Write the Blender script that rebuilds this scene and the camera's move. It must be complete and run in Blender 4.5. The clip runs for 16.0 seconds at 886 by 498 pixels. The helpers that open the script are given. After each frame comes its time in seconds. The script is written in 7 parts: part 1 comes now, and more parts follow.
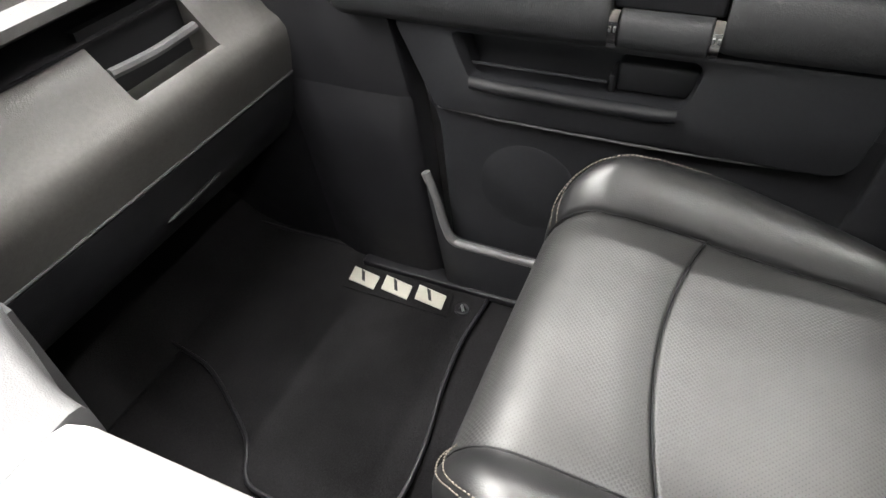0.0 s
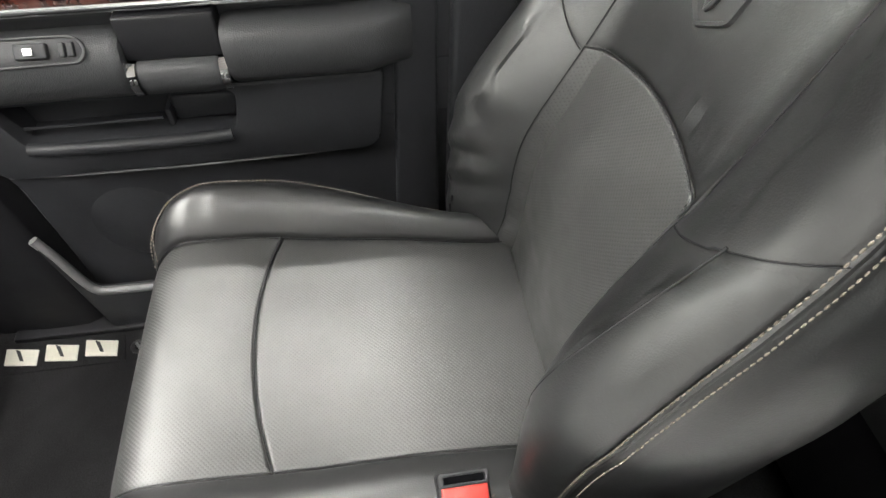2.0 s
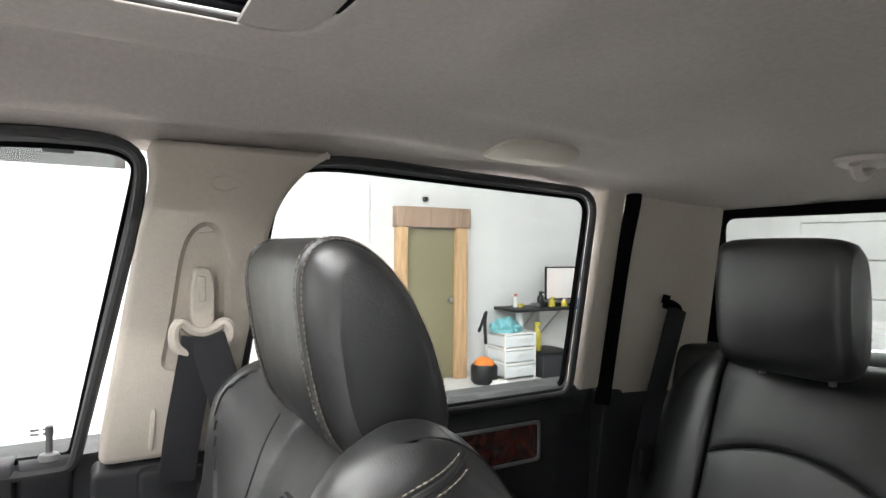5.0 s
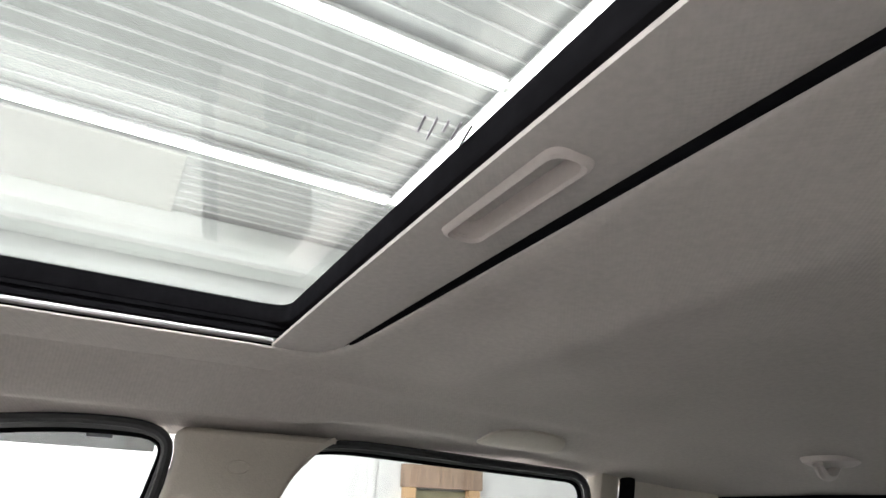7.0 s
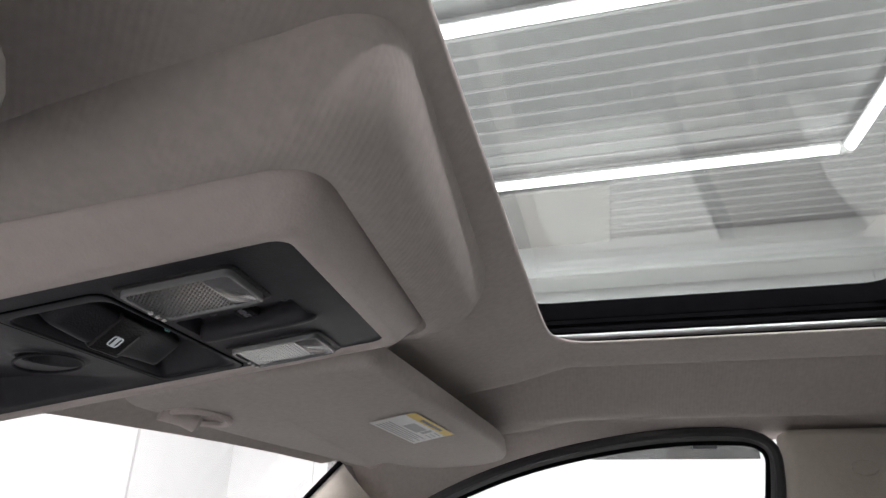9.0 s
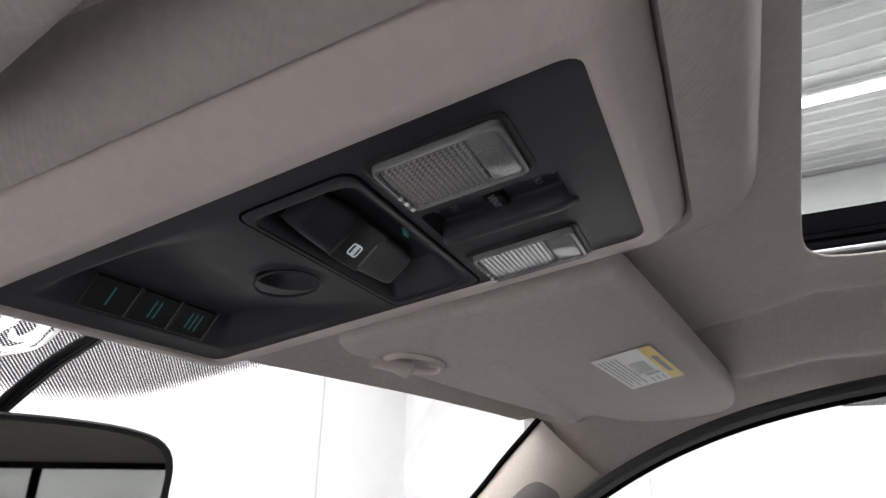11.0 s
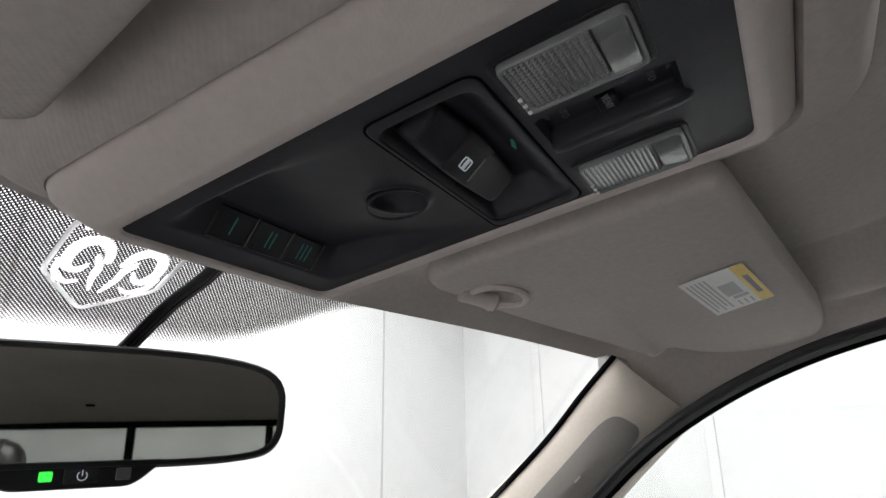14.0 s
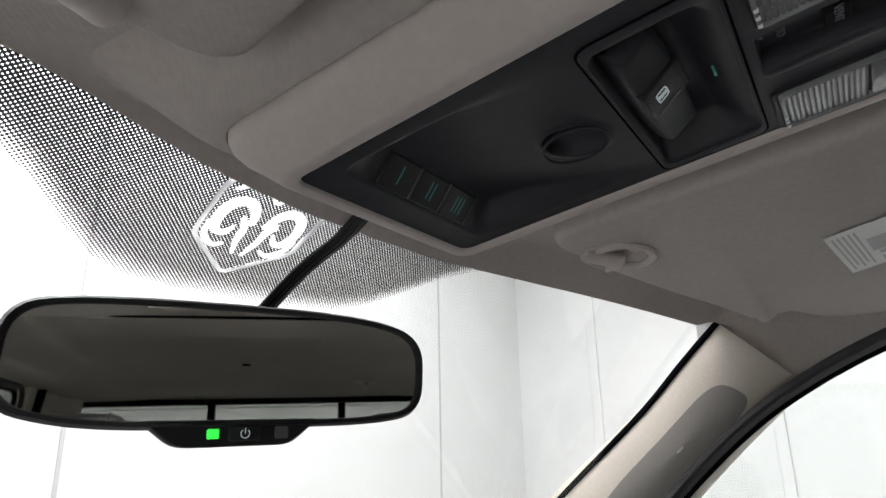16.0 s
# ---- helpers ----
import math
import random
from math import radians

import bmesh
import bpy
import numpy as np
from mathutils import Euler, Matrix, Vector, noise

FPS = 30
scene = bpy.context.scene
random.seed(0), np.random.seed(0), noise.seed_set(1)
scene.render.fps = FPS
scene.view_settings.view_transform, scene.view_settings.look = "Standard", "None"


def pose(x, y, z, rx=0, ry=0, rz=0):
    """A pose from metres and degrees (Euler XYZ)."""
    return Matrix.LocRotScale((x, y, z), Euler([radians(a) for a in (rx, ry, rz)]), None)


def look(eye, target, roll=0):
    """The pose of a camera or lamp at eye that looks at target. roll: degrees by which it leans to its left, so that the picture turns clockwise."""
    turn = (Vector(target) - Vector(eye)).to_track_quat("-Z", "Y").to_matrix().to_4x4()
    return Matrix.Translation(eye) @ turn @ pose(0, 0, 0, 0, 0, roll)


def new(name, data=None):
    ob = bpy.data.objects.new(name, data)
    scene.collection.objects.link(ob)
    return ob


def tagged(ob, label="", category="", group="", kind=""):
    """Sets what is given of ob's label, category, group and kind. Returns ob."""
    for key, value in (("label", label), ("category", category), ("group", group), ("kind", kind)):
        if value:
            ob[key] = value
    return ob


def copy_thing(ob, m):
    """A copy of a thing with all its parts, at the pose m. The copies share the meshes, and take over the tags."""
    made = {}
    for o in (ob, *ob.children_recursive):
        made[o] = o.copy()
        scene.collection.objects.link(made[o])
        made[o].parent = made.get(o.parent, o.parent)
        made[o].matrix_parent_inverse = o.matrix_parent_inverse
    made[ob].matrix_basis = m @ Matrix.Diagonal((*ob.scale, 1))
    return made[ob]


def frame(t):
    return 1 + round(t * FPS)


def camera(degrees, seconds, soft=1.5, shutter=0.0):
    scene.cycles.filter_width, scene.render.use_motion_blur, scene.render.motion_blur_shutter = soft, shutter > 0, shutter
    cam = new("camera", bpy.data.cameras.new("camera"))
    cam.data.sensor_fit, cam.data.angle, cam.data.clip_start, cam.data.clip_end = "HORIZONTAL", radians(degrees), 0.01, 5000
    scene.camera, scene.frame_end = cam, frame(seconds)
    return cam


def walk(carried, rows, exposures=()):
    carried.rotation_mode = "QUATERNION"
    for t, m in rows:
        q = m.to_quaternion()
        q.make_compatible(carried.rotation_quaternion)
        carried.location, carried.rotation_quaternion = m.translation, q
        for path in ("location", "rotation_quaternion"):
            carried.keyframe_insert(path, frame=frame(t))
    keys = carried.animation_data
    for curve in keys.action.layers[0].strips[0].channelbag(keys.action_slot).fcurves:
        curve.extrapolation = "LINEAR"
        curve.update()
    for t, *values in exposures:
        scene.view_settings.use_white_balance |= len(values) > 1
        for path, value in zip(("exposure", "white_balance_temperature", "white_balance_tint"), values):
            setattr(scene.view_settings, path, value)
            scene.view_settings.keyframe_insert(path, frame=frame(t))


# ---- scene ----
cam = camera(73.2, 16.0)
PATH = [
    (0, (0.021, 0.337, 0.9), (1.315, 0.983, -0.482), -4.3),
    (0.5, (0.025, 0.272, 0.915), (1.266, 0.649, -0.607), -3.6),
    (1, (0.021, 0.203, 0.973), (1.298, 0.341, -0.56), -2.0),
    (1.5, (0.018, 0.168, 1.013), (1.296, 0.129, -0.525), -1.0),
    (2, (0.01, 0.135, 1.045), (1.291, -0.049, -0.481), 0.0),
    (2.5, (-0.007, 0.116, 1.078), (1.414, -0.233, -0.285), 0.7),
    (3, (-0.024, 0.098, 1.094), (1.57, -0.43, 0.007), 0.9),
    (3.5, (-0.035, 0.083, 1.107), (1.634, -0.608, 0.249), 1.0),
    (4, (-0.057, 0.074, 1.124), (1.671, -0.761, 0.56), 1.2),
    (4.5, (-0.083, 0.038, 1.126), (1.67, -0.88, 0.84), 0.9),
    (5, (-0.154, 0.0, 1.126), (1.579, -0.998, 1.125), 0.5),
    (5.2, (-0.172, -0.017, 1.129), (1.534, -1.043, 1.311), 0.7),
    (7.3, (-0.293, 0.072, 1.17), (1.336, -0.723, 2.016), 1.4),
    (7.5, (-0.293, 0.094, 1.171), (1.372, -0.623, 2.015), 0.8),
    (8, (-0.271, 0.129, 1.172), (1.479, -0.343, 2.018), 0.0),
    (8.5, (-0.274, 0.166, 1.158), (1.529, 0.164, 2.022), 0.8),
    (9, (-0.285, 0.2, 1.154), (1.488, 0.665, 1.954), 0.8),
    (9.5, (-0.273, 0.229, 1.155), (1.441, 0.897, 1.938), 0.8),
    (10, (-0.238, 0.255, 1.145), (1.436, 1.028, 1.919), 0.8),
    (10.2, (-0.233, 0.263, 1.144), (1.429, 1.069, 1.912), 0.9),
    (12.3, (-0.237, 0.312, 1.101), (1.354, 1.332, 1.755), -0.2),
    (12.5, (-0.239, 0.313, 1.101), (1.352, 1.339, 1.747), -0.4),
    (13, (-0.239, 0.314, 1.099), (1.348, 1.357, 1.726), -0.6),
    (13.5, (-0.246, 0.316, 1.102), (1.336, 1.375, 1.716), -0.7),
    (14, (-0.25, 0.32, 1.101), (1.328, 1.39, 1.704), -0.9),
    (14.5, (-0.257, 0.327, 1.099), (1.314, 1.414, 1.692), -0.8),
    (15, (-0.271, 0.339, 1.1), (1.288, 1.448, 1.685), -0.9),
    (15.5, (-0.282, 0.365, 1.091), (1.254, 1.513, 1.659), -1.0),
    (16, (-0.279, 0.394, 1.087), (1.222, 1.597, 1.634), -1.1),
]
walk(cam, [(t, look(eye, target, roll)) for t, eye, target, roll in PATH], exposures=[(0.0, 0.48, 6600, 11), (1, 0.32, 6600, 10), (2.0, 0.58, 6650, 9), (3.5, 0.64, 6500, 10), (4.25, 0.44, 6450, 11), (5.0, -0.04, 6400, 12), (7.5, -0.36, 6400, 13), (8.5, -1.0, 6500, 15), (9.0, -0.98, 6350, 17), (10.0, -0.85, 6300, 17), (12.5, -1.0, 6300, 15), (14.0, -1.2, 6300, 13), (16.0, -1.28, 6300, 12)])

# ---------------------------------------------------------------- light
world = bpy.data.worlds.new("sky")
scene.world = world
world.use_nodes = True
wn = world.node_tree.nodes
sky_tex = wn.new("ShaderNodeTexSky")
sky_tex.sky_type = "NISHITA"
sky_tex.sun_disc = False
sky_tex.sun_elevation, sky_tex.sun_rotation = radians(40), radians(90)
world.node_tree.links.new(sky_tex.outputs[0], wn["Background"].inputs[0])
wn["Background"].inputs[1].default_value = 0.1

GROUND, ROOF = -0.47, 3.84
# The tubes at -1.6 and -3.5 are unseen, added so the west floor bounces light.
TUBE_X = (4.25, 2.35, 0.38, -1.6, -3.5)
TUBE_Y0, TUBE_Y1 = -1.83, 1.76
LAMP = 150.0


def tube_lamp(a, b, watts):
    d = bpy.data.lights.new("tube_light", "AREA")
    d.shape, d.size, d.size_y = "RECTANGLE", (Vector(b) - Vector(a)).length, 0.06
    d.energy, d.color = watts, (1.0, 0.985, 0.96)
    o = new("tube_light", d)
    along = (Vector(b) - Vector(a)).normalized()
    m = Matrix((along, Vector((0, 0, 1)).cross(along), Vector((0, 0, 1)))).transposed().to_4x4()
    o.matrix_world = Matrix.Translation((Vector(a) + Vector(b)) / 2) @ m
    return o


for tx in TUBE_X:
    tube_lamp((tx, TUBE_Y0, ROOF - 0.15), (tx, TUBE_Y1, ROOF - 0.15), LAMP)
for ty in (TUBE_Y0, TUBE_Y1):
    tube_lamp((0.38, ty, ROOF - 0.15), (4.25, ty, ROOF - 0.15), LAMP * 0.9)
    # added cross tube of the unseen western pair
    tube_lamp((-3.5, ty, ROOF - 0.15), (-1.6, ty, ROOF - 0.15), LAMP * 0.6)
# rear tube, added out of view as fill
tube_lamp((-5.0, -5.2, ROOF - 0.15), (5.0, -5.2, ROOF - 0.15), LAMP * 0.6)
# front tubes, added out of view to send light through the windscreen
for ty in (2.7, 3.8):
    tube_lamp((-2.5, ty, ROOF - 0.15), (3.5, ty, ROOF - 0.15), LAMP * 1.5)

# daylight in the open vehicle entrance of the west wall, unseen, inferred from the light
day = bpy.data.lights.new("entrance_daylight", "AREA")
day.shape, day.size, day.size_y = "RECTANGLE", 5.8, 3.0
day.energy, day.color = 70.0, (0.97, 0.99, 1.0)
day_ob = new("entrance_daylight", day)
day_ob.matrix_world = look((-9.55, 0.3, GROUND + 1.6), (0.0, 0.3, GROUND + 1.6))

# ---------------------------------------------------------------- materials


class Mat:
    """A node material with shorthand for its nodes."""

    def __init__(self, name, color=(0.5, 0.5, 0.5), rough=0.5, metal=0.0, spec=0.5):
        self.m = bpy.data.materials.new(name)
        self.m.use_nodes = True
        self.t = self.m.node_tree
        self.b = self.t.nodes["Principled BSDF"]
        self.b.inputs["Base Color"].default_value = (*color, 1)
        self.b.inputs["Roughness"].default_value = rough
        self.b.inputs["Metallic"].default_value = metal
        self.b.inputs["Specular IOR Level"].default_value = spec
        self.color, self.heights = color, []

    def n(self, kind, **kw):
        node = self.t.nodes.new(kind)
        for k, v in kw.items():
            node.inputs[k.replace("_", " ")].default_value = v
        return node

    def link(self, a, b):
        self.t.links.new(a, b)

    def coord(self, uv=False):
        return self.n("ShaderNodeTexCoord").outputs["UV" if uv else "Object"]

    def noise(self, scale, detail=4.0, rough=0.55, uv=False, stretch=None):
        tex = self.n("ShaderNodeTexNoise", Scale=scale, Detail=detail, Roughness=rough)
        src = self.coord(uv)
        if stretch:
            mp = self.n("ShaderNodeMapping", Scale=stretch)
            self.link(src, mp.inputs[0])
            src = mp.outputs[0]
        self.link(src, tex.inputs["Vector"])
        return tex.outputs["Fac"]

    def voronoi(self, scale, feature="F1", uv=False):
        tex = self.n("ShaderNodeTexVoronoi", Scale=scale)
        tex.feature = feature
        self.link(self.coord(uv), tex.inputs["Vector"])
        return tex.outputs["Distance"]

    def ramp(self, fac, stops):
        r = self.n("ShaderNodeValToRGB")
        el = r.color_ramp.elements
        while len(el) < len(stops):
            el.new(0.5)
        for e, (p, c) in zip(el, stops):
            e.position, e.color = p, (*c, 1)
        self.link(fac, r.inputs[0])
        return r.outputs[0]

    def math(self, op, a, b=None, c=None):
        node = self.n("ShaderNodeMath")
        node.operation = op
        for i, v in enumerate((a, b, c)):
            if v is None:
                continue
            if isinstance(v, (int, float)):
                node.inputs[i].default_value = v
            else:
                self.link(v, node.inputs[i])
        return node.outputs[0]

    def vary(self, scale=8.0, amount=0.25, fine=140.0, fine_amount=0.12):
        """Colour drift at two scales round the base colour."""
        a, b = self.noise(scale, 3), self.noise(fine, 2)
        lo, hi = 1 - amount, 1 + amount
        c = self.color
        col = self.ramp(a, [(0.3, tuple(v * lo for v in c)), (0.7, tuple(min(1, v * hi) for v in c))])
        mix = self.n("ShaderNodeMix")
        mix.data_type, mix.blend_type = "RGBA", "MULTIPLY"
        mix.inputs[0].default_value = 1.0
        self.link(col, mix.inputs[6])
        k = fine_amount
        self.link(self.ramp(b, [(0.3, (1 - k,) * 3), (0.7, (1.0,) * 3)]), mix.inputs[7])
        self.link(mix.outputs[2], self.b.inputs["Base Color"])
        return self

    def rough_vary(self, scale, lo, hi):
        r = self.n("ShaderNodeMapRange", From_Min=0.3, From_Max=0.7, To_Min=lo, To_Max=hi)
        self.link(self.noise(scale, 4), r.inputs[0])
        self.link(r.outputs[0], self.b.inputs["Roughness"])
        return self

    def bump(self, height, strength=0.3, dist=0.001):
        node = self.n("ShaderNodeBump", Strength=strength, Distance=dist)
        self.link(height, node.inputs["Height"])
        if self.heights:
            self.link(self.heights[-1], node.inputs["Normal"])
        self.heights.append(node.outputs[0])
        self.link(node.outputs[0], self.b.inputs["Normal"])
        return self


def dots(M, pitch, uv=True, stagger=True):
    """Round dots on a lattice: 1 at a dot's middle, falling to 0 between them."""
    sep = M.n("ShaderNodeSeparateXYZ")
    M.link(M.coord(uv), sep.inputs[0])
    k = 2 * math.pi / pitch
    a, b = M.math("MULTIPLY", sep.outputs[0], k), M.math("MULTIPLY", sep.outputs[1], k)
    if stagger:
        a, b = M.math("ADD", a, b), M.math("SUBTRACT", a, b)
    s = M.math("ADD", M.math("COSINE", a), M.math("COSINE", b))
    return M.math("MULTIPLY_ADD", s, 0.25, 0.5)


def leather(name, color, perforated=False, rough=(0.36, 0.5)):
    M = Mat(name, color, 0.42, spec=0.9)
    M.vary(6, 0.16, 300, 0.15).rough_vary(26, *rough)
    M.b.inputs["Coat Weight"].default_value = 0.10 if perforated else 0.34
    M.b.inputs["Coat Roughness"].default_value = 0.32
    M.bump(M.noise(9, 3), 0.2, 0.010).bump(M.noise(38, 4, 0.6), 0.16, 0.003)
    M.bump(M.voronoi(620 if not perforated else 900, "F1"), 0.22, 0.0006)
    if perforated:
        d = dots(M, 0.0050)
        hole = M.math("GREATER_THAN", d, 0.87)
        M.bump(M.math("MULTIPLY", d, -1.0), 0.25, 0.0010)
        mix = M.n("ShaderNodeMix")
        mix.data_type = "RGBA"
        base = M.b.inputs["Base Color"].links[0].from_socket
        M.link(hole, mix.inputs[0])
        M.link(base, mix.inputs[6])
        mix.inputs[7].default_value = (0.004, 0.004, 0.004, 1)
        M.link(mix.outputs[2], M.b.inputs["Base Color"])
    return M.m


def plastic(name, color, rough=(0.45, 0.6), grain=700, strength=0.25, spec=0.4):
    M = Mat(name, color, 0.5, spec=spec)
    M.vary(5, 0.14 if color[0] < 0.1 else 0.04, 160, 0.14 if color[0] < 0.1 else 0.06).rough_vary(18, *rough)
    M.bump(M.voronoi(grain), strength * 1.5, 0.0006).bump(M.noise(45, 3), 0.02, 0.002)
    return M.m


def fabric(name, color):
    M = Mat(name, color, 0.92, spec=0.15)
    M.vary(3, 0.07, 160, 0.1)
    sep = M.n("ShaderNodeSeparateXYZ")
    M.link(M.coord(), sep.inputs[0])
    k = 2 * math.pi / 0.0046
    a = M.math("MULTIPLY", M.math("MULTIPLY_ADD", sep.outputs[2], 0.6, sep.outputs[0]), k)
    b = M.math("MULTIPLY", M.math("MULTIPLY_ADD", sep.outputs[2], 0.8, sep.outputs[1]), k)
    knit = M.math("ADD", M.math("SINE", M.math("ADD", a, b)), M.math("SINE", M.math("SUBTRACT", a, b)))
    M.bump(knit, 0.10, 0.0005).bump(M.noise(500, 2), 0.2, 0.0006)
    return M.m


def glass(name, tint, gloss=0.03, haze=0.0):
    """A thin pane: clear, tinted, with the mirror gloss that its Fresnel gives."""
    m = bpy.data.materials.new(name)
    m.use_nodes = True
    t = m.node_tree
    t.nodes.remove(t.nodes["Principled BSDF"])
    tr, gl, mix, lw, pw, mr = (t.nodes.new(k) for k in ("ShaderNodeBsdfTransparent", "ShaderNodeBsdfGlossy", "ShaderNodeMixShader", "ShaderNodeLayerWeight", "ShaderNodeMath", "ShaderNodeMapRange"))
    tr.inputs[0].default_value = (*tint, 1)
    gl.inputs["Roughness"].default_value = gloss
    lw.inputs[0].default_value = 0.5
    pw.operation = "POWER"
    pw.inputs[1].default_value = 4.0
    mr.inputs[3].default_value, mr.inputs[4].default_value = 0.04, 0.8
    t.links.new(lw.outputs["Facing"], pw.inputs[0])
    t.links.new(pw.outputs[0], mr.inputs[0])
    t.links.new(mr.outputs[0], mix.inputs[0])
    t.links.new(tr.outputs[0], mix.inputs[1])
    t.links.new(gl.outputs[0], mix.inputs[2])
    end = mix.outputs[0]
    if haze:
        df, m2 = t.nodes.new("ShaderNodeBsdfTranslucent"), t.nodes.new("ShaderNodeMixShader")
        nz = t.nodes.new("ShaderNodeTexNoise")
        nz.inputs["Scale"].default_value = 9
        mr = t.nodes.new("ShaderNodeMapRange")
        mr.inputs[3].default_value, mr.inputs[4].default_value = haze * 0.5, haze * 1.5
        t.links.new(nz.outputs[0], mr.inputs[0])
        t.links.new(mr.outputs[0], m2.inputs[0])
        t.links.new(end, m2.inputs[1])
        t.links.new(df.outputs[0], m2.inputs[2])
        end = m2.outputs[0]
    t.links.new(end, t.nodes["Material Output"].inputs[0])
    return m


def glow(name, color, strength):
    M = Mat(name, color, 0.4)
    M.b.inputs["Emission Color"].default_value = (*color, 1)
    M.b.inputs["Emission Strength"].default_value = strength
    return M.m


LEATHER = leather("black_leather", (0.0145, 0.0148, 0.0155), False, (0.34, 0.46))
PERF = leather("perforated_leather", (0.037, 0.037, 0.0366), True, (0.38, 0.52))
THREAD = Mat("pale_thread", (0.18, 0.157, 0.13), 0.8).vary(200, 0.2).m
DARK = plastic("dark_plastic", (0.020, 0.0207, 0.0235))
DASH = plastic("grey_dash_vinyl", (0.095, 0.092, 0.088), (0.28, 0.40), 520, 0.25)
PANEL = plastic("matt_black_panel", (0.027, 0.0275, 0.034), (0.45, 0.6), 900, 0.12, 0.35)
DARKER = plastic("black_plastic", (0.010, 0.010, 0.012), (0.4, 0.55))
SOFT = plastic("soft_dark_vinyl", (0.036, 0.037, 0.039), (0.42, 0.58), 520, 0.35)
GREY = plastic("grey_plastic", (0.13, 0.13, 0.132), (0.35, 0.5))
SILVER = plastic("silver_paint", (0.55, 0.55, 0.55), (0.3, 0.42))
BEIGE = plastic("beige_plastic", (0.54, 0.49, 0.425), (0.5, 0.62), 420, 0.3)
TAUPE = plastic("taupe_plastic", (0.57, 0.512, 0.482), (0.45, 0.6), 600, 0.12)
LINER = fabric("headliner_cloth", (0.50, 0.460, 0.430))
VISOR = fabric("visor_vinyl", (0.48, 0.445, 0.418))
RUBBER = Mat("black_rubber", (0.007, 0.007, 0.008), 0.6, spec=0.0).vary(40, 0.2).m
SEAL = plastic("grey_seal", (0.040, 0.040, 0.042), (0.45, 0.55))
CHROME = Mat("chrome", (0.75, 0.75, 0.76), 0.12, 1.0).rough_vary(60, 0.08, 0.2).m
ALU = Mat("brushed_aluminium", (0.72, 0.72, 0.72), 0.3, 1.0).rough_vary(80, 0.25, 0.4).m
STEEL = Mat("steel", (0.45, 0.45, 0.46), 0.35, 1.0).m
WHITE = plastic("white_print", (0.8, 0.8, 0.78), (0.5, 0.6))
YELLOW = plastic("yellow_print", (0.75, 0.55, 0.12))
INK = plastic("grey_ink", (0.18, 0.18, 0.2))
PRINT = plastic("pale_grey_print", (0.42, 0.42, 0.43))
RED = Mat("red_plastic", (0.55, 0.055, 0.045), 0.35).vary(20, 0.1).m
TEAL = glow("teal_legend", (0.06, 0.27, 0.24), 0.12)
# pale legend print, with a glow added to lift its brightness
PALE = glow("pale_legend_glow", (0.60, 0.66, 0.68), 0.5)
GREEN = glow("green_lamp", (0.05, 1.0, 0.08), 2.2)
CLEAR = glass("window_glass", (0.95, 0.97, 0.96))
TINTED = glass("sunroof_glass", (0.76, 0.795, 0.775), 0.03, 0.02)
PRIVACY = glass("rear_glass", (0.80, 0.82, 0.81))
MIRROR = Mat("mirror_silver", (0.66, 0.665, 0.63), 0.02, 1.0).m


def carpet_material():
    M = Mat("black_carpet", (0.024, 0.0235, 0.025), 0.95, spec=0.1)
    M.vary(7, 0.3, 420, 0.5)
    M.bump(M.noise(700, 3), 0.9, 0.003).bump(M.noise(60, 3), 0.4, 0.004)
    return M.m


def burl():
    M = Mat("burl_wood", (0.1, 0.03, 0.02), 0.16, spec=0.6)
    w = M.n("ShaderNodeTexNoise", Scale=26.0, Detail=8.0, Roughness=0.7, Distortion=1.6)
    M.link(M.coord(), w.inputs["Vector"])
    col = M.ramp(w.outputs["Fac"], [(0.28, (0.012, 0.004, 0.003)), (0.45, (0.036, 0.009, 0.006)), (0.6, (0.085, 0.022, 0.013)), (0.75, (0.13, 0.042, 0.022))])
    M.link(col, M.b.inputs["Base Color"])
    return M.m


def belt_webbing():
    M = Mat("belt_webbing", (0.012, 0.0125, 0.016), 0.75)
    sep = M.n("ShaderNodeSeparateXYZ")
    M.link(M.coord(), sep.inputs[0])
    M.bump(M.math("SINE", M.math("MULTIPLY", sep.outputs[2], 2 * math.pi / 0.0016)), 0.15, 0.0003)
    return M.vary(30, 0.15, 400, 0.2).m


def plaster():
    M = Mat("white_plaster", (0.70, 0.705, 0.70), 0.85, spec=0.2)
    M.vary(0.8, 0.04, 12, 0.05).bump(M.noise(30, 5), 0.25, 0.01)
    return M.m


def concrete():
    M = Mat("pale_concrete", (0.68, 0.67, 0.65), 0.75)
    M.vary(1.2, 0.18, 25, 0.2).bump(M.noise(60, 6), 0.3, 0.004)
    return M.m


def corrugated():
    M = Mat("galvanised_sheet", (0.34, 0.35, 0.345), 0.5, 0.35)
    M.vary(1.5, 0.1, 14, 0.10).rough_vary(6, 0.4, 0.65)
    return M.m


def timber(name, color):
    M = Mat(name, color, 0.7)
    g = M.noise(7, 6, 0.65, stretch=(4, 4, 0.35))
    M.link(M.ramp(g, [(0.3, tuple(v * 0.62 for v in color)), (0.7, tuple(v * 1.2 for v in color))]), M.b.inputs["Base Color"])
    M.bump(g, 0.3, 0.004)
    return M.m


CARPET, BURL, WEBBING = carpet_material(), burl(), belt_webbing()
PLASTER, CONCRETE, SHEET = plaster(), concrete(), corrugated()
PINE, OLIVE = timber("pine", (0.55, 0.36, 0.2)), plastic("olive_paint", (0.23, 0.21, 0.13))
LUMBER = timber("brown_lumber", (0.33, 0.23, 0.17))
PAINT = Mat("truck_paint", (0.55, 0.55, 0.56), 0.25, 0.3).vary(3, 0.05).m

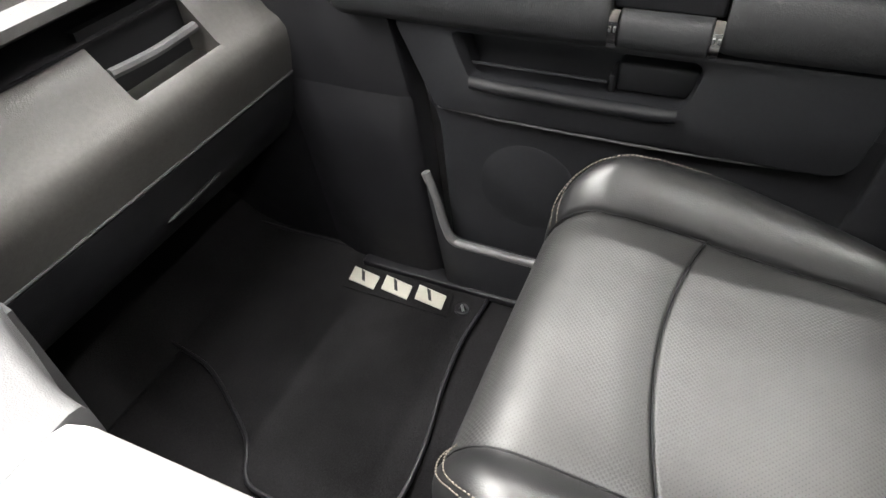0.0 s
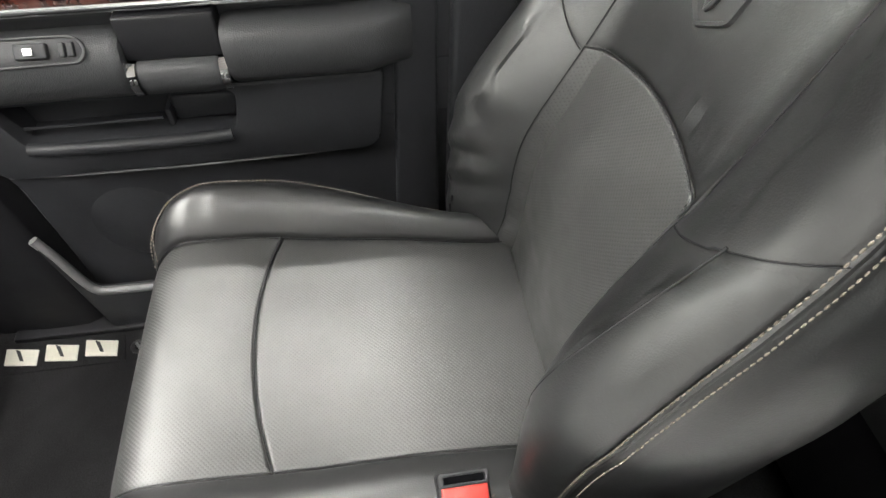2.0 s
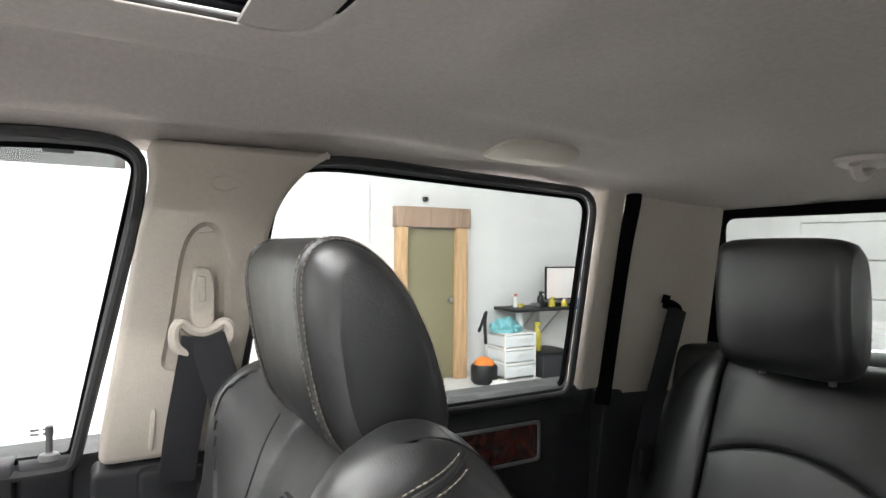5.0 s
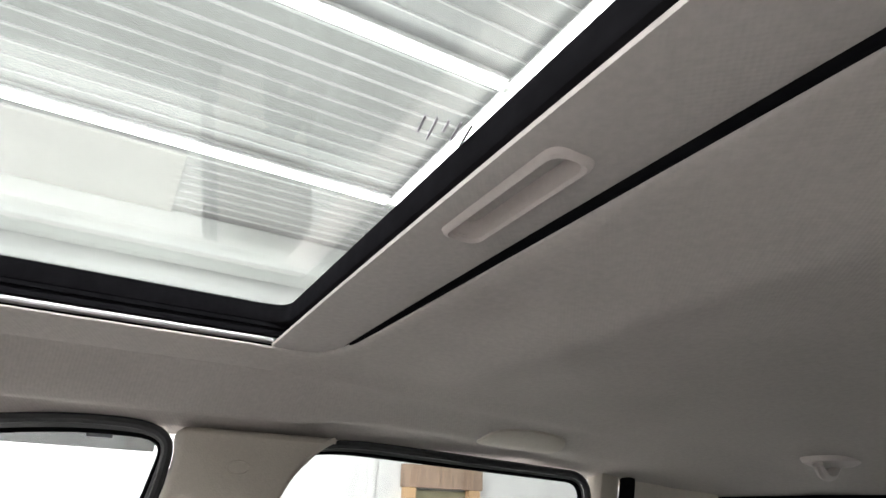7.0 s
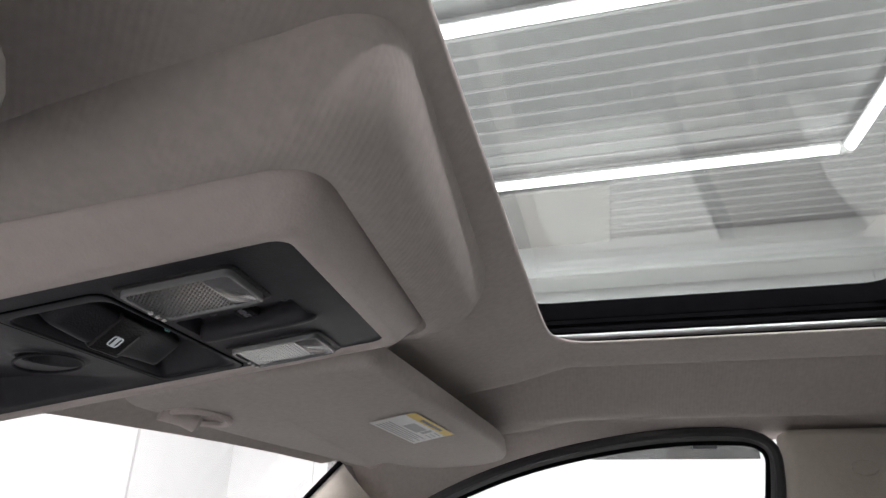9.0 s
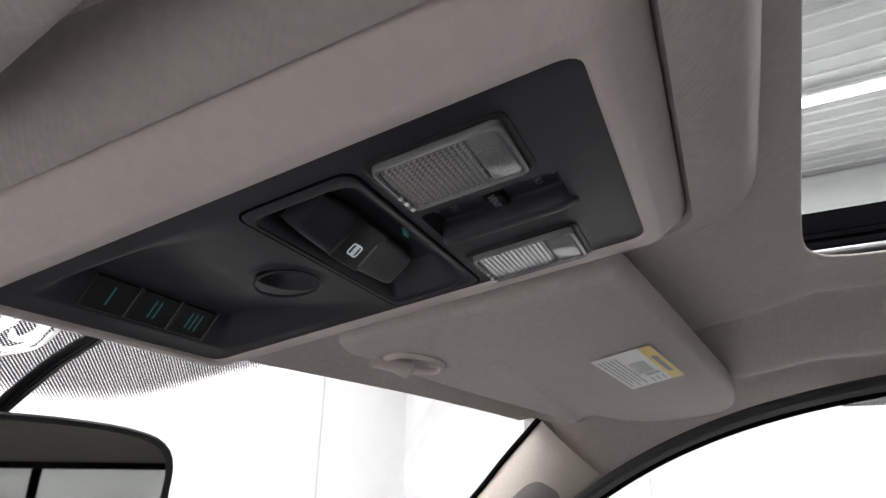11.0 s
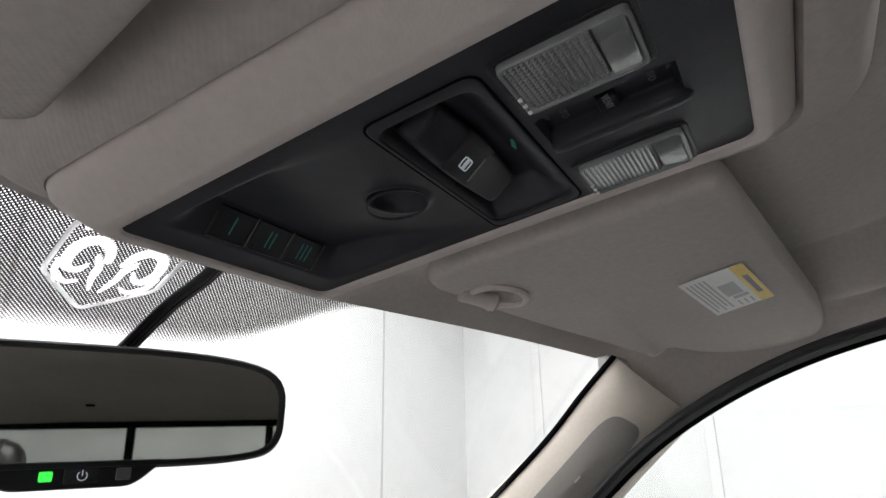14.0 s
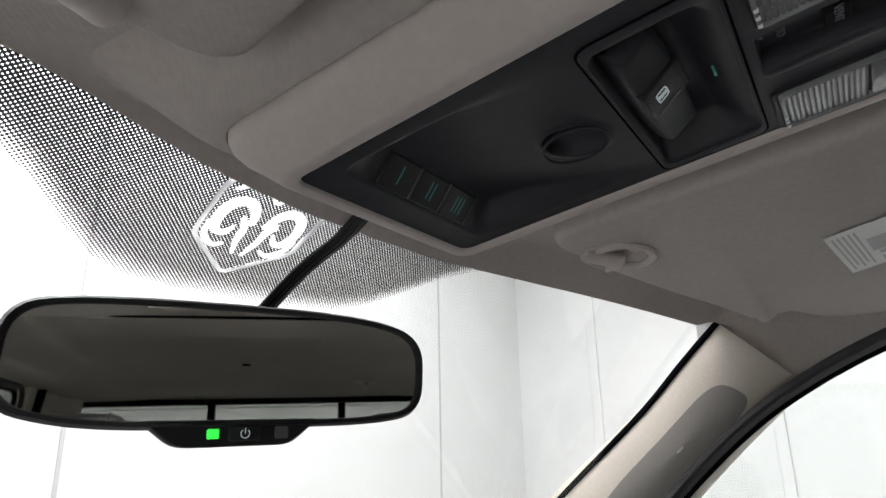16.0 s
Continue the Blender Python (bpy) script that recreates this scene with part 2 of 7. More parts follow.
# ---------------------------------------------------------------- building helpers


def thing(name, at, label, category, group="", kind=""):
    ob = new(name)
    ob.location = at
    ob.empty_display_size = 0.05
    return tagged(ob, label, category, group, kind)


def part(name, bm, material, parent=None, label="", angle=38):
    me = bpy.data.meshes.new(name)
    bm.to_mesh(me)
    bm.free()
    me.polygons.foreach_set("use_smooth", [True] * len(me.polygons))
    me.set_sharp_from_angle(angle=radians(angle))
    me.materials.append(material)
    ob = new(name, me)
    if parent is not None:
        ob.parent = parent
        ob.matrix_parent_inverse = Matrix.Translation(-Vector(parent.location)) if parent.type == "EMPTY" else Matrix()
    return tagged(ob, label)


def fix(bm):
    bmesh.ops.recalc_face_normals(bm, faces=bm.faces)
    return bm


def sheet(rows, wrap_i=False, wrap_j=False, uv=None, close=False):
    """A skin over rows of points; uv: rows of (u, v) in metres. close: caps the first and last row."""
    bm = bmesh.new()
    vs = [[bm.verts.new(p) for p in row] for row in rows]
    layer = bm.loops.layers.uv.new("UVMap") if uv else None
    ni, nj = len(vs), len(vs[0])
    for i in range(ni if wrap_i else ni - 1):
        for j in range(nj if wrap_j else nj - 1):
            ids = ((i, j), ((i + 1) % ni, j), ((i + 1) % ni, (j + 1) % nj), (i, (j + 1) % nj))
            f = bm.faces.new([vs[a][b] for a, b in ids])
            if uv:
                for loop, (a, b) in zip(f.loops, ids):
                    loop[layer].uv = uv[a][b]
    if close:
        bm.faces.new(vs[0])
        bm.faces.new(vs[-1])
    return bm


def bevel(bm, r, seg=3, edges=None):
    bmesh.ops.bevel(bm, geom=list(edges or bm.edges), offset=r, segments=seg, profile=0.5, affect="EDGES", clamp_overlap=True)
    return bm


def box(x0, x1, y0, y1, z0, z1, r=0.0, seg=3):
    bm = bmesh.new()
    bmesh.ops.create_cube(bm, size=1)
    for v in bm.verts:
        v.co = ((x0 + x1) / 2 + v.co.x * (x1 - x0), (y0 + y1) / 2 + v.co.y * (y1 - y0), (z0 + z1) / 2 + v.co.z * (z1 - z0))
    return bevel(bm, r, seg) if r else bm


def rpoly(pts, r, n=4):
    """The outline pts with its corners rounded; r: one radius or one a corner."""
    out, k = [], len(pts)
    for i, p in enumerate(pts):
        p, a, b = Vector(p), Vector(pts[i - 1]), Vector(pts[(i + 1) % k])
        q = r[i] if isinstance(r, (list, tuple)) else r
        d0, d1 = (a - p).normalized() * min(q, (a - p).length * 0.49), (b - p).normalized() * min(q, (b - p).length * 0.49)
        for s in range(n + 1):
            t = s / n
            out.append(p + d0 * (1 - t) ** 2 + d1 * t**2)
    return out


def rrect(a0, a1, b0, b1, r, n=4):
    return rpoly([(a0, b0), (a1, b0), (a1, b1), (a0, b1)], r, n)


def prism(outline, c0, c1, axis="x", r=0.0, seg=2):
    """An outline in the plane across axis, from c0 to c1; the edges at c0 are rounded by r."""
    def at(p, c):
        return {"x": (c, p[0], p[1]), "y": (p[0], c, p[1]), "z": (p[0], p[1], c)}[axis]
    bm = bmesh.new()
    front, back = [bm.verts.new(at(p, c0)) for p in outline], [bm.verts.new(at(p, c1)) for p in outline]
    f = bm.faces.new(front)
    bm.faces.new(list(reversed(back)))
    n = len(outline)
    for i in range(n):
        bm.faces.new((front[i], back[i], back[(i + 1) % n], front[(i + 1) % n]))
    fix(bm)
    if r:
        bevel(bm, r, seg, f.edges[:])
    return bm


def ring(outer, inner, c0, c1, axis="x", r=0.0):
    """A frame between two outlines with as many points each, from c0 to c1."""
    def at(p, c):
        return {"x": (c, p[0], p[1]), "y": (p[0], c, p[1]), "z": (p[0], p[1], c)}[axis]
    loops = [[at(p, c0) for p in outer], [at(p, c1) for p in outer], [at(p, c1) for p in inner], [at(p, c0) for p in inner]]
    bm = sheet(loops, True, True)
    fix(bm)
    if r:
        eps = 1e-6
        k = {"x": 0, "y": 1, "z": 2}[axis]
        edges = [e for e in bm.edges if all(abs(v.co[k] - c0) < eps for v in e.verts) and len({round(f.normal[k], 2) for f in e.link_faces}) > 1]
        bevel(bm, r, 2, edges)
    return bm


def tube(path, r, n=8, closed=False, flat=1.0, up=None):
    """A round bar along path; flat squeezes it along up."""
    path = [Vector(p) for p in path]
    rows, k = [], len(path)
    ref = Vector(up) if up else None
    for i, p in enumerate(path):
        a, b = path[i - 1] if i or closed else p, path[(i + 1) % k] if i < k - 1 or closed else p
        d = (b - a).normalized()
        if ref is None:
            ref = d.orthogonal().normalized()
        s = d.cross(ref).normalized()
        u = s.cross(d).normalized()
        if not up:
            ref = u
        rad = r[i] if isinstance(r, (list, tuple)) else r
        rows.append([p + rad * (math.cos(q) * s + flat * math.sin(q) * u) for q in (2 * math.pi * j / n for j in range(n))])
    return fix(sheet(rows, closed, True, close=not closed))


def ribbon(path, width, thick, across):
    """A flat strap along path; across: the direction of its width."""
    path, across = [Vector(p) for p in path], Vector(across).normalized()
    rows = []
    for i, p in enumerate(path):
        d = (path[min(i + 1, len(path) - 1)] - path[max(i - 1, 0)]).normalized()
        a = (across - across.dot(d) * d).normalized()
        n = d.cross(a).normalized()
        w = width[i] if isinstance(width, (list, tuple)) else width
        rows.append([p + a * (w / 2) * sx + n * (thick / 2) * sn for sx, sn in ((-1, -0.6), (-0.9, -1), (0.9, -1), (1, -0.6), (1, 0.6), (0.9, 1), (-0.9, 1), (-1, 0.6))])
    return fix(sheet(rows, False, True, close=True))


def lathe(profile, at, axis="z", n=24):
    """Radius and height pairs turned round an axis through at."""
    rows = []
    for r, h in profile:
        row = []
        for j in range(n):
            q = 2 * math.pi * j / n
            a, b = max(r, 1e-4) * math.cos(q), max(r, 1e-4) * math.sin(q)
            row.append(Vector(at) + Vector({"x": (h, a, b), "y": (a, h, b), "z": (a, b, h)}[axis]))
        rows.append(row)
    return fix(sheet(rows, False, True, close=True))


def merge(*bms):
    out = bmesh.new()
    for b in bms:
        me = bpy.data.meshes.new("tmp")
        b.to_mesh(me)
        b.free()
        out.from_mesh(me)
        bpy.data.meshes.remove(me)
    return out


def moved(bm, m):
    bmesh.ops.transform(bm, matrix=m, verts=bm.verts)
    return bm


def lerp(a, b, t):
    return a + (b - a) * t


def smooth(a, b, x):
    t = min(1.0, max(0.0, (x - a) / (b - a)))
    return t * t * (3 - 2 * t)


def spline(pts, n):
    """n points on a smooth curve through pts."""
    pts = [Vector(p) for p in pts]
    out, k = [], len(pts) - 1
    for i in range(n):
        f = i / (n - 1) * k
        s = min(int(f), k - 1)
        t = f - s
        p0, p1, p2, p3 = pts[max(s - 1, 0)], pts[s], pts[s + 1], pts[min(s + 2, k)]
        out.append(0.5 * ((2 * p1) + (p2 - p0) * t + (2 * p0 - 5 * p1 + 4 * p2 - p3) * t**2 + (3 * p1 - p0 - 3 * p2 + p3) * t**3))
    return out


def interp(x, table):
    """Straight lines through (x, y) pairs."""
    for (x0, y0), (x1, y1) in zip(table, table[1:]):
        if x <= x1:
            return lerp(y0, y1, max(0.0, (x - x0) / (x1 - x0)))
    return table[-1][1]


def upholster(surf, dom, na, nb, wide, high, puff=0.004, roll=0.011, inset=0.022, flip=1, ref=None, size=(1.0, 1.0)):
    """A padded panel over surf(u, v): dom(a, b) gives (u, v) for a, b in 0..1. Its rim rolls under into the seam."""
    def normal(u, v, e=0.003):
        d = (surf(u + e, v) - surf(u - e, v)).cross(surf(u, v + e) - surf(u, v - e))
        d = d.normalized() * flip if d.length > 1e-12 else Vector((0, 1, 0))
        if ref:
            o = ref(surf(u, v))
            d = d if d.dot(o) > 0.25 else (d * 0.2 + o).normalized()
        return d
    def stops(n, length):
        rim = [roll / length * q for q in (0, 0.08, 0.3, 0.65, 1.0)]
        mid = [lerp(rim[-1], 1 - rim[-1], i / n) for i in range(1, n)]
        return rim + mid + [1 - q for q in reversed(rim)]
    aa, bb = stops(na, wide), stops(nb, high)
    aa, bb = [aa[0]] + aa + [aa[-1]], [bb[0]] + bb + [bb[-1]]
    rows, uvs = [], []
    for i, a in enumerate(aa):
        row, uvr = [], []
        for j, b in enumerate(bb):
            u, v = dom(a, b)
            d = min(min(a, 1 - a) * wide, min(b, 1 - b) * high)
            off = puff * smooth(0, 0.05, d)
            if d < roll:
                off -= roll * (1 - math.sqrt(max(0.0, 1 - (1 - d / roll) ** 2)))
            if i in (0, len(aa) - 1) or j in (0, len(bb) - 1):
                off = -inset
            row.append(surf(u, v) + normal(u, v) * off)
            uvr.append((u * size[0], v * size[1]))
        rows.append(row)
        uvs.append(uvr)
    return sheet(rows, uv=uvs)


def stitches(path, length=0.0040, gap=0.0016, r=0.0009):
    """A row of short threads along path, as one mesh."""
    path = [Vector(p) for p in path]
    bm, pos, carry = bmesh.new(), 0.0, []
    for a, b in zip(path, path[1:]):
        carry.append((pos, (b - a).length, a, b))
        pos += (b - a).length
    def on(s):
        for p0, l, a, b in carry:
            if s <= p0 + l:
                return a.lerp(b, (s - p0) / max(l, 1e-9))
        return path[-1].copy()
    s = 0.0
    while s + length < pos:
        a, b = on(s), on(s + length)
        d = (b - a).normalized()
        x = d.orthogonal().normalized()
        y = d.cross(x)
        ends = []
        for p, k in ((a, 0.5), (a.lerp(b, 0.25), 1.0), (a.lerp(b, 0.75), 1.0), (b, 0.5)):
            ends.append([bm.verts.new(p + r * k * (math.cos(q) * x + math.sin(q) * y)) for q in (0.0, 1.257, 2.513, 3.77, 5.027)])
        for e0, e1 in zip(ends, ends[1:]):
            for i in range(5):
                bm.faces.new((e0[i], e1[i], e1[(i + 1) % 5], e0[(i + 1) % 5]))
        bm.faces.new(ends[0])
        bm.faces.new(ends[-1])
        s += length + gap
    return fix(bm)


def lettering(text, size, m):
    """Words in the built-in font as a thin mesh at the pose m."""
    c = bpy.data.curves.new("words", "FONT")
    c.body, c.size, c.align_x, c.align_y, c.extrude = text, size, "CENTER", "CENTER", 0.0003
    ob = bpy.data.objects.new("words", c)
    me = bpy.data.meshes.new_from_object(ob)
    bm = bmesh.new()
    bm.from_mesh(me)
    bpy.data.objects.remove(ob)
    bpy.data.curves.remove(c)
    return moved(bm, m)


def sunk_plate(outer, inner, x0, depth, back, r=0.010):
    """A plate across x with a rounded rim and a sunk field inside the inner outline."""
    bm = bmesh.new()
    def loop(pts, x):
        return [bm.verts.new((x, p[0], p[1])) for p in pts]
    def skirt(a, b):
        for i in range(len(a)):
            bm.faces.new((a[i], a[(i + 1) % len(a)], b[(i + 1) % len(b)], b[i]))
    c = Vector((sum(p[0] for p in outer) / len(outer), sum(p[1] for p in outer) / len(outer)))
    def inset(pts, d):
        n, out = len(pts), []
        area = sum(pts[i - 1][0] * pts[i][1] - pts[i][0] * pts[i - 1][1] for i in range(n))
        for i in range(n):
            t = (Vector(pts[(i + 1) % n]) - Vector(pts[i - 1])).normalized()
            out.append(Vector(pts[i]) + Vector((-t.y, t.x)) * d * (1 if area > 0 else -1))
        return out
    l0, l1, l2, l3 = loop(outer, back), loop(outer, x0 + r), loop(inset(outer, r * 0.3), x0 + r * 0.3), loop(inset(outer, r), x0)
    m0, m1, m2 = loop(inner, x0), loop(inset(inner, depth * 0.25), x0 + depth * 0.5), loop(inset(inner, depth * 0.6), x0 + depth)
    for a, b in ((l0, l1), (l1, l2), (l2, l3), (m0, m1), (m1, m2)):
        skirt(a, b)
    bm.faces.new(m2)
    edges = [bm.edges.get((q[i], q[(i + 1) % len(q)])) for q in (l3, m0) for i in range(len(q))]
    bmesh.ops.triangle_fill(bm, edges=edges, use_beauty=True)
    return fix(bm)

# ---------------------------------------------------------------- the garage
def structure(name, bm, mat, label, category="structure"):
    return tagged(part(name, bm, mat), label, category, kind="structure")


GX0, GX1, GY0, GY1 = -9.5, 6.2, -8.6, 4.4
structure("ground", box(GX0 - 0.2, GX1 + 0.2, GY0 - 0.2, GY1 + 0.2, GROUND - 0.2, GROUND), CONCRETE, "smooth pale concrete garage floor", "floor")
structure("wall_east", box(GX1, GX1 + 0.2, GY0, GY1, GROUND, ROOF), PLASTER, "white painted garage wall with a doorway", "wall")
for y0, y1, z0 in ((GY0, -2.7, GROUND), (3.3, GY1, GROUND), (-2.7, 3.3, GROUND + 3.2)):
    structure("wall_west", box(GX0 - 0.2, GX0, y0, y1, z0, ROOF), PLASTER, "white painted garage wall beside the open vehicle entrance", "wall")
structure("wall_north", box(GX0, GX1, GY1, GY1 + 0.2, GROUND, ROOF), PLASTER, "white painted garage wall with panel joints", "wall")
structure("wall_south", box(GX0, GX1, GY0 - 0.2, GY0, GROUND, ROOF), PLASTER, "white painted garage wall behind the truck", "wall")

# upright joints between the wall boards
JOINT = plastic("joint_grey", (0.5, 0.5, 0.5))
for jx in (-4.0, -1.9, 1.15, 4.62):
    structure("trim_joint", box(jx - 0.012, jx + 0.012, GY1 - 0.006, GY1 - 0.001, GROUND, 3.3), JOINT, "thin grey joint between wall boards", "trim")
for jy in (-2.62, 1.6, 3.4):
    structure("trim_batten", box(GX1 - 0.03, GX1 - 0.001, jy - 0.05, jy + 0.05, GROUND, ROOF - 0.2, 0.006), PLASTER, "white upright batten on the wall", "trim")

# corrugated roof
rows = []
pitch = 0.172
nx = int((GX1 - GX0) / pitch)
prof = []
for i in range(nx + 1):
    x = GX0 + i * pitch
    prof += [(x, 0.0), (x + 0.146, 0.0), (x + 0.150, -0.014), (x + 0.164, -0.014), (x + 0.168, 0.0)]
rows = [[(min(x, GX1), y, ROOF + z) for x, z in prof] for y in (GY0, GY1)]
rows += [[(min(x, GX1), y, ROOF + 0.06) for x, z in prof] for y in (GY1, GY0)]
roof_sheet = structure("ceiling", fix(sheet(rows, True)), SHEET, "ribbed galvanised sheet ceiling", "ceiling")
# Paler colour on the ribs stands for the light they catch.
roof_sheet.data.materials.append(SILVER)
for f in roof_sheet.data.polygons:
    f.material_index = 1 if f.center.z < ROOF - 0.003 else 0
BOARD = Mat("aged_board", (0.40, 0.39, 0.37), 0.8).vary(2, 0.1).m
structure("ceiling_panel", box(4.5, 5.75, -0.05, 3.6, ROOF - 0.07, ROOF - 0.035, 0.01), BOARD, "flat pale panel under the sheet ceiling", "ceiling panel")
structure("trim_cornice", box(GX1 - 0.5, GX1 - 0.001, GY0, GY1, ROOF - 0.42, ROOF - 0.04, 0.02), PLASTER, "pale boxed soffit along the wall top", "trim")

LED = glow("led_diffuser", (1.0, 0.99, 0.97), 14.0)


def led_tube(a, b):
    a, b = Vector(a), Vector(b)
    t = thing("led_tube", (a + b) / 2, "white LED tube light on the ceiling, present or added as fill", "ceiling light", "ceiling lights")
    d = (b - a).normalized()
    part("diffuser", tube([a + d * 0.03, b - d * 0.03], 0.035, 12), LED, t)
    s = d.cross(Vector((0, 0, 1)))
    h = Vector((0, 0, 0.035))
    part("housing", ribbon([a + h, b + h], 0.09, 0.02, s), SILVER, t)
    for e in (a, b):
        part("end_cap", tube([e - d * 0.02, e + d * 0.02], 0.038, 12), WHITE, t)


for tx in TUBE_X:
    led_tube((tx, TUBE_Y0 + 0.06, ROOF - 0.1), (tx, TUBE_Y1 - 0.06, ROOF - 0.1))
for ty in (TUBE_Y0, TUBE_Y1):
    led_tube((0.42, ty, ROOF - 0.1), (4.25, ty, ROOF - 0.1))
    # visible body for the added western cross tube
    led_tube((-3.46, ty, ROOF - 0.1), (-1.64, ty, ROOF - 0.1))
# bodies for the added rear and front tubes
led_tube((-5.0, -5.2, ROOF - 0.1), (5.0, -5.2, ROOF - 0.1))
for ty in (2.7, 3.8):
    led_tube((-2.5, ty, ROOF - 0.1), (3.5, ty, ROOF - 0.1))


def doorway():
    """The olive door in its rough timber frame."""
    d = tagged(thing("door_1", (GX1, -3.45, GROUND), "olive flush door in a rough unpainted timber frame", "door"), kind="structure")
    x = GX1
    leaf = part("door_leaf", box(x - 0.05, x - 0.008, -3.80, -3.12, GROUND + 0.02, 1.36, 0.004), OLIVE, d)
    part("door_handle", lathe([(0.0, 0), (0.028, 0), (0.03, 0.02), (0.015, 0.03), (0.015, 0.05)], (x - 0.1, -3.72, 0.5), "x", 16), STEEL, leaf)
    for y0, y1, m in ((-3.95, -3.80, PINE), (-3.12, -2.99, PINE)):
        part("jamb", box(x - 0.12, x - 0.004, y0, y1, GROUND, 1.38, 0.006), m, d, "raw pine door jamb")
    part("lintel", box(x - 0.13, x - 0.004, -3.98, -2.97, 1.38, 1.62, 0.008), LUMBER, d, "brown lumber lintel")
    part("stop", box(x - 0.07, x - 0.05, -3.83, -3.79, GROUND, 1.38), PINE, d)


doorway()
sensor = thing("wall_sensor", (GX1, -3.4, 1.72), "small black sensor on the wall above the door", "sensor")
part("body", lathe([(0.0, -0.05), (0.03, -0.045), (0.035, 0.0)], (GX1, -3.4, 1.72), "x", 14), DARKER, sensor)


def wall_shelf():
    s = thing("wall_shelf", (GX1, -5.3, 0.36), "black wall shelf on steel brackets holding a monitor", "shelf")
    x = GX1
    part("board", box(x - 0.5, x - 0.004, -6.0, -4.42, 0.35, 0.385, 0.004), DARKER, s)
    for y in (-4.75, -5.15, -5.75):
        part("bracket", merge(tube([(x - 0.02, y, 0.34), (x - 0.02, y, -0.05)], 0.012, 6), tube([(x - 0.45, y, 0.335), (x - 0.02, y, 0.335)], 0.012, 6), tube([(x - 0.42, y, 0.33), (x - 0.02, y, -0.03)], 0.01, 6)), STEEL, s)


wall_shelf()


def monitor():
    x = GX1 - 0.22
    m = thing("monitor", (x, -5.38, 0.387), "flat monitor showing a pale page on the shelf", "monitor")
    part("bezel", box(x, x + 0.03, -5.72, -5.1, 0.46, 0.90, 0.006), DARKER, m)
    part("screen", box(x - 0.004, x, -5.70, -5.12, 0.48, 0.88), glow("screen_page", (0.72, 0.66, 0.64), 0.35), m)
    part("stand", box(x + 0.005, x + 0.03, -5.45, -5.36, 0.387, 0.5, 0.003), DARKER, m)
    part("foot", box(x - 0.08, x + 0.09, -5.52, -5.29, 0.385, 0.395, 0.003), DARKER, m)
    for i in range(4):
        part("text_block", box(x - 0.006, x - 0.004, -5.52, -5.38, 0.55 + i * 0.085, 0.575 + i * 0.085), PALE, m)


monitor()


def bottle(at, r, h, mat, cap, label):
    b = thing("bottle", at, label, "bottle", "bottles on and under the shelf")
    part("body", lathe([(r * 0.9, 0), (r, 0.01), (r, h * 0.62), (r * 0.45, h * 0.8), (r * 0.4, h * 0.84)], at, "z", 14), mat, b)
    part("trigger", merge(lathe([(r * 0.5, h * 0.82), (r * 0.5, h * 0.9), (r * 0.3, h * 0.93)], at, "z", 10), box(at[0] - r * 1.3, at[0] + r * 0.6, at[1] - 0.012, at[1] + 0.012, at[2] + h * 0.9, at[2] + h, 0.005)), cap, b)


BLUE = Mat("blue_plastic", (0.08, 0.25, 0.5), 0.4).vary(10).m
AQUA = Mat("aqua_cloth", (0.2, 0.5, 0.55), 0.9).vary(25, 0.3).m
AMBER = Mat("yellow_liquid", (0.65, 0.55, 0.08), 0.3).vary(10).m
ORANGE = Mat("orange_plastic", (0.8, 0.22, 0.03), 0.4).vary(10).m
FROST = Mat("frosted_plastic", (0.72, 0.76, 0.78), 0.35).vary(5, 0.08).m
PINK = Mat("pink_plastic", (0.75, 0.3, 0.32), 0.4).vary(10).m
bottle((GX1 - 0.2, -4.62, 0.385), 0.03, 0.17, WHITE, RED, "white bottle with a red trigger on the shelf")
bottle((GX1 - 0.3, -4.95, 0.385), 0.045, 0.2, DARKER, DARKER, "black spray bottle on the shelf")
bottle((GX1 - 0.35, -5.1, 0.385), 0.04, 0.13, AMBER, AMBER, "yellow-green bottle on the shelf")
bottle((GX1 - 0.38, -5.62, 0.385), 0.05, 0.2, PINK, WHITE, "pink bottle on the shelf")
bottle((GX1 - 0.38, -5.5, 0.385), 0.035, 0.12, BLUE, WHITE, "small blue bottle on the shelf")
bottle((GX1 - 0.36, -5.3, 0.385), 0.04, 0.1, AMBER, WHITE, "low yellow tub on the shelf")
for i in range(5):
    y = -4.9 - i * 0.11
    c = thing("small_tool", (GX1 - 0.25, y, 0.387), "small dark tool lying on the shelf", "tool", "tools on the shelf")
    part("body", box(GX1 - 0.33, GX1 - 0.2, y - 0.04, y + 0.04, 0.386, 0.43 + 0.02 * (i % 3), 0.01), DARKER if i % 2 else INK, c)


def drawer_tower():
    x0, x1, y0, y1 = GX1 - 0.5, GX1 - 0.08, -4.72, -4.25
    t = thing("drawer_tower", (x0 + 0.2, -4.5, GROUND), "frosted plastic drawer tower with a white frame", "drawer unit")
    for i in range(3):
        z = GROUND + 0.03 + i * 0.185
        dr = part("drawer", box(x0, x1, y0 + 0.02, y1 - 0.02, z, z + 0.145, 0.02), FROST, t)
        part("pull", box(x0 - 0.02, x0, -4.56, -4.42, z + 0.09, z + 0.12, 0.006), WHITE, dr)
        part("shelf_frame", box(x0 - 0.01, x1 + 0.01, y0, y1, z + 0.15, z + 0.175, 0.008), WHITE, t)
    for y in (y0 + 0.01, y1 - 0.01):
        for x in (x0 + 0.01, x1 - 0.01):
            part("post", tube([(x, y, GROUND), (x, y, GROUND + 0.57)], 0.014, 8), WHITE, t)


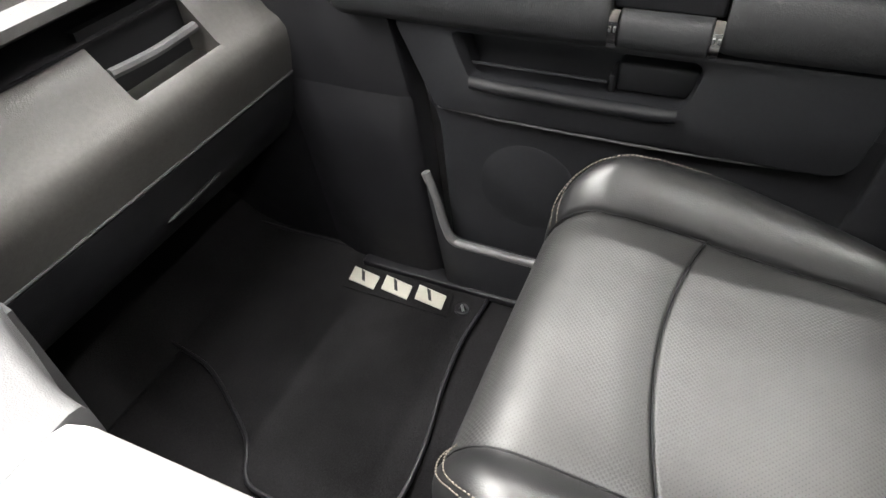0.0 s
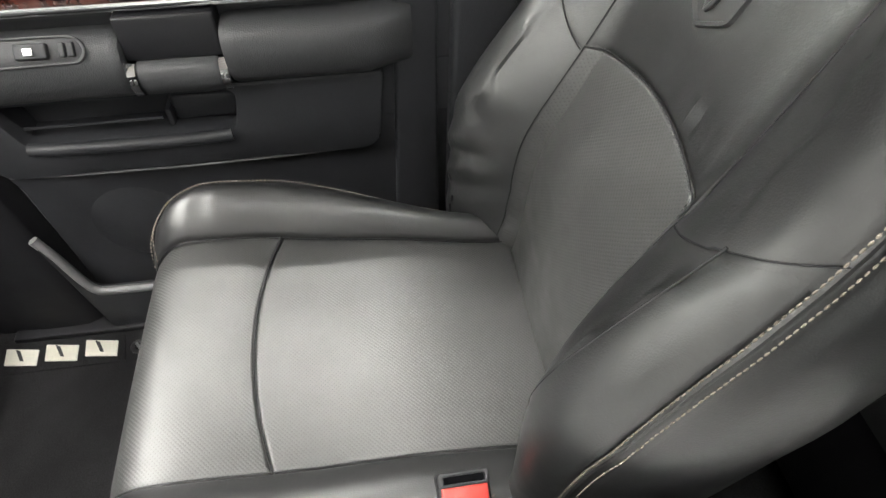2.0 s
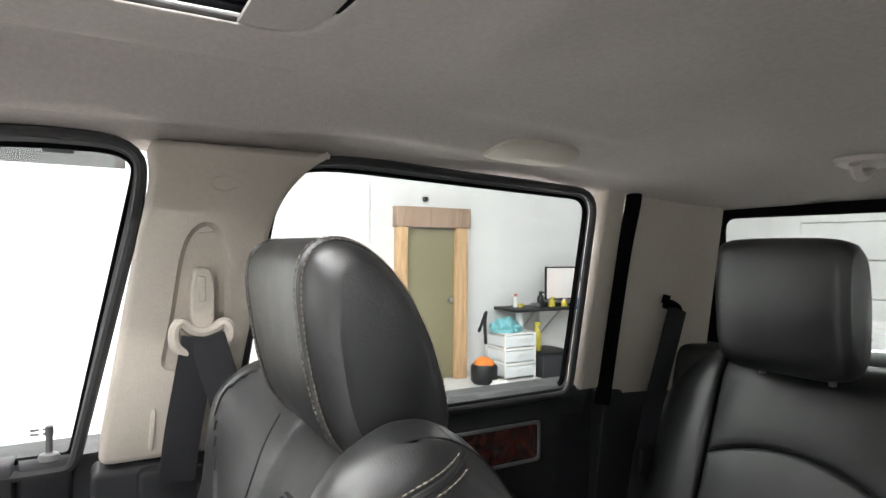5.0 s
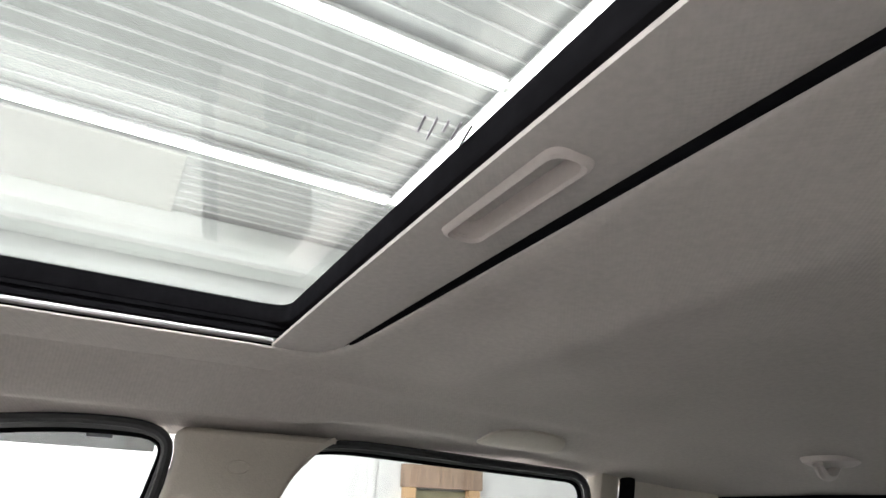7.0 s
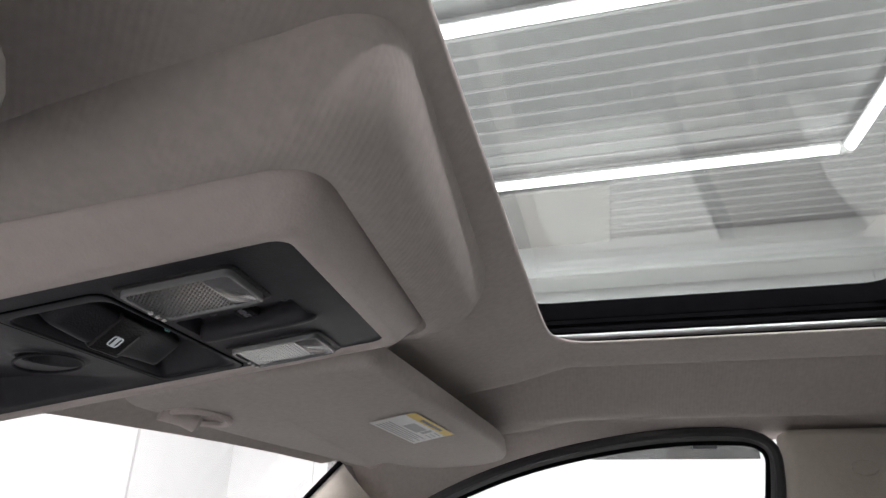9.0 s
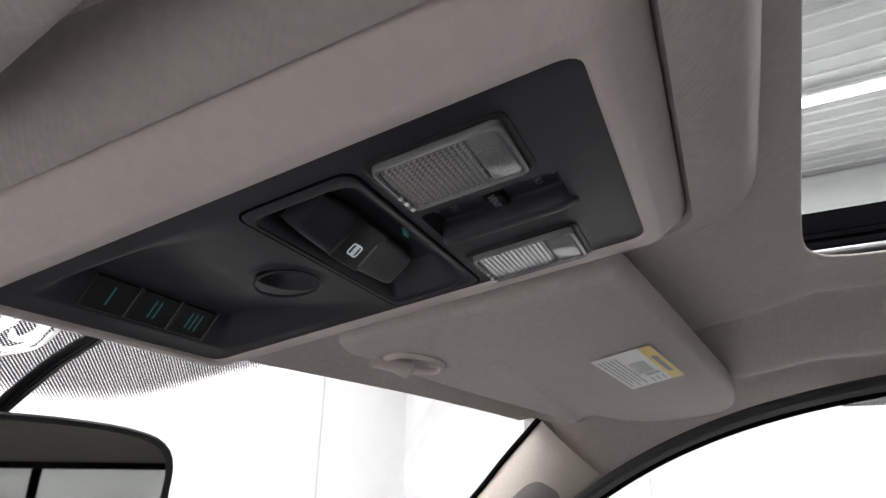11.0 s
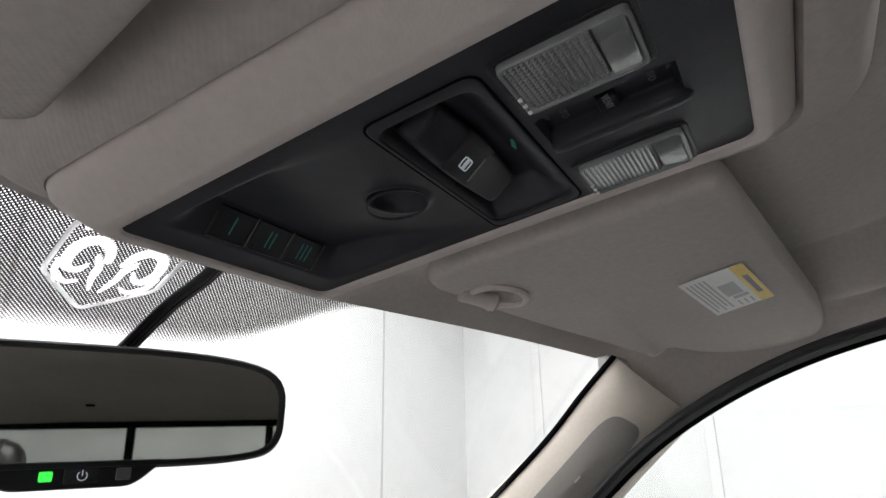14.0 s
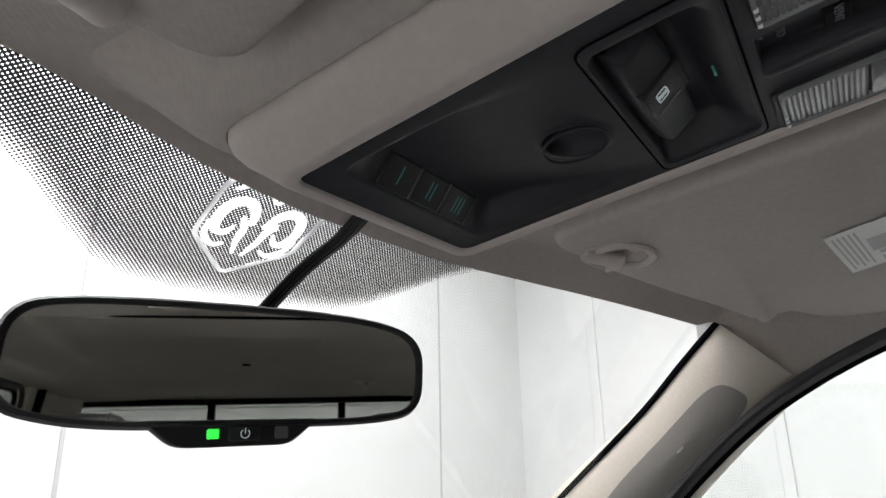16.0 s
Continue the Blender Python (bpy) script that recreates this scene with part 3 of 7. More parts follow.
drawer_tower()
cl = thing("cleaning_cloths", (GX1 - 0.3, -4.4, GROUND + 0.575), "heap of aqua cleaning cloths on the drawers", "cloth")
hm = bmesh.new()
bmesh.ops.create_icosphere(hm, subdivisions=4, radius=1)
for v in hm.verts:
    k = 1 + 0.35 * noise.noise(v.co * 2.3) + 0.12 * noise.noise(v.co * 7)
    v.co = Vector((GX1 - 0.3, -4.4, GROUND + 0.575)) + Vector((v.co.x * 0.17 * k, v.co.y * 0.2 * k, max(0, v.co.z) * 0.16 * k))
part("heap", hm, AQUA, cl)
bottle((GX1 - 0.25, -4.66, GROUND + 0.575), 0.05, 0.33, FROST, AMBER, "spray bottle with a yellow trigger on the drawers")
bottle((GX1 - 0.35, -4.85, GROUND + 0.31), 0.06, 0.36, AMBER, AMBER, "yellow jug standing by the drawers")
bt = thing("storage_box", (GX1 - 0.35, -4.98, GROUND), "dark storage box on the garage floor", "box")
part("body", box(GX1 - 0.6, GX1 - 0.1, -5.25, -4.76, GROUND, GROUND + 0.28, 0.015), DARK, bt)
part("lid", box(GX1 - 0.61, GX1 - 0.09, -5.26, -4.75, GROUND + 0.28, GROUND + 0.31, 0.01), DARKER, bt)
vc = thing("shop_vacuum", (GX1 - 0.45, -3.98, GROUND), "black and orange shop vacuum with a hose", "vacuum")
part("tank", lathe([(0.13, 0), (0.16, 0.04), (0.16, 0.2), (0.14, 0.23)], (GX1 - 0.45, -3.98, GROUND), "z", 20), DARKER, vc)
part("head", lathe([(0.13, 0.225), (0.11, 0.27), (0.05, 0.31), (0.0, 0.32)], (GX1 - 0.45, -3.98, GROUND), "z", 20), ORANGE, vc)
part("hose", tube(spline([(GX1 - 0.45, -4.0, 0.0), (GX1 - 0.5, -3.95, 0.25), (GX1 - 0.3, -4.1, 0.35), (GX1 - 0.15, -4.1, 0.1)], 24), 0.02, 8), DARKER, vc)
rg = thing("floor_rag", (GX1 - 0.7, -4.05, GROUND), "crumpled white rag on the floor", "rag")
rm = bmesh.new()
bmesh.ops.create_icosphere(rm, subdivisions=3, radius=1)
for v in rm.verts:
    k = 1 + 0.4 * noise.noise(v.co * 3)
    v.co = Vector((GX1 - 0.72, -4.02, GROUND)) + Vector((v.co.x * 0.12 * k, v.co.y * 0.14 * k, max(0, v.co.z) * 0.08 * k))
part("cloth", rm, WHITE, rg)

# overhead garage door far behind the truck
gd = tagged(thing("garage_door", (0, GY0, GROUND), "white sectional garage door behind the truck", "garage door"), kind="structure")
for i in range(6):
    z = GROUND + i * 0.5
    part("panel", box(-2.6, 4.6, GY0 + 0.005, GY0 + 0.06, z, z + 0.485, 0.01), PLASTER, gd)

# ---------------------------------------------------------------- the truck's shell


def roof_z(x, y):
    """Height of the headliner."""
    ax = abs(x)
    crown = interp(y, [(-1.3, 1.205), (-1.17, 1.222), (-1.0, 1.262), (-0.86, 1.288), (-0.75, 1.300), (-0.3, 1.332), (-0.1, 1.338), (0.24, 1.338), (0.30, 1.315), (0.42, 1.286), (0.72, 1.266)])
    edge = min(1.262 - 0.11 * max(0.0, -0.72 - y), crown)
    p = 0.30 * smooth(0.445, 0.53, ax) + 0.16 * smooth(0.56, 0.66, ax) + 0.54 * smooth(0.66, 0.80, ax)
    side = (0.35 + 0.65 * smooth(-0.34, -0.16, y)) * smooth(-0.95, -0.7, y) * smooth(0.55, 0.35, y)
    roll = (0.024 * math.exp(-(((ax - 0.545) / 0.034) ** 2)) - 0.026 * math.exp(-(((ax - 0.645) / 0.042) ** 2))) * side
    back = -0.010 * math.exp(-(((y + 0.335) / 0.05) ** 2)) * smooth(0.50, 0.40, ax)
    z = lerp(crown, edge, p) + roll + back - 0.62 * max(0.0, y - 0.1) ** 2 * smooth(0.72, 0.80, ax) ** 1.5 * smooth(0.70, 0.58, y)
    k = (x / 0.78) ** 2
    yf = 0.735 - 0.07 * k
    return min(z, lerp(z, 1.257 - 0.035 * k - 0.60 * (y - yf), smooth(yf - 0.09, yf - 0.01, y)))


def brow_y(x):
    """The headliner's front edge, just inside the glass."""
    k = (x / 0.78) ** 2
    s = interp(x, [(-0.8, -0.022), (-0.22, -0.020), (-0.16, -0.0075), (-0.12, 0.005), (-0.076, 0.0145), (0.0, 0.024), (0.1, 0.030), (0.19, 0.031), (0.31, 0.0245), (0.47, 0.015), (0.6, 0.009), (0.75, 0.004)])
    return 0.735 - 0.07 * k + 0.85 * s


SR_X, SR_Y0, SR_Y1 = 0.445, -0.188, 0.251


def headliner():
    cx, cy, n, k = 0.0, 0.03, 220, 46
    rows = []
    def hit(q, a0, a1, b0, b1, e):
        c, s = math.cos(q), math.sin(q)
        a, b = (a1 if c > 0 else -a0), (b1 if s > 0 else -b0)
        r = (abs(c / a) ** e + abs(s / b) ** e) ** (-1 / e)
        return r * c, r * s
    brow = [lerp(0.740, -0.740, i / 34) for i in range(35)]
    rim = [(-0.80, -1.185), (0.80, -1.185), (0.80, 0.575)] + [(x, brow_y(x)) for x in brow] + [(-0.80, 0.575)]
    def cast(q):
        d = Vector((math.cos(q), math.sin(q)))
        for (ax, ay), (bx, by) in zip(rim, rim[1:] + rim[:1]):
            e, o = Vector((bx - ax, by - ay)), Vector((ax - cx, ay - cy))
            den = d.x * e.y - d.y * e.x
            if abs(den) < 1e-9:
                continue
            r, w = (o.x * e.y - o.y * e.x) / den, (o.x * d.y - o.y * d.x) / den
            if r > 0 and -1e-6 <= w <= 1 + 1e-6:
                return cx + d.x * r, cy + d.y * r
    inner, outer = [], []
    for j in range(n):
        q = 2 * math.pi * (j + 0.5) / n
        x, y = hit(q, -SR_X, SR_X, SR_Y0 - cy, SR_Y1 - cy, 12)
        inner.append((x, y + cy))
        outer.append(cast(q))
    for dz, g in ((0.005, 1.0), (0.003, 1.0), (0.0012, 1.004), (0.0, 1.012)):
        rows.append([(x * g, cy + (y - cy) * g, roof_z(x, y) + dz) for x, y in inner])
    for i in range(1, k + 1):
        t = i / k
        row = []
        for (xi, yi), (xo, yo) in zip(inner, outer):
            x, y = lerp(xi * 1.012, xo, t), lerp(cy + (yi - cy) * 1.012, yo, t)
            row.append((x, y, roof_z(x, y)))
        rows.append(row)
    rows.append([(x * 1.01, y, roof_z(x, y) + 0.03) for x, y in outer])
    return sheet(rows, False, True)


structure("ceiling_headliner", headliner(), LINER, "grey-beige woven cloth headliner with soft folds", "headliner")

SUN = tagged(thing("sunroof", (0, 0.03, 1.36), "power sunroof with black seals and a half-open shade", "sunroof"), kind="")
part("glass_panel", box(-0.5, 0.5, -0.27, 0.33, 1.401, 1.406), TINTED, SUN, "grey-green tinted glass").visible_shadow = False
for i in range(5):
    part("glass_print", moved(box(-0.014, 0.012 - 0.006 * (i % 3), -0.0008, 0.0008, 1.3995, 1.4005), Matrix.Translation((0.010, -0.112 - 0.0, 0)) @ Matrix.Rotation(radians(-12), 4, "Z") @ Matrix.Translation((0, (i - 2) * 0.008, 0))), INK, SUN)
part("weatherstrip", ring(rrect(-0.53, 0.53, -0.30, 0.36, 0.05, 6), rrect(-0.462, 0.462, -0.130, 0.278, 0.03, 6), 1.376, 1.400, "z", 0.006), RUBBER, SUN, "black rubber seal")
for i, (x, z) in enumerate(((0.468, 1.358), (0.464, 1.364), (0.469, 1.370), (0.465, 1.375))):
    for s in (-1, 1):
        part("guide_rail", box(min(s * x, s * (x + 0.05)), max(s * x, s * (x + 0.05)), -0.28, 0.30, z - 0.0035, z + 0.0035, 0.0015, 2), RUBBER, SUN)
for s in (-1, 1):
    part("rail_trim", box(min(s * 0.449, s * 0.462), max(s * 0.449, s * 0.462), -0.26, 0.268, 1.349, 1.3545, 0.002, 2), STEEL, SUN, "bright aluminium rail edge")
# Black strip added to paint the shaded gap between sunshade and headliner.
part("rear_lip", box(-0.441, 0.441, -0.191, -0.1860, 1.3375, 1.356, 0.0015, 2), RUBBER, SUN, "black strip that paints the dark gap behind the sunshade")
part("front_cover", box(-0.47, 0.47, 0.268, 0.33, 1.335, 1.378, 0.004), RUBBER, SUN)


def sunshade():
    """The cloth panel, with an opening for the finger pull."""
    def f(x):
        return 1.3445 + 0.004 * (1 - (x / 0.45) ** 2)
    xs = sorted([lerp(-0.45, 0.45, i / 50) for i in range(51)] + [-0.080, 0.040])
    prof = [(-0.128, 0.006), (-0.119, 0.0045), (-0.1140, 0.0020), (-0.1150, -0.0005), (-0.122, -0.0026), (-0.133, -0.0035), (-0.159, -0.004), (-0.2, -0.004), (-0.3, -0.003), (-0.3, 0.012)]
    bm = fix(sheet([[(x, y, f(x) + z) for y, z in prof] for x in xs], False, True, close=True))
    hole = [q for q in bm.faces if -0.08 < q.calc_center_median().x < 0.04 and -0.159 < q.calc_center_median().y < -0.133 and q.calc_center_median().z < 1.347]
    bmesh.ops.delete(bm, geom=hole, context="FACES")
    return bm


shade = part("shade", sunshade(), VISOR, SUN, "cloth-covered sliding sunshade")
hr = [rrect(-0.083 + d, 0.046 - d, -0.1625 + d, -0.1295 - d, 0.010, 6) for d in (0.0, 0.0012, 0.0032, 0.0052, 0.0062, 0.0075)]
pull = [[(p[0], p[1], z) for p in o] for o, z in zip(hr, (1.3448, 1.3415, 1.3402, 1.3420, 1.3540, 1.3680))] + [[(lerp(p[0], -0.02, 0.9), lerp(p[1], -0.146, 0.9), 1.3700) for p in hr[-1]]]
part("handle_recess", sheet(pull, False, True), TAUPE, shade, "moulded finger pull")
# body around the cabin
structure("truck_roof", ring(rrect(-0.84, 0.84, -1.26, 0.74, 0.12, 6), rrect(-0.52, 0.52, -0.29, 0.35, 0.05, 6), 1.42, 1.40, "z"), PAINT, "painted steel cab roof round the sunroof", "roof")
for s in (-1, 1):
    pts = [(-1.25, 1.27), (-1.25, 1.41), (0.70, 1.41), (0.70, 1.10), (0.55, 1.17), (0.42, 1.23), (0.28, 1.27), (0.1, 1.285)]
    structure("truck_rail", prism(pts, s * 0.80, s * 0.84), PAINT, "painted roof rail over the doors", "roof")
structure("floor", box(-0.9, 0.9, -1.3, 1.5, -0.05, -0.008), CARPET, "black carpeted cab floor", "floor")
structure("wall_firewall", box(-0.9, 0.9, 1.46, 1.5, -0.05, 0.8), CARPET, "black carpeted firewall", "wall")
structure("wall_cab_back", box(-0.9, 0.9, -1.30, -1.26, -0.05, 0.9), DARK, "dark trimmed back wall of the cab", "wall")
toe = [(1.12, -0.01), (1.12, 0.0), (1.2, 0.025), (1.30, 0.10), (1.42, 0.26), (1.46, 0.36), (1.46, -0.01)]
structure("floor_toe_board", prism(toe, 0.12, 0.86), CARPET, "carpeted toe board under the dashboard", "floor")
tun = [(0.12, -0.01), (0.20, 0.0), (0.17, 0.03), (0.14, 0.12), (0.125, 0.2), (-0.125, 0.2), (-0.14, 0.12), (-0.17, 0.03), (-0.2, 0.0), (-0.12, -0.01)]
structure("floor_tunnel", prism(tun, -0.3, 1.46, "y"), CARPET, "black carpeted transmission tunnel", "floor")
body = thing("truck_body", (0, 0, GROUND), "painted pickup body outside the cab", "truck")
part("hood", prism([(1.5, -0.1), (1.5, 0.80), (2.0, 0.74), (2.7, 0.62), (2.8, 0.5), (2.8, -0.1)], -0.9, 0.9, "x"), PAINT, body)
for s in (-1, 1):
    part("rear_quarter", box(min(s * 0.86, s * 0.93), max(s * 0.86, s * 0.93), -1.3, -0.88, -0.1, 0.82, 0.01), PAINT, body)
    part("bed_side", box(min(s * 0.84, s * 0.93), max(s * 0.84, s * 0.93), -3.3, -1.34, -0.1, 0.72, 0.02), PAINT, body)
    part("sill", box(min(s * 0.78, s * 0.93), max(s * 0.78, s * 0.93), -1.3, 1.5, -0.12, -0.01, 0.01), PAINT, body)
part("tailgate", box(-0.84, 0.84, -3.3, -3.24, -0.1, 0.72, 0.02), PAINT, body)
part("bed_floor", box(-0.84, 0.84, -3.24, -1.34, 0.1, 0.14), DARK, body)
for s, y in ((1, 2.2), (-1, 2.2), (1, -2.3), (-1, -2.3)):
    w = part("wheel", lathe([(0.2, -0.13), (0.36, -0.12), (0.4, -0.06), (0.4, 0.06), (0.36, 0.12), (0.2, 0.13)], (s * 0.8, y, GROUND + 0.4), "x", 40), RUBBER, body)
    part("rim", lathe([(0.05, -0.11), (0.2, -0.13), (0.21, 0.0), (0.2, 0.13), (0.05, 0.11)], (s * 0.8, y, GROUND + 0.4), "x", 30), ALU, w)

tb = thing("toolbox", (0, -1.62, 0.72), "diamond-plate aluminium toolbox across the truck bed", "toolbox")
part("chest", box(-0.84, 0.84, -1.9, -1.38, 0.45, 0.88, 0.012), ALU, tb)
part("lid", box(-0.86, 0.86, -1.92, -1.36, 0.885, 0.93, 0.012), ALU, tb)
dm = bmesh.new()
for i in range(56):
    for j in range(16):
        c = Vector((-0.83 + i * 0.03, -1.90 + j * 0.034, 0.93))
        q = radians(45 if (i + j) % 2 else -45)
        d, e = Vector((math.cos(q), math.sin(q), 0)) * 0.013, Vector((-math.sin(q), math.cos(q), 0)) * 0.004
        v = [dm.verts.new(p) for p in (c + d, c + e, c - d, c - e, c + Vector((0, 0, 0.003)))]
        for a in range(4):
            dm.faces.new((v[a], v[(a + 1) % 4], v[4]))
tagged(part("raised_diamonds", fix(dm), ALU, tb), kind="stuff")

# ---------------------------------------------------------------- windscreen and pillars


def screen(x, s):
    """The windscreen's inner face: x across, s metres down from its top edge."""
    k = (x / 0.78) ** 2
    a = radians(30 + 13 * k)
    return Vector((x, 0.735 - 0.07 * k + s * math.cos(a), 1.262 - 0.035 * k - s * math.sin(a)))


WS = tagged(thing("window_1", (0, 1.0, 0.85), "clear curved windscreen with a dotted black shade band", "windscreen"), kind="structure")
xs = [lerp(-0.80, 0.80, i / 40) for i in range(41)]
ss = [lerp(-0.03, 0.62, j / 20) for j in range(21)]
pane = part("pane", sheet([[screen(x, s) + Vector((0, 0.003, 0.004)) for s in ss] for x in xs]), CLEAR, WS)
pane.visible_shadow = False
BAND = [(0.0, 0.140), (0.06, 0.139), (0.10, 0.133), (0.130, 0.119), (0.158, 0.094), (0.19, 0.060), (0.22, 0.038), (0.27, 0.022), (0.5, 0.008), (0.9, 0.005)]


def frit_material():
    M = Mat("black_dot_frit", (0.008, 0.008, 0.009), 0.5)
    d = dots(M, 0.0034)
    at = M.n("ShaderNodeAttribute")
    at.attribute_name = "fade"
    ink = M.math("GREATER_THAN", M.math("ADD", d, at.outputs["Fac"]), 1.0)
    tr = M.n("ShaderNodeBsdfTransparent")
    mix = M.n("ShaderNodeMixShader")
    M.link(ink, mix.inputs[0])
    M.link(tr.outputs[0], mix.inputs[1])
    M.link(M.b.outputs[0], mix.inputs[2])
    M.link(mix.outputs[0], M.t.nodes["Material Output"].inputs[0])
    return M.m


DECAL_X, DECAL_S = -0.024, 0.058
SHIELD = [(-0.034, -0.052), (0.034, -0.052), (0.048, -0.038), (0.046, 0.018), (0.0, 0.056), (-0.046, 0.018), (-0.048, -0.038)]
CURLS = [([(0.0065, -0.003), (0.0100, -0.0155), (0.0200, -0.0235), (0.0305, -0.0185), (0.0345, -0.0040), (0.0310, 0.0090), (0.0225, 0.0110), (0.0180, 0.0035)], 0.0090),
         ([(0.001, -0.029), (0.009, -0.0375), (0.024, -0.0395), (0.037, -0.031)], 0.0042),
         ([(0.015, -0.007), (0.0095, 0.004), (0.0085, 0.016), (0.0042, 0.031)], 0.0058),
         ([(0.0385, 0.004), (0.0345, 0.0185), (0.0240, 0.0255), (0.0160, 0.0220)], 0.0050)]


def band_line(pts, w):
    """Middle points and half widths of a curved band."""
    pts = spline([(x, y, 0) for x, y in pts], 26)
    return [(p.x, p.y, 0.5 * w * (0.35 + 0.65 * math.sin(math.pi * min(1, 0.15 + 0.85 * i / 25)))) for i, p in enumerate(pts)]


def in_shield(x, s, k=1.0):
    x, s, inside = (x - DECAL_X) / k, (s - DECAL_S) / k, False
    for (ax, ay), (bx, by) in zip(SHIELD, SHIELD[1:] + SHIELD[:1]):
        if (ay > s) != (by > s) and x < (bx - ax) * (s - ay) / (by - ay) + ax:
            inside = not inside
    return inside


def frit():
    """The dotted band, left clear under the sticker's white shapes."""
    bands = [(sx * x, y, h) for line, w in CURLS for x, y, h in band_line(line, w) for sx in (-1, 1)]
    def clear(x, s):
        x, s = abs(x - DECAL_X), s - DECAL_S
        return any((x - bx) ** 2 + (s - by) ** 2 < h * h for bx, by, h in bands if bx > 0)
    verts, faces, uvs, fade = [], [], [], []
    def patch(nx, ns, x0, x1, s0, s1, keep):
        base = len(verts)
        for i in range(nx + 1):
            x = lerp(x0, x1, i / nx)
            low = interp(abs(x - 0.010), BAND)
            for j in range(ns + 1):
                s = lerp(s0, low if s1 is None else s1, j / ns)
                edge = low - s
                verts.append(screen(x, s))
                uvs.append((x, s))
                fade.append(0.44 + 0.26 * smooth(0.003, 0.026, edge) - 0.20 * (1 - smooth(0.0, 0.009, edge)))
        for i in range(nx):
            for j in range(ns):
                f = (base + i * (ns + 1) + j, base + (i + 1) * (ns + 1) + j, base + (i + 1) * (ns + 1) + j + 1, base + i * (ns + 1) + j + 1)
                if keep(sum(uvs[k][0] for k in f) / 4, sum(uvs[k][1] for k in f) / 4):
                    faces.append(f)
    patch(560, 56, -0.80, 0.80, -0.025, None, lambda x, s: not in_shield(x, s, 0.95))
    patch(84, 92, DECAL_X - 0.046, DECAL_X + 0.046, DECAL_S - 0.051, DECAL_S + 0.053, lambda x, s: in_shield(x, s, 0.925) and not clear(x, s))
    me = bpy.data.meshes.new("shade_band")
    me.from_pydata(verts, [], faces)
    layer = me.uv_layers.new(name="UVMap")
    for loop in me.loops:
        layer.data[loop.index].uv = uvs[loop.vertex_index]
    me.attributes.new("fade", "FLOAT", "POINT").data.foreach_set("value", fade)
    me.materials.append(frit_material())
    ob = new("shade_band", me)
    ob.parent = WS
    ob.matrix_parent_inverse = Matrix.Translation(-Vector(WS.location))
    return tagged(ob, "black dotted shade band")


frit()


def on_screen(pts, lift=0.0015):
    return [screen(x, s) - Vector((0, 0.5, 0.86)) * lift for x, s in pts]


def decal():
    """A plain white shield with two curls, stuck inside the glass."""
    c = thing("windscreen_decal", screen(DECAL_X, 0.06), "white shield-shaped sticker with curled shapes on the windscreen", "sticker")
    m = Mat("white_film", (0.85, 0.86, 0.85), 0.5)
    mx = m.n("ShaderNodeMixShader")
    mx.inputs[0].default_value = 0.35
    ts = m.n("ShaderNodeBsdfTranslucent")
    ts.inputs[0].default_value = (0.95, 0.96, 0.95, 1)
    m.link(ts.outputs[0], mx.inputs[1])
    m.link(m.b.outputs[0], mx.inputs[2])
    m.link(mx.outputs[0], m.t.nodes["Material Output"].inputs[0])
    def place(p, k):
        return on_screen([(DECAL_X + p[0] * k, DECAL_S + p[1] * k)])[0]
    o = rpoly(SHIELD, 0.008, 4)
    part("rim", sheet([[place(p, 1.0) for p in o], [place(p, 0.915) for p in o]], False, True), m.m, c)
    def band(line, w, side):
        mid = band_line(line, w)
        l, rr = [], []
        for i, (x, y, h) in enumerate(mid):
            a, b = mid[max(i - 1, 0)], mid[min(i + 1, len(mid) - 1)]
            d = Vector((b[0] - a[0], b[1] - a[1])).normalized()
            l.append(place((side * (x - d.y * h), y + d.x * h), 1))
            rr.append(place((side * (x + d.y * h), y - d.x * h), 1))
        return sheet([l, rr])
    for side in (-1, 1):
        for (line, w), name in zip(CURLS, ("curl", "arc", "stripe", "hook")):
            part(name, band(line, w, side), m.m, c)


decal()
cord = thing("mirror_cord", screen(0.035, 0.1), "black ribbed cable sleeve from the mirror to the console", "cable")
path = spline([screen(0.045, 0.0) + Vector((0, -0.006, -0.006)), screen(0.045, 0.040) + Vector((0, -0.006, -0.006)), screen(0.036, 0.078) + Vector((0, -0.007, -0.007)), screen(0.030, 0.118) + Vector((0, -0.009, -0.010)), (0.015, 0.845, 1.165)], 40)
part("sleeve", merge(*[tube([p + Vector((dx, 0, dz)) for p in path], 0.0027, 6) for dx, dz in ((-0.0055, 0), (-0.0018, -0.0015), (0.0018, -0.0015), (0.0055, 0))]), DARKER, cord)

LEAN = -0.09


def tumble(bm, k=LEAN):
    """Leans a part above the belt line inwards."""
    for v in bm.verts:
        v.co.x += k * (v.co.z - 0.835) * (1 if v.co.x > 0 else -1)
    return bm


def mirrored(bm):
    for v in bm.verts:
        v.co.x = -v.co.x
    bmesh.ops.reverse_faces(bm, faces=bm.faces)
    return bm


GRIP = plastic("grip_vinyl", (0.22, 0.205, 0.19))


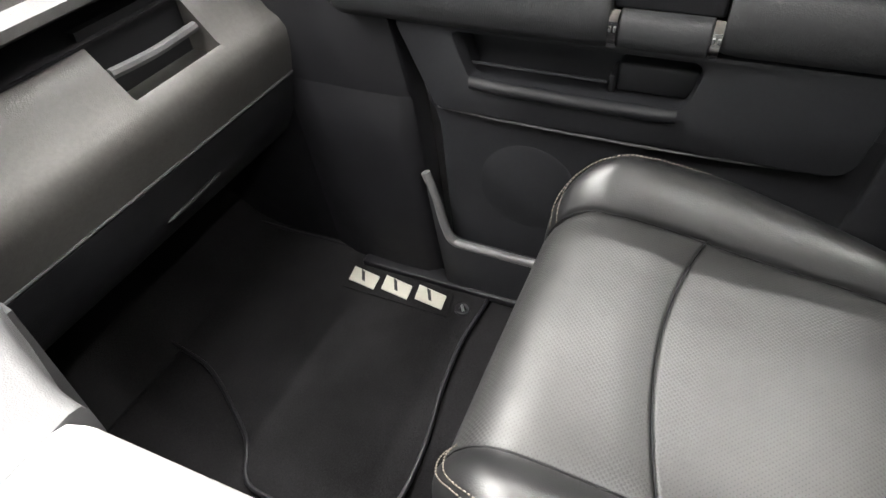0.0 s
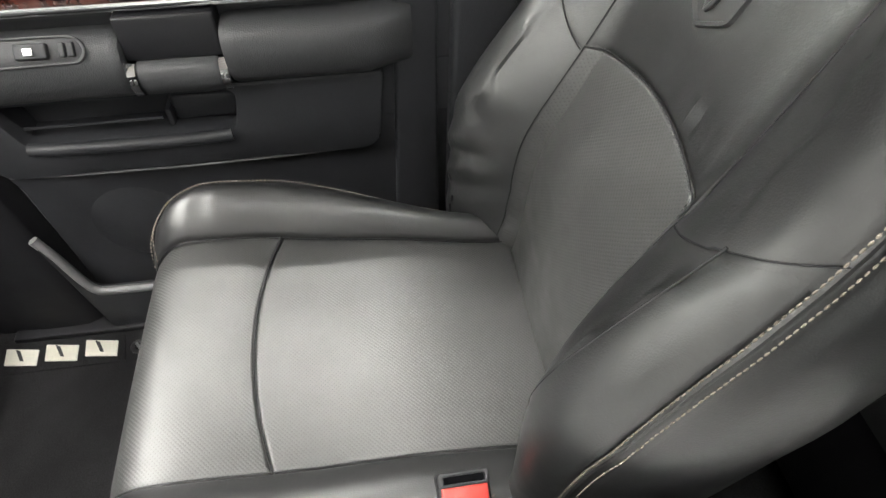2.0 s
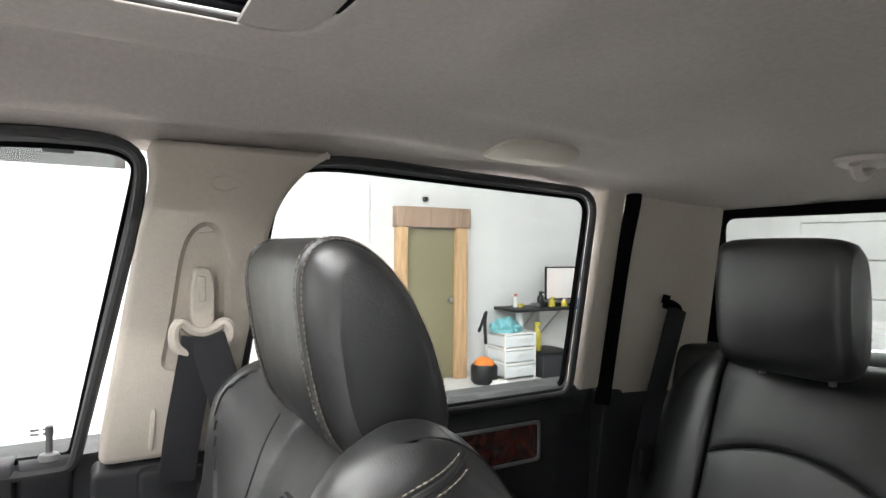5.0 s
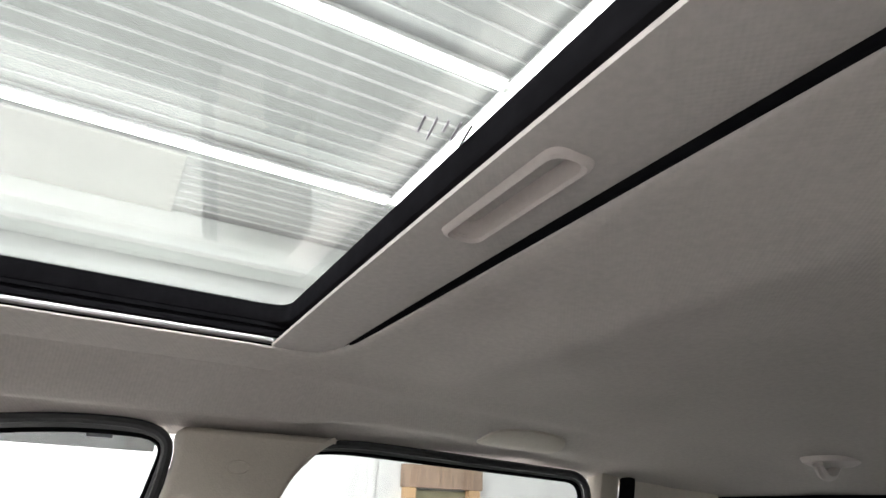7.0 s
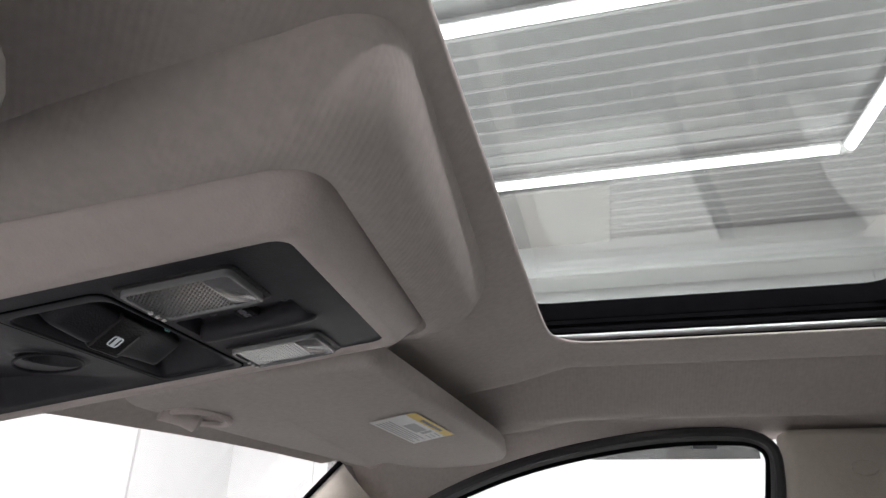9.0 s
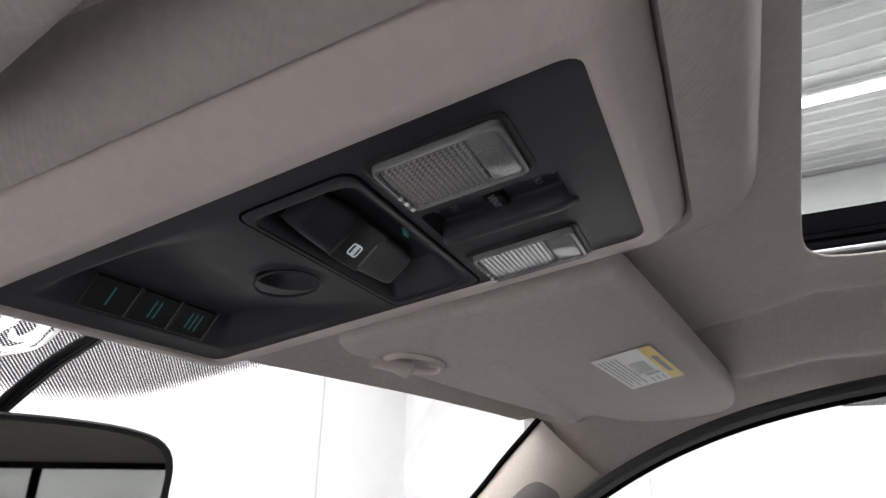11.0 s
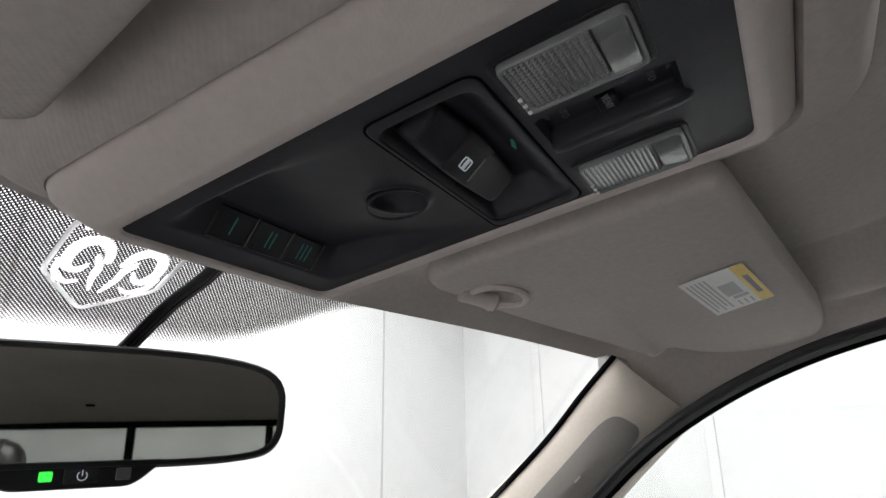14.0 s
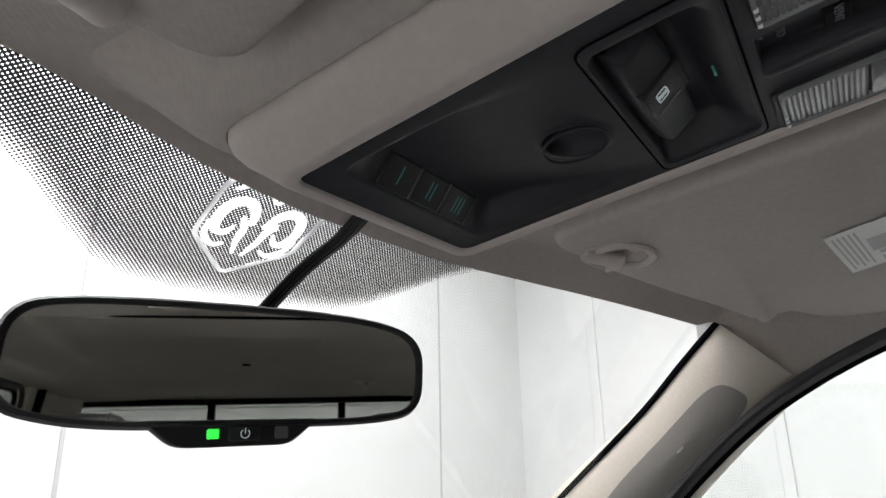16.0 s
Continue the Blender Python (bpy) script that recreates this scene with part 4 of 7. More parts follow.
def a_pillar(side):
    """Grid between the windscreen's edge and the door opening, with a bulge."""
    w = spline([(0.755, 0.650, 1.226), (0.765, 0.715, 1.168), (0.78, 0.80, 1.088), (0.80, 0.93, 0.982), (0.82, 1.10, 0.84)], 40)
    d = spline([(0.792, 0.550, 1.130), (0.795, 0.593, 1.091), (0.795, 0.673, 1.018), (0.805, 0.763, 0.930), (0.815, 0.873, 0.826)], 40)
    def at(i, t, lift=0.0):
        p = w[i].lerp(d[i], t)
        b = 0.032 * math.sin(math.pi * min(1, max(0, t))) ** 0.75 + lift
        return Vector((side * (p.x - b), p.y - 0.3 * b, p.z - 0.2 * b))
    P = thing("a_pillar_trim", (side * 0.78, 0.8, 0.9), "beige moulded windscreen pillar trim with a grip recess", "pillar trim", "pillar trims")
    rows = [[Vector((side * 0.83, at(i, 0).y + 0.02, at(i, 0).z + 0.015))] + [at(i, j / 14) for j in range(15)] + [Vector((side * 0.85, at(i, 1).y, at(i, 1).z))] for i in range(40)]
    part("trim", sheet(rows), BEIGE, P)
    def grip(e):
        out = []
        for q in range(40):
            an = 2 * math.pi * q / 40
            f = 21.0 + 11.5 * e * math.copysign(abs(math.cos(an)) ** 0.45, math.cos(an))
            i = min(38, max(0, int(f)))
            t = 0.53 + 0.23 * e * math.copysign(abs(math.sin(an)) ** 0.6, math.sin(an))
            a, b = at(i, t), at(i + 1, t)
            out.append(a.lerp(b, f - i) - Vector((side * 0.0015 * (1 - e * 1.8 + 1), 0, 0)))
        return out
    part("grip_pad", fix(sheet([grip(1.0), grip(0.93), grip(0.5), grip(0.05)], False, True)), GRIP, P, "darker soft grip pad")
    part("screen_edge", tube([v + Vector((side * 0 if side > 0 else -2 * v.x, 0.004, 0.003)) for v in w], 0.0055, 6), RUBBER, P, "black windscreen edge")
    return P


a_pillar(1)
a_pillar(-1)

# ---------------------------------------------------------------- overhead console
OC = Vector((0.006, 0.494, 1.2385))
OC_A, OC_TURN = math.atan(0.163), radians(4.5)


def oc(u, v, w=0.0):
    """Console coordinates: u across, v forwards, w down out of the panel."""
    c, s = math.cos(OC_A), math.sin(OC_A)
    u, v = u * math.cos(OC_TURN) - v * math.sin(OC_TURN), u * math.sin(OC_TURN) + v * math.cos(OC_TURN)
    return OC + Vector((u, v * c - w * s, -v * s - w * c))


def oc_bm(bm):
    for q in bm.verts:
        q.co = oc(*q.co)
    return fix(bm)


OVER = thing("overhead_console", oc(0, 0), "overhead console with black switch panel in a taupe surround", "overhead console")
L = [rrect(-0.086, 0.082, -0.158, 0.158, 0.009, 6), rrect(-0.0885, 0.0845, -0.1605, 0.1605, 0.010, 6), rrect(-0.0895, 0.0855, -0.1615, 0.1615, 0.011, 6), rrect(-0.0965, 0.0925, -0.168, 0.167, 0.013, 6), rrect(-0.0985, 0.0945, -0.170, 0.1685, 0.014, 6),
     rrect(-0.109, 0.105, -0.178, 0.176, 0.018, 6), rrect(-0.116, 0.112, -0.183, 0.181, 0.021, 6), rrect(-0.1200, 0.1160, -0.186, 0.184, 0.023, 6), rrect(-0.1218, 0.1178, -0.187, 0.185, 0.024, 6), rrect(-0.1222, 0.1182, -0.1875, 0.1855, 0.024, 6)]
W = (-0.006, 0.0016, 0.0026, 0.0026, 0.0018, -0.0060, -0.0105, -0.0150, -0.0200, -0.040)
part("surround", fix(sheet([[oc(p[0], p[1], w) for p in o] for o, w in zip(L, W)], False, True)), TAUPE, OVER, "taupe moulded surround", 60)


def shroud():
    """The padded cloth collar that carries the console down from the headliner."""
    rows = []
    o = rrect(-0.1228, 0.1188, -0.1885, 0.186, 0.025, 10)
    for k in range(15):
        t = k / 14
        row = []
        for p in o:
            back = smooth(-0.10, -0.165, p[1])
            base = oc(p[0], p[1], lerp(-0.0215, -0.0105, back))
            d = Vector((p[0] * 0.9, p[1] + 0.02)).normalized()
            wide = lerp(0.13, 0.050, smooth(0.02, -0.15, p[1]))
            q = math.sin(t * math.pi / 2)
            far = lerp(t, q, back)
            x = base.x + d.x * wide * far
            y = min(base.y + d.y * lerp(0.06, 0.046, back) * far, brow_y(x) - 0.004)
            if base.y < 0.40:
                y = max(y, 0.256)
            top = roof_z(x, y) + 0.003
            z = lerp(base.z, top, lerp(t * t * (3 - 2 * t), 1 - math.cos(t * math.pi / 2), back))
            row.append((x, y, z))
        rows.append(row)
    rows.insert(0, [oc(p[0] * 0.99, p[1] * 0.99, -0.034) for p in o])
    return sheet(rows, False, True)


part("collar", shroud(), LINER, OVER, "padded cloth collar", 70)


def oc_panel():
    def dip(u, v):
        run = 0.0175 * smooth(-0.006, 0.116, v) ** 1.2 if v < 0.1195 else 0.0175 * min(1.0, max(0.0, (0.1385 - v) / 0.019))
        scoop = smooth(0.0740, 0.0560, abs(u + 0.002)) * run
        basin = smooth(0.0680, 0.0540, abs(u - 0.004)) * smooth(0.0005, -0.0045, v) * smooth(-0.0570, -0.0350, v) * 0.0190
        d = math.hypot(u - 0.0048, v - 0.033)
        dish = 0.0125 * math.sqrt(max(0.0, 1 - (d / 0.0178) ** 2)) - 0.0010 * math.exp(-(((d - 0.0195) / 0.0018) ** 2))
        slot = smooth(0.0180, 0.0150, abs(u + 0.000)) * smooth(0.0345, 0.0325, abs(v + 0.0985)) * 0.0095 * smooth(0.012, 0.0085, u)
        return -scoop - basin - dish - slot
    us, vs = [lerp(-0.0880, 0.0840, i / 150) for i in range(151)], [lerp(-0.1600, 0.1600, j / 240) for j in range(241)]
    return fix(sheet([[oc(u, v, dip(u, v)) for v in vs] for u in us]))


panel_ob = part("switch_panel", oc_panel(), PANEL, OVER, "matt black switch panel", 60)
PL_O, PL_I = rrect(-0.0725, 0.0815, -0.0590, 0.0040, 0.009, 5), rrect(-0.0713, 0.0803, -0.0578, 0.0028, 0.008, 5)
part("seam", oc_bm(ring(PL_O, PL_I, 0.0005, -0.004, "z")), RUBBER, panel_ob)
part("switch_plate", oc_bm(ring(PL_I, rrect(-0.0650, 0.0735, -0.0560, 0.0006, 0.010, 5), 0.0010, -0.003, "z", 0.0008)), PANEL, panel_ob)


def tilt(u, a, h):
    """On the rocker, whose face leans back: a across it towards the rear, h out of it."""
    return (u, -0.0215 - 0.84 * a - 0.55 * h, -0.0030 - 0.55 * a + 0.84 * h)


def tilt_bm(bm):
    for q in bm.verts:
        q.co = oc(*tilt(*q.co))
    return fix(bm)


def rocker():
    """A saddle with two finger dishes, narrowing towards its ends."""
    us, rows = [lerp(-0.049, 0.049, i / 48) for i in range(49)], []
    for u in us:
        half = 0.0150 - 0.0025 * (abs(u) / 0.049) ** 2.2
        row = []
        for j in range(21):
            a = lerp(-1, 1, j / 20)
            rim = max(0.0, 1 - abs(a) ** 8) ** 0.5 * max(0.0, 1 - (abs(u) / 0.0492) ** 20) ** 0.5
            top = -0.0004 - 0.0024 * math.sin(math.pi * min(1.0, max(0.0, (abs(u + 0.005) - 0.009) / 0.052))) ** 1.3
            row.append(tilt(u, a * half, lerp(-0.0170, top, rim)))
        rows.append([oc(*p) for p in row])
    return fix(sheet(rows))


rk = part("rocker_switch", rocker(), PANEL, OVER, "black sunroof rocker switch", 50)
part("rocker_key", tilt_bm(box(-0.0185, 0.0080, -0.0130, 0.0132, -0.012, 0.0008, 0.0014, 3)), DARKER, rk)
part("legend_frame", tilt_bm(ring(rrect(-0.0108, -0.0022, -0.0068, 0.0006, 0.002, 3), rrect(-0.0100, -0.0030, -0.0060, -0.0002, 0.0014, 3), 0.0012, 0.0002, "z")), PALE, rk)
part("legend_bar", tilt_bm(box(-0.0078, -0.0050, -0.0064, 0.0002, 0.0002, 0.0012)), PALE, rk)
# raised line at the key's edge, its lit look put in as grey
part("legend_line", tilt_bm(box(0.0042, 0.0053, -0.0100, 0.0060, 0.0000, 0.0015, 0.0004, 2)), GREY, rk)
part("indicator", oc_bm(box(0.0035, 0.0080, -0.0450, -0.0437, -0.010, -0.0060)), TEAL, rk)
part("round_dish", oc_bm(tube([(0.0048 + 0.0186 * math.cos(q), 0.033 + 0.0186 * math.sin(q), 0.0000) for q in (2 * math.pi * i / 40 for i in range(40))], 0.0009, 6, True)), PANEL, OVER, "rim of the round dished button")


def on_wall(u, t, out=0.0):
    """On the front wall of the scoop: t from 0 at its foot to 1 at the panel's face."""
    return (u, lerp(0.1205, 0.1375, t) - 0.70 * out, lerp(-0.0170, -0.0005, t) + 0.70 * out)


for k in range(3):
    u = -0.0345 + k * 0.0310
    rows = []
    for a in (-1, -0.96, -0.9, 0.9, 0.96, 1):
        row = []
        for e in (0.04, 0.08, 0.14, 0.5, 0.86, 0.92, 0.96):
            lip = 0.0022 if abs(a) < 0.95 and 0.06 < e < 0.94 else 0.0004
            row.append(oc(*on_wall(u + a * 0.0150, e, lip - 0.0008 * math.cos(a * 1.4) * math.sin(math.pi * e))))
        rows.append(row)
    bo = part("garage_button", fix(sheet(rows)), DARKER, OVER, "black button with teal strokes")
    for j in range(k + 1):
        c = u + (j - k / 2) * 0.0040
        part("stroke", fix(sheet([[oc(*on_wall(c + q * 0.00055, e, 0.0022)) for e in (0.24, 0.40, 0.56, 0.74)] for q in (-1, 1)])), TEAL, bo)
    part("gap", oc_bm(tube([on_wall(u + 0.0155, e, 0.0012) for e in (0.05, 0.5, 0.95)], 0.0005, 5)), GREY, bo)


def map_lamp(u0, u1, v0, v1):
    r = part("lamp_bezel", oc_bm(ring(rrect(u0 - 0.003, u1 + 0.003, v0 - 0.003, v1 + 0.003, 0.006, 4), rrect(u0, u1, v0, v1, 0.005, 4), 0.0012, -0.002, "z", 0.0006)), DARKER, OVER)
    part("reflector", oc_bm(box(u0, u1, v0, v1, 0.0003, 0.0008)), SEAL, r)
    cut = lerp(v0, v1, 0.30)
    bm = bmesh.new()
    nu, nv = 14, 15
    for i in range(nu):
        for j in range(nv):
            a0, a1 = lerp(u0 + 0.002, u1 - 0.002, i / nu), lerp(u0 + 0.002, u1 - 0.002, (i + 1) / nu)
            b0, b1 = lerp(cut, v1 - 0.002, j / nv), lerp(cut, v1 - 0.002, (j + 1) / nv)
            v = [bm.verts.new(oc(*p)) for p in ((a0, b0, 0.002), (a1, b0, 0.002), (a1, b1, 0.002), (a0, b1, 0.002), ((a0 + a1) / 2, (b0 + b1) / 2, 0.0034))]
            for q in range(4):
                bm.faces.new((v[q], v[(q + 1) % 4], v[4]))
    part("prism_lens", fix(bm), ICE, r, "clear ribbed lens", 10)
    part("clear_lens", oc_bm(box(u0 + 0.003, u1 - 0.003, v0 + 0.003, cut - 0.001, 0.001, 0.0038, 0.0012, 2)), ICE_CLEAR, r, "clear lens end")
    part("lens_rim", oc_bm(ring(rrect(u0, u1, v0, v1, 0.005, 4), rrect(u0 + 0.0026, u1 - 0.0026, v0 + 0.0026, v1 - 0.0026, 0.004, 4), 0.0042, 0.0005, "z", 0.0012)), ICE_RIM, r, "clear lens rim")
    for i in range(3):
        c = u1 - 0.004 - i * 0.006
        part("moulded_stud", oc_bm(box(c - 0.0012, c + 0.0012, v1 - 0.0026, v1 - 0.0006, 0.003, 0.0048, 0.0005, 2)), WHITE, r)


def acrylic(name, color, clear):
    M = Mat(name, color, 0.12, spec=0.8)
    M.b.inputs["Transmission Weight"].default_value = clear
    return M.m


ICE, ICE_CLEAR, ICE_RIM = acrylic("ribbed_acrylic", (0.20, 0.205, 0.21), 0.45), acrylic("clear_acrylic", (0.55, 0.56, 0.57), 0.7), acrylic("acrylic_rim", (0.42, 0.43, 0.44), 0.5)
map_lamp(-0.0705, -0.0290, -0.1245, -0.0660)
map_lamp(0.0400, 0.0812, -0.1260, -0.0665)
lipo = [(0.0065, -0.006), (0.0068, 0.0024), (0.0085, 0.0042), (0.0150, 0.0036), (0.0205, 0.0005), (0.0210, -0.004)]
bar = sheet([[((u - 0.0137) * k + 0.0137, v, w * (k if w > 0 else 1)) for u, w in lipo] for v, k in ((-0.1365, 0.25), (-0.1345, 0.7), (-0.1290, 0.95), (-0.124, 1.0), (-0.072, 1.0), (-0.0660, 0.95), (-0.0635, 0.6))], False, True, close=True)
part("vent_lip", oc_bm(bar), PANEL, OVER, "raised lip beside the vent slot", 60)
part("vent_slider", oc_bm(box(-0.0060, 0.0058, -0.1040, -0.0930, -0.0095, -0.0035, 0.0015, 2)), DARKER, OVER, "black slider for the sunroof vent")
for txt, v in (("AUTO", -0.076), ("VENT", -0.0985), ("AUTO", -0.121)):
    ax = [(oc(*p) - oc(0, 0, 0)).normalized() for p in ((1, 0, 0), (0, -1, 0), (0, 0, 1))]
    m = Matrix.Translation(oc(-0.0035, v, -0.0090 if txt == "AUTO" else -0.0032)) @ Matrix((ax[0], ax[1], ax[2])).transposed().to_4x4()
    part("legend", lettering(txt, 0.0054, m), INK, OVER)

for v, d in ((-0.0685, 1), (-0.1285, -1)):
    part("legend_arrow", oc_bm(prism([(-0.0065, v), (-0.0005, v), (-0.0035, v + d * 0.0042)], -0.0092, -0.0088, "z")), INK, OVER)

# ---------------------------------------------------------------- sun visors


def visor(side):
    A, B, C, D = Vector((0.152, 0.372, 1.2655)), Vector((0.662, 0.343, 1.240)), Vector((0.735, 0.604, 1.217)), Vector((0.212, 0.672, 1.2555))
    if side < 0:
        A, D = Vector((0.182, 0.330, 1.2545)), Vector((0.154, 0.622, 1.2420))
    def at(a, b, down=0.0):
        p = (A.lerp(B, a)).lerp(D.lerp(C, a), b)
        return Vector((side * p.x, p.y, p.z - down))
    V = thing("sun_visor", at(0.5, 0.5), "folded grey-beige sun visor against the headliner" + (" with a warning label" if side > 0 else ""), "sun visor", "sun visors")
    out = rpoly([(-0.005, -0.012), (0.40, -0.022), (0.86, -0.030), (1.10, 0.03), (1.165, 0.25), (1.10, 0.52), (1.00, 0.64), (0.885, 0.69), (0.885, 0.77), (0.925, 0.83), (0.885, 0.885), (0.68, 0.905), (0.45, 0.950), (0.215, 0.972), (0.204, 0.91), (0.228, 0.86), (0.19, 0.768), (0.135, 0.756), (0.100, 0.82), (0.102, 0.89), (0.126, 0.945), (0.055, 0.975), (-0.005, 0.93), (-0.012, 0.60)],
                [0.04, 0.1, 0.1, 0.16, 0.14, 0.10, 0.05, 0.03, 0.03, 0.03, 0.03, 0.05, 0.05, 0.02, 0.02, 0.03, 0.035, 0.035, 0.03, 0.03, 0.015, 0.03, 0.04, 0.1], 4)
    if side < 0:
        out = rpoly([(0.0, 0.0), (0.95, 0.0), (1.0, 0.30), (1.0, 0.80), (0.90, 0.90), (0.155, 0.93), (0.150, 0.86), (0.115, 0.84), (0.105, 0.955), (0.0, 0.96)], [0.14, 0.10, 0.12, 0.05, 0.05, 0.02, 0.01, 0.01, 0.03, 0.07], 6)
    c = Vector((0.5, 0.48))
    rows = []
    for k, d in ((0.99, -0.012), (1.0, -0.002), (1.0, 0.0025), (0.994, 0.0060), (0.984, 0.0080), (0.965, 0.0090)):
        rows.append([at(*(c + (Vector(p) - c) * k), d) for p in out])
    bm = sheet(rows, False, True)
    bm.faces.new(bm.verts[-len(out):])
    part("flap", fix(bm), VISOR, V)
    h = thing("visor_clip", at(0.205, 1.0), "taupe moulded clip that holds the visor", "clip", "visor clips")
    o = rpoly([(0.085, 0.80), (0.14, 0.74), (0.20, 0.75), (0.245, 0.85), (0.23, 0.985), (0.12, 0.985), (0.085, 0.91)], 0.035, 4)
    cc = Vector((0.165, 0.865))
    part("base", fix(sheet([[at(*(cc + (Vector(p) - cc) * k), d) for p in o] for k, d in ((1.0, 0.004), (0.97, 0.0095), (0.90, 0.0095), (0.82, 0.004), (0.70, -0.008), (0.40, -0.014), (0.05, -0.016))], False, True)), TAUPE, h)
    p0, p1 = at(0.098, 0.925, 0.008), at(0.160, 0.862, 0.015)
    part("pin", tube([p0, p0.lerp(p1, 0.6), p1, p1.lerp(p0, -0.12)], [0.0100, 0.0085, 0.0105, 0.006], 14), TAUPE, h)
    lip = spline([at(0.128, 0.955, 0.008), at(0.105, 0.87, 0.009), at(0.112, 0.79, 0.010), at(0.150, 0.752, 0.0105), at(0.200, 0.768, 0.0105), at(0.232, 0.84, 0.010), at(0.210, 0.92, 0.009), at(0.216, 0.972, 0.008)], 40)
    part("lip", tube(lip, 0.0042, 8), TAUPE, h, "rounded rim of the clip")
    part("pivot_arm", tube(spline([at(0.865, 0.84, 0.002), at(0.93, 0.86, 0.004), at(0.98, 0.84, -0.008)], 10), 0.006, 8), TAUPE, V)
    if side > 0:
        def lab(e0, e1, f0, f1, d):
            # a along x, b along y on the visor face
            q = [(0.325, 0.085), (0.588, 0.080), (0.648, 0.328), (0.368, 0.318)]
            def pt(e, f):
                a = lerp(lerp(q[0][0], q[1][0], e), lerp(q[3][0], q[2][0], e), f)
                b = lerp(lerp(q[0][1], q[1][1], e), lerp(q[3][1], q[2][1], e), f)
                return at(a, b, d)
            return sheet([[pt(lerp(e0, e1, i / 6), lerp(f0, f1, j / 4)) for j in range(5)] for i in range(7)])
        lb = part("warning_label", lab(0, 1, 0.0, 1, 0.0100), WHITE, V, "white label with a yellow heading")
        part("heading", lab(0, 1, 0.0, 0.20, 0.0104), YELLOW, lb)
        part("heading_text", lab(0.25, 0.75, 0.06, 0.14, 0.0107), INK, lb)
        part("pictogram", lab(0.30, 0.62, 0.30, 0.56, 0.0104), PRINT, lb)
        part("pictogram", lab(0.64, 0.72, 0.26, 0.5, 0.0105), PRINT, lb)
        for i in range(5):
            part("text_line", lab(0.08, 0.92 - 0.1 * (i % 2), 0.62 + i * 0.07, 0.65 + i * 0.07, 0.0104), PRINT, lb)
        for i in range(3):
            part("text_line", lab(0.78, 0.94, 0.27 + i * 0.1, 0.30 + i * 0.1, 0.0104), PRINT, lb)


visor(1)
visor(-1)

# ---------------------------------------------------------------- rear-view mirror
MC = Vector((-0.0265, 0.782, 1.127))
MK, MN = Vector((0.951, -0.309, 0)), Vector((-0.309, -0.951, 0.012)).normalized()
MZ = MN.cross(MK).normalized() * -1
if MZ.z < 0:
    MZ = -MZ


def mir(k, z, n=0.0):
    return MC + MK * k + MZ * z + MN * n


def rear_mirror():
    R = thing("rear_view_mirror", MC, "black framed rear-view mirror with buttons and a green lamp", "mirror")
    body_o = rpoly([(-0.152, -0.030), (-0.10, -0.044), (0.10, -0.044), (0.147, -0.036), (0.150, 0.028), (0.09, 0.044), (-0.09, 0.044), (-0.150, 0.036)], [0.02, 0.05, 0.05, 0.022, 0.026, 0.08, 0.08, 0.024], 6)
    def loop(k, kz, n):
        return [mir(p[0] * k, p[1] * kz, n) for p in body_o]
    part("housing", fix(sheet([loop(0.955, 0.86, -0.001), loop(0.965, 0.89, 0.004), loop(0.985, 0.95, 0.006), loop(1.0, 1.0, 0.001), loop(1.0, 1.0, -0.008), loop(0.97, 0.93, -0.02), loop(0.8, 0.72, -0.034), loop(0.4, 0.35, -0.042), loop(0.02, 0.02, -0.044)], False, True)), DARKER, R)
    bm = sheet([loop(0.962, 0.875, 0.0012), loop(0.02, 0.02, 0.0012)], False, True)
    part("mirror_glass", fix(bm), MIRROR, R, "dimmed mirror glass")
    tab = rpoly([(-0.066, -0.038), (0.056, -0.038), (0.034, -0.056), (-0.044, -0.056)], [0.004, 0.004, 0.008, 0.008], 4)
    tb_ = fix(sheet([[mir(p[0], p[1], n) for p in tab] for n in (-0.012, 0.003)] + [[mir(lerp(p[0], -0.005, 0.04), lerp(p[1], -0.047, 0.08), 0.005) for p in tab]], False, True))
    tb_.faces.new(tb_.verts[-len(tab):])
    part("button_bar", tb_, DARKER, R)
    def key(k0, k1, z0, z1, n, m, name):
        o = rrect(k0, k1, z0, z1, 0.0012, 3)
        b = fix(sheet([[mir(p[0], p[1], 0.003) for p in o], [mir(p[0], p[1], n) for p in o], [mir(lerp(p[0], (k0 + k1) / 2, 0.1), lerp(p[1], (z0 + z1) / 2, 0.1), n + 0.0006) for p in o]], False, True))
        b.faces.new(b.verts[-len(o):])
        return part(name, b, m, R)
    key(-0.0245, -0.0165, -0.0505, -0.0440, 0.0054, GREEN, "green_lamp")
    pb = key(-0.010, 0.012, -0.0525, -0.0425, 0.0054, DARK, "power_button")
    q = [mir(0.001 + 0.003 * math.cos(radians(a)), -0.0475 + 0.003 * math.sin(radians(a)), 0.0064) for a in range(125, 416, 15)]
    part("power_symbol", merge(tube(q, 0.0004, 5), tube([mir(0.001, -0.0475, 0.0064), mir(0.001, -0.0437, 0.0064)], 0.0004, 5)), PALE, pb)
    key(0.022, 0.032, -0.0515, -0.0430, 0.0050, GREY, "light_sensor")
    top = screen(0.0, 0.235)
    part("stalk", tube([mir(0.01, 0.0, -0.04), mir(0.01, 0.01, -0.055), top + Vector((0, -0.01, -0.012)), top], [0.014, 0.012, 0.012, 0.02], 14), DARKER, R)
    part("mount", lathe([(0.022, -0.012), (0.024, 0.0)], top, "z", 18), DARKER, R)


rear_mirror()

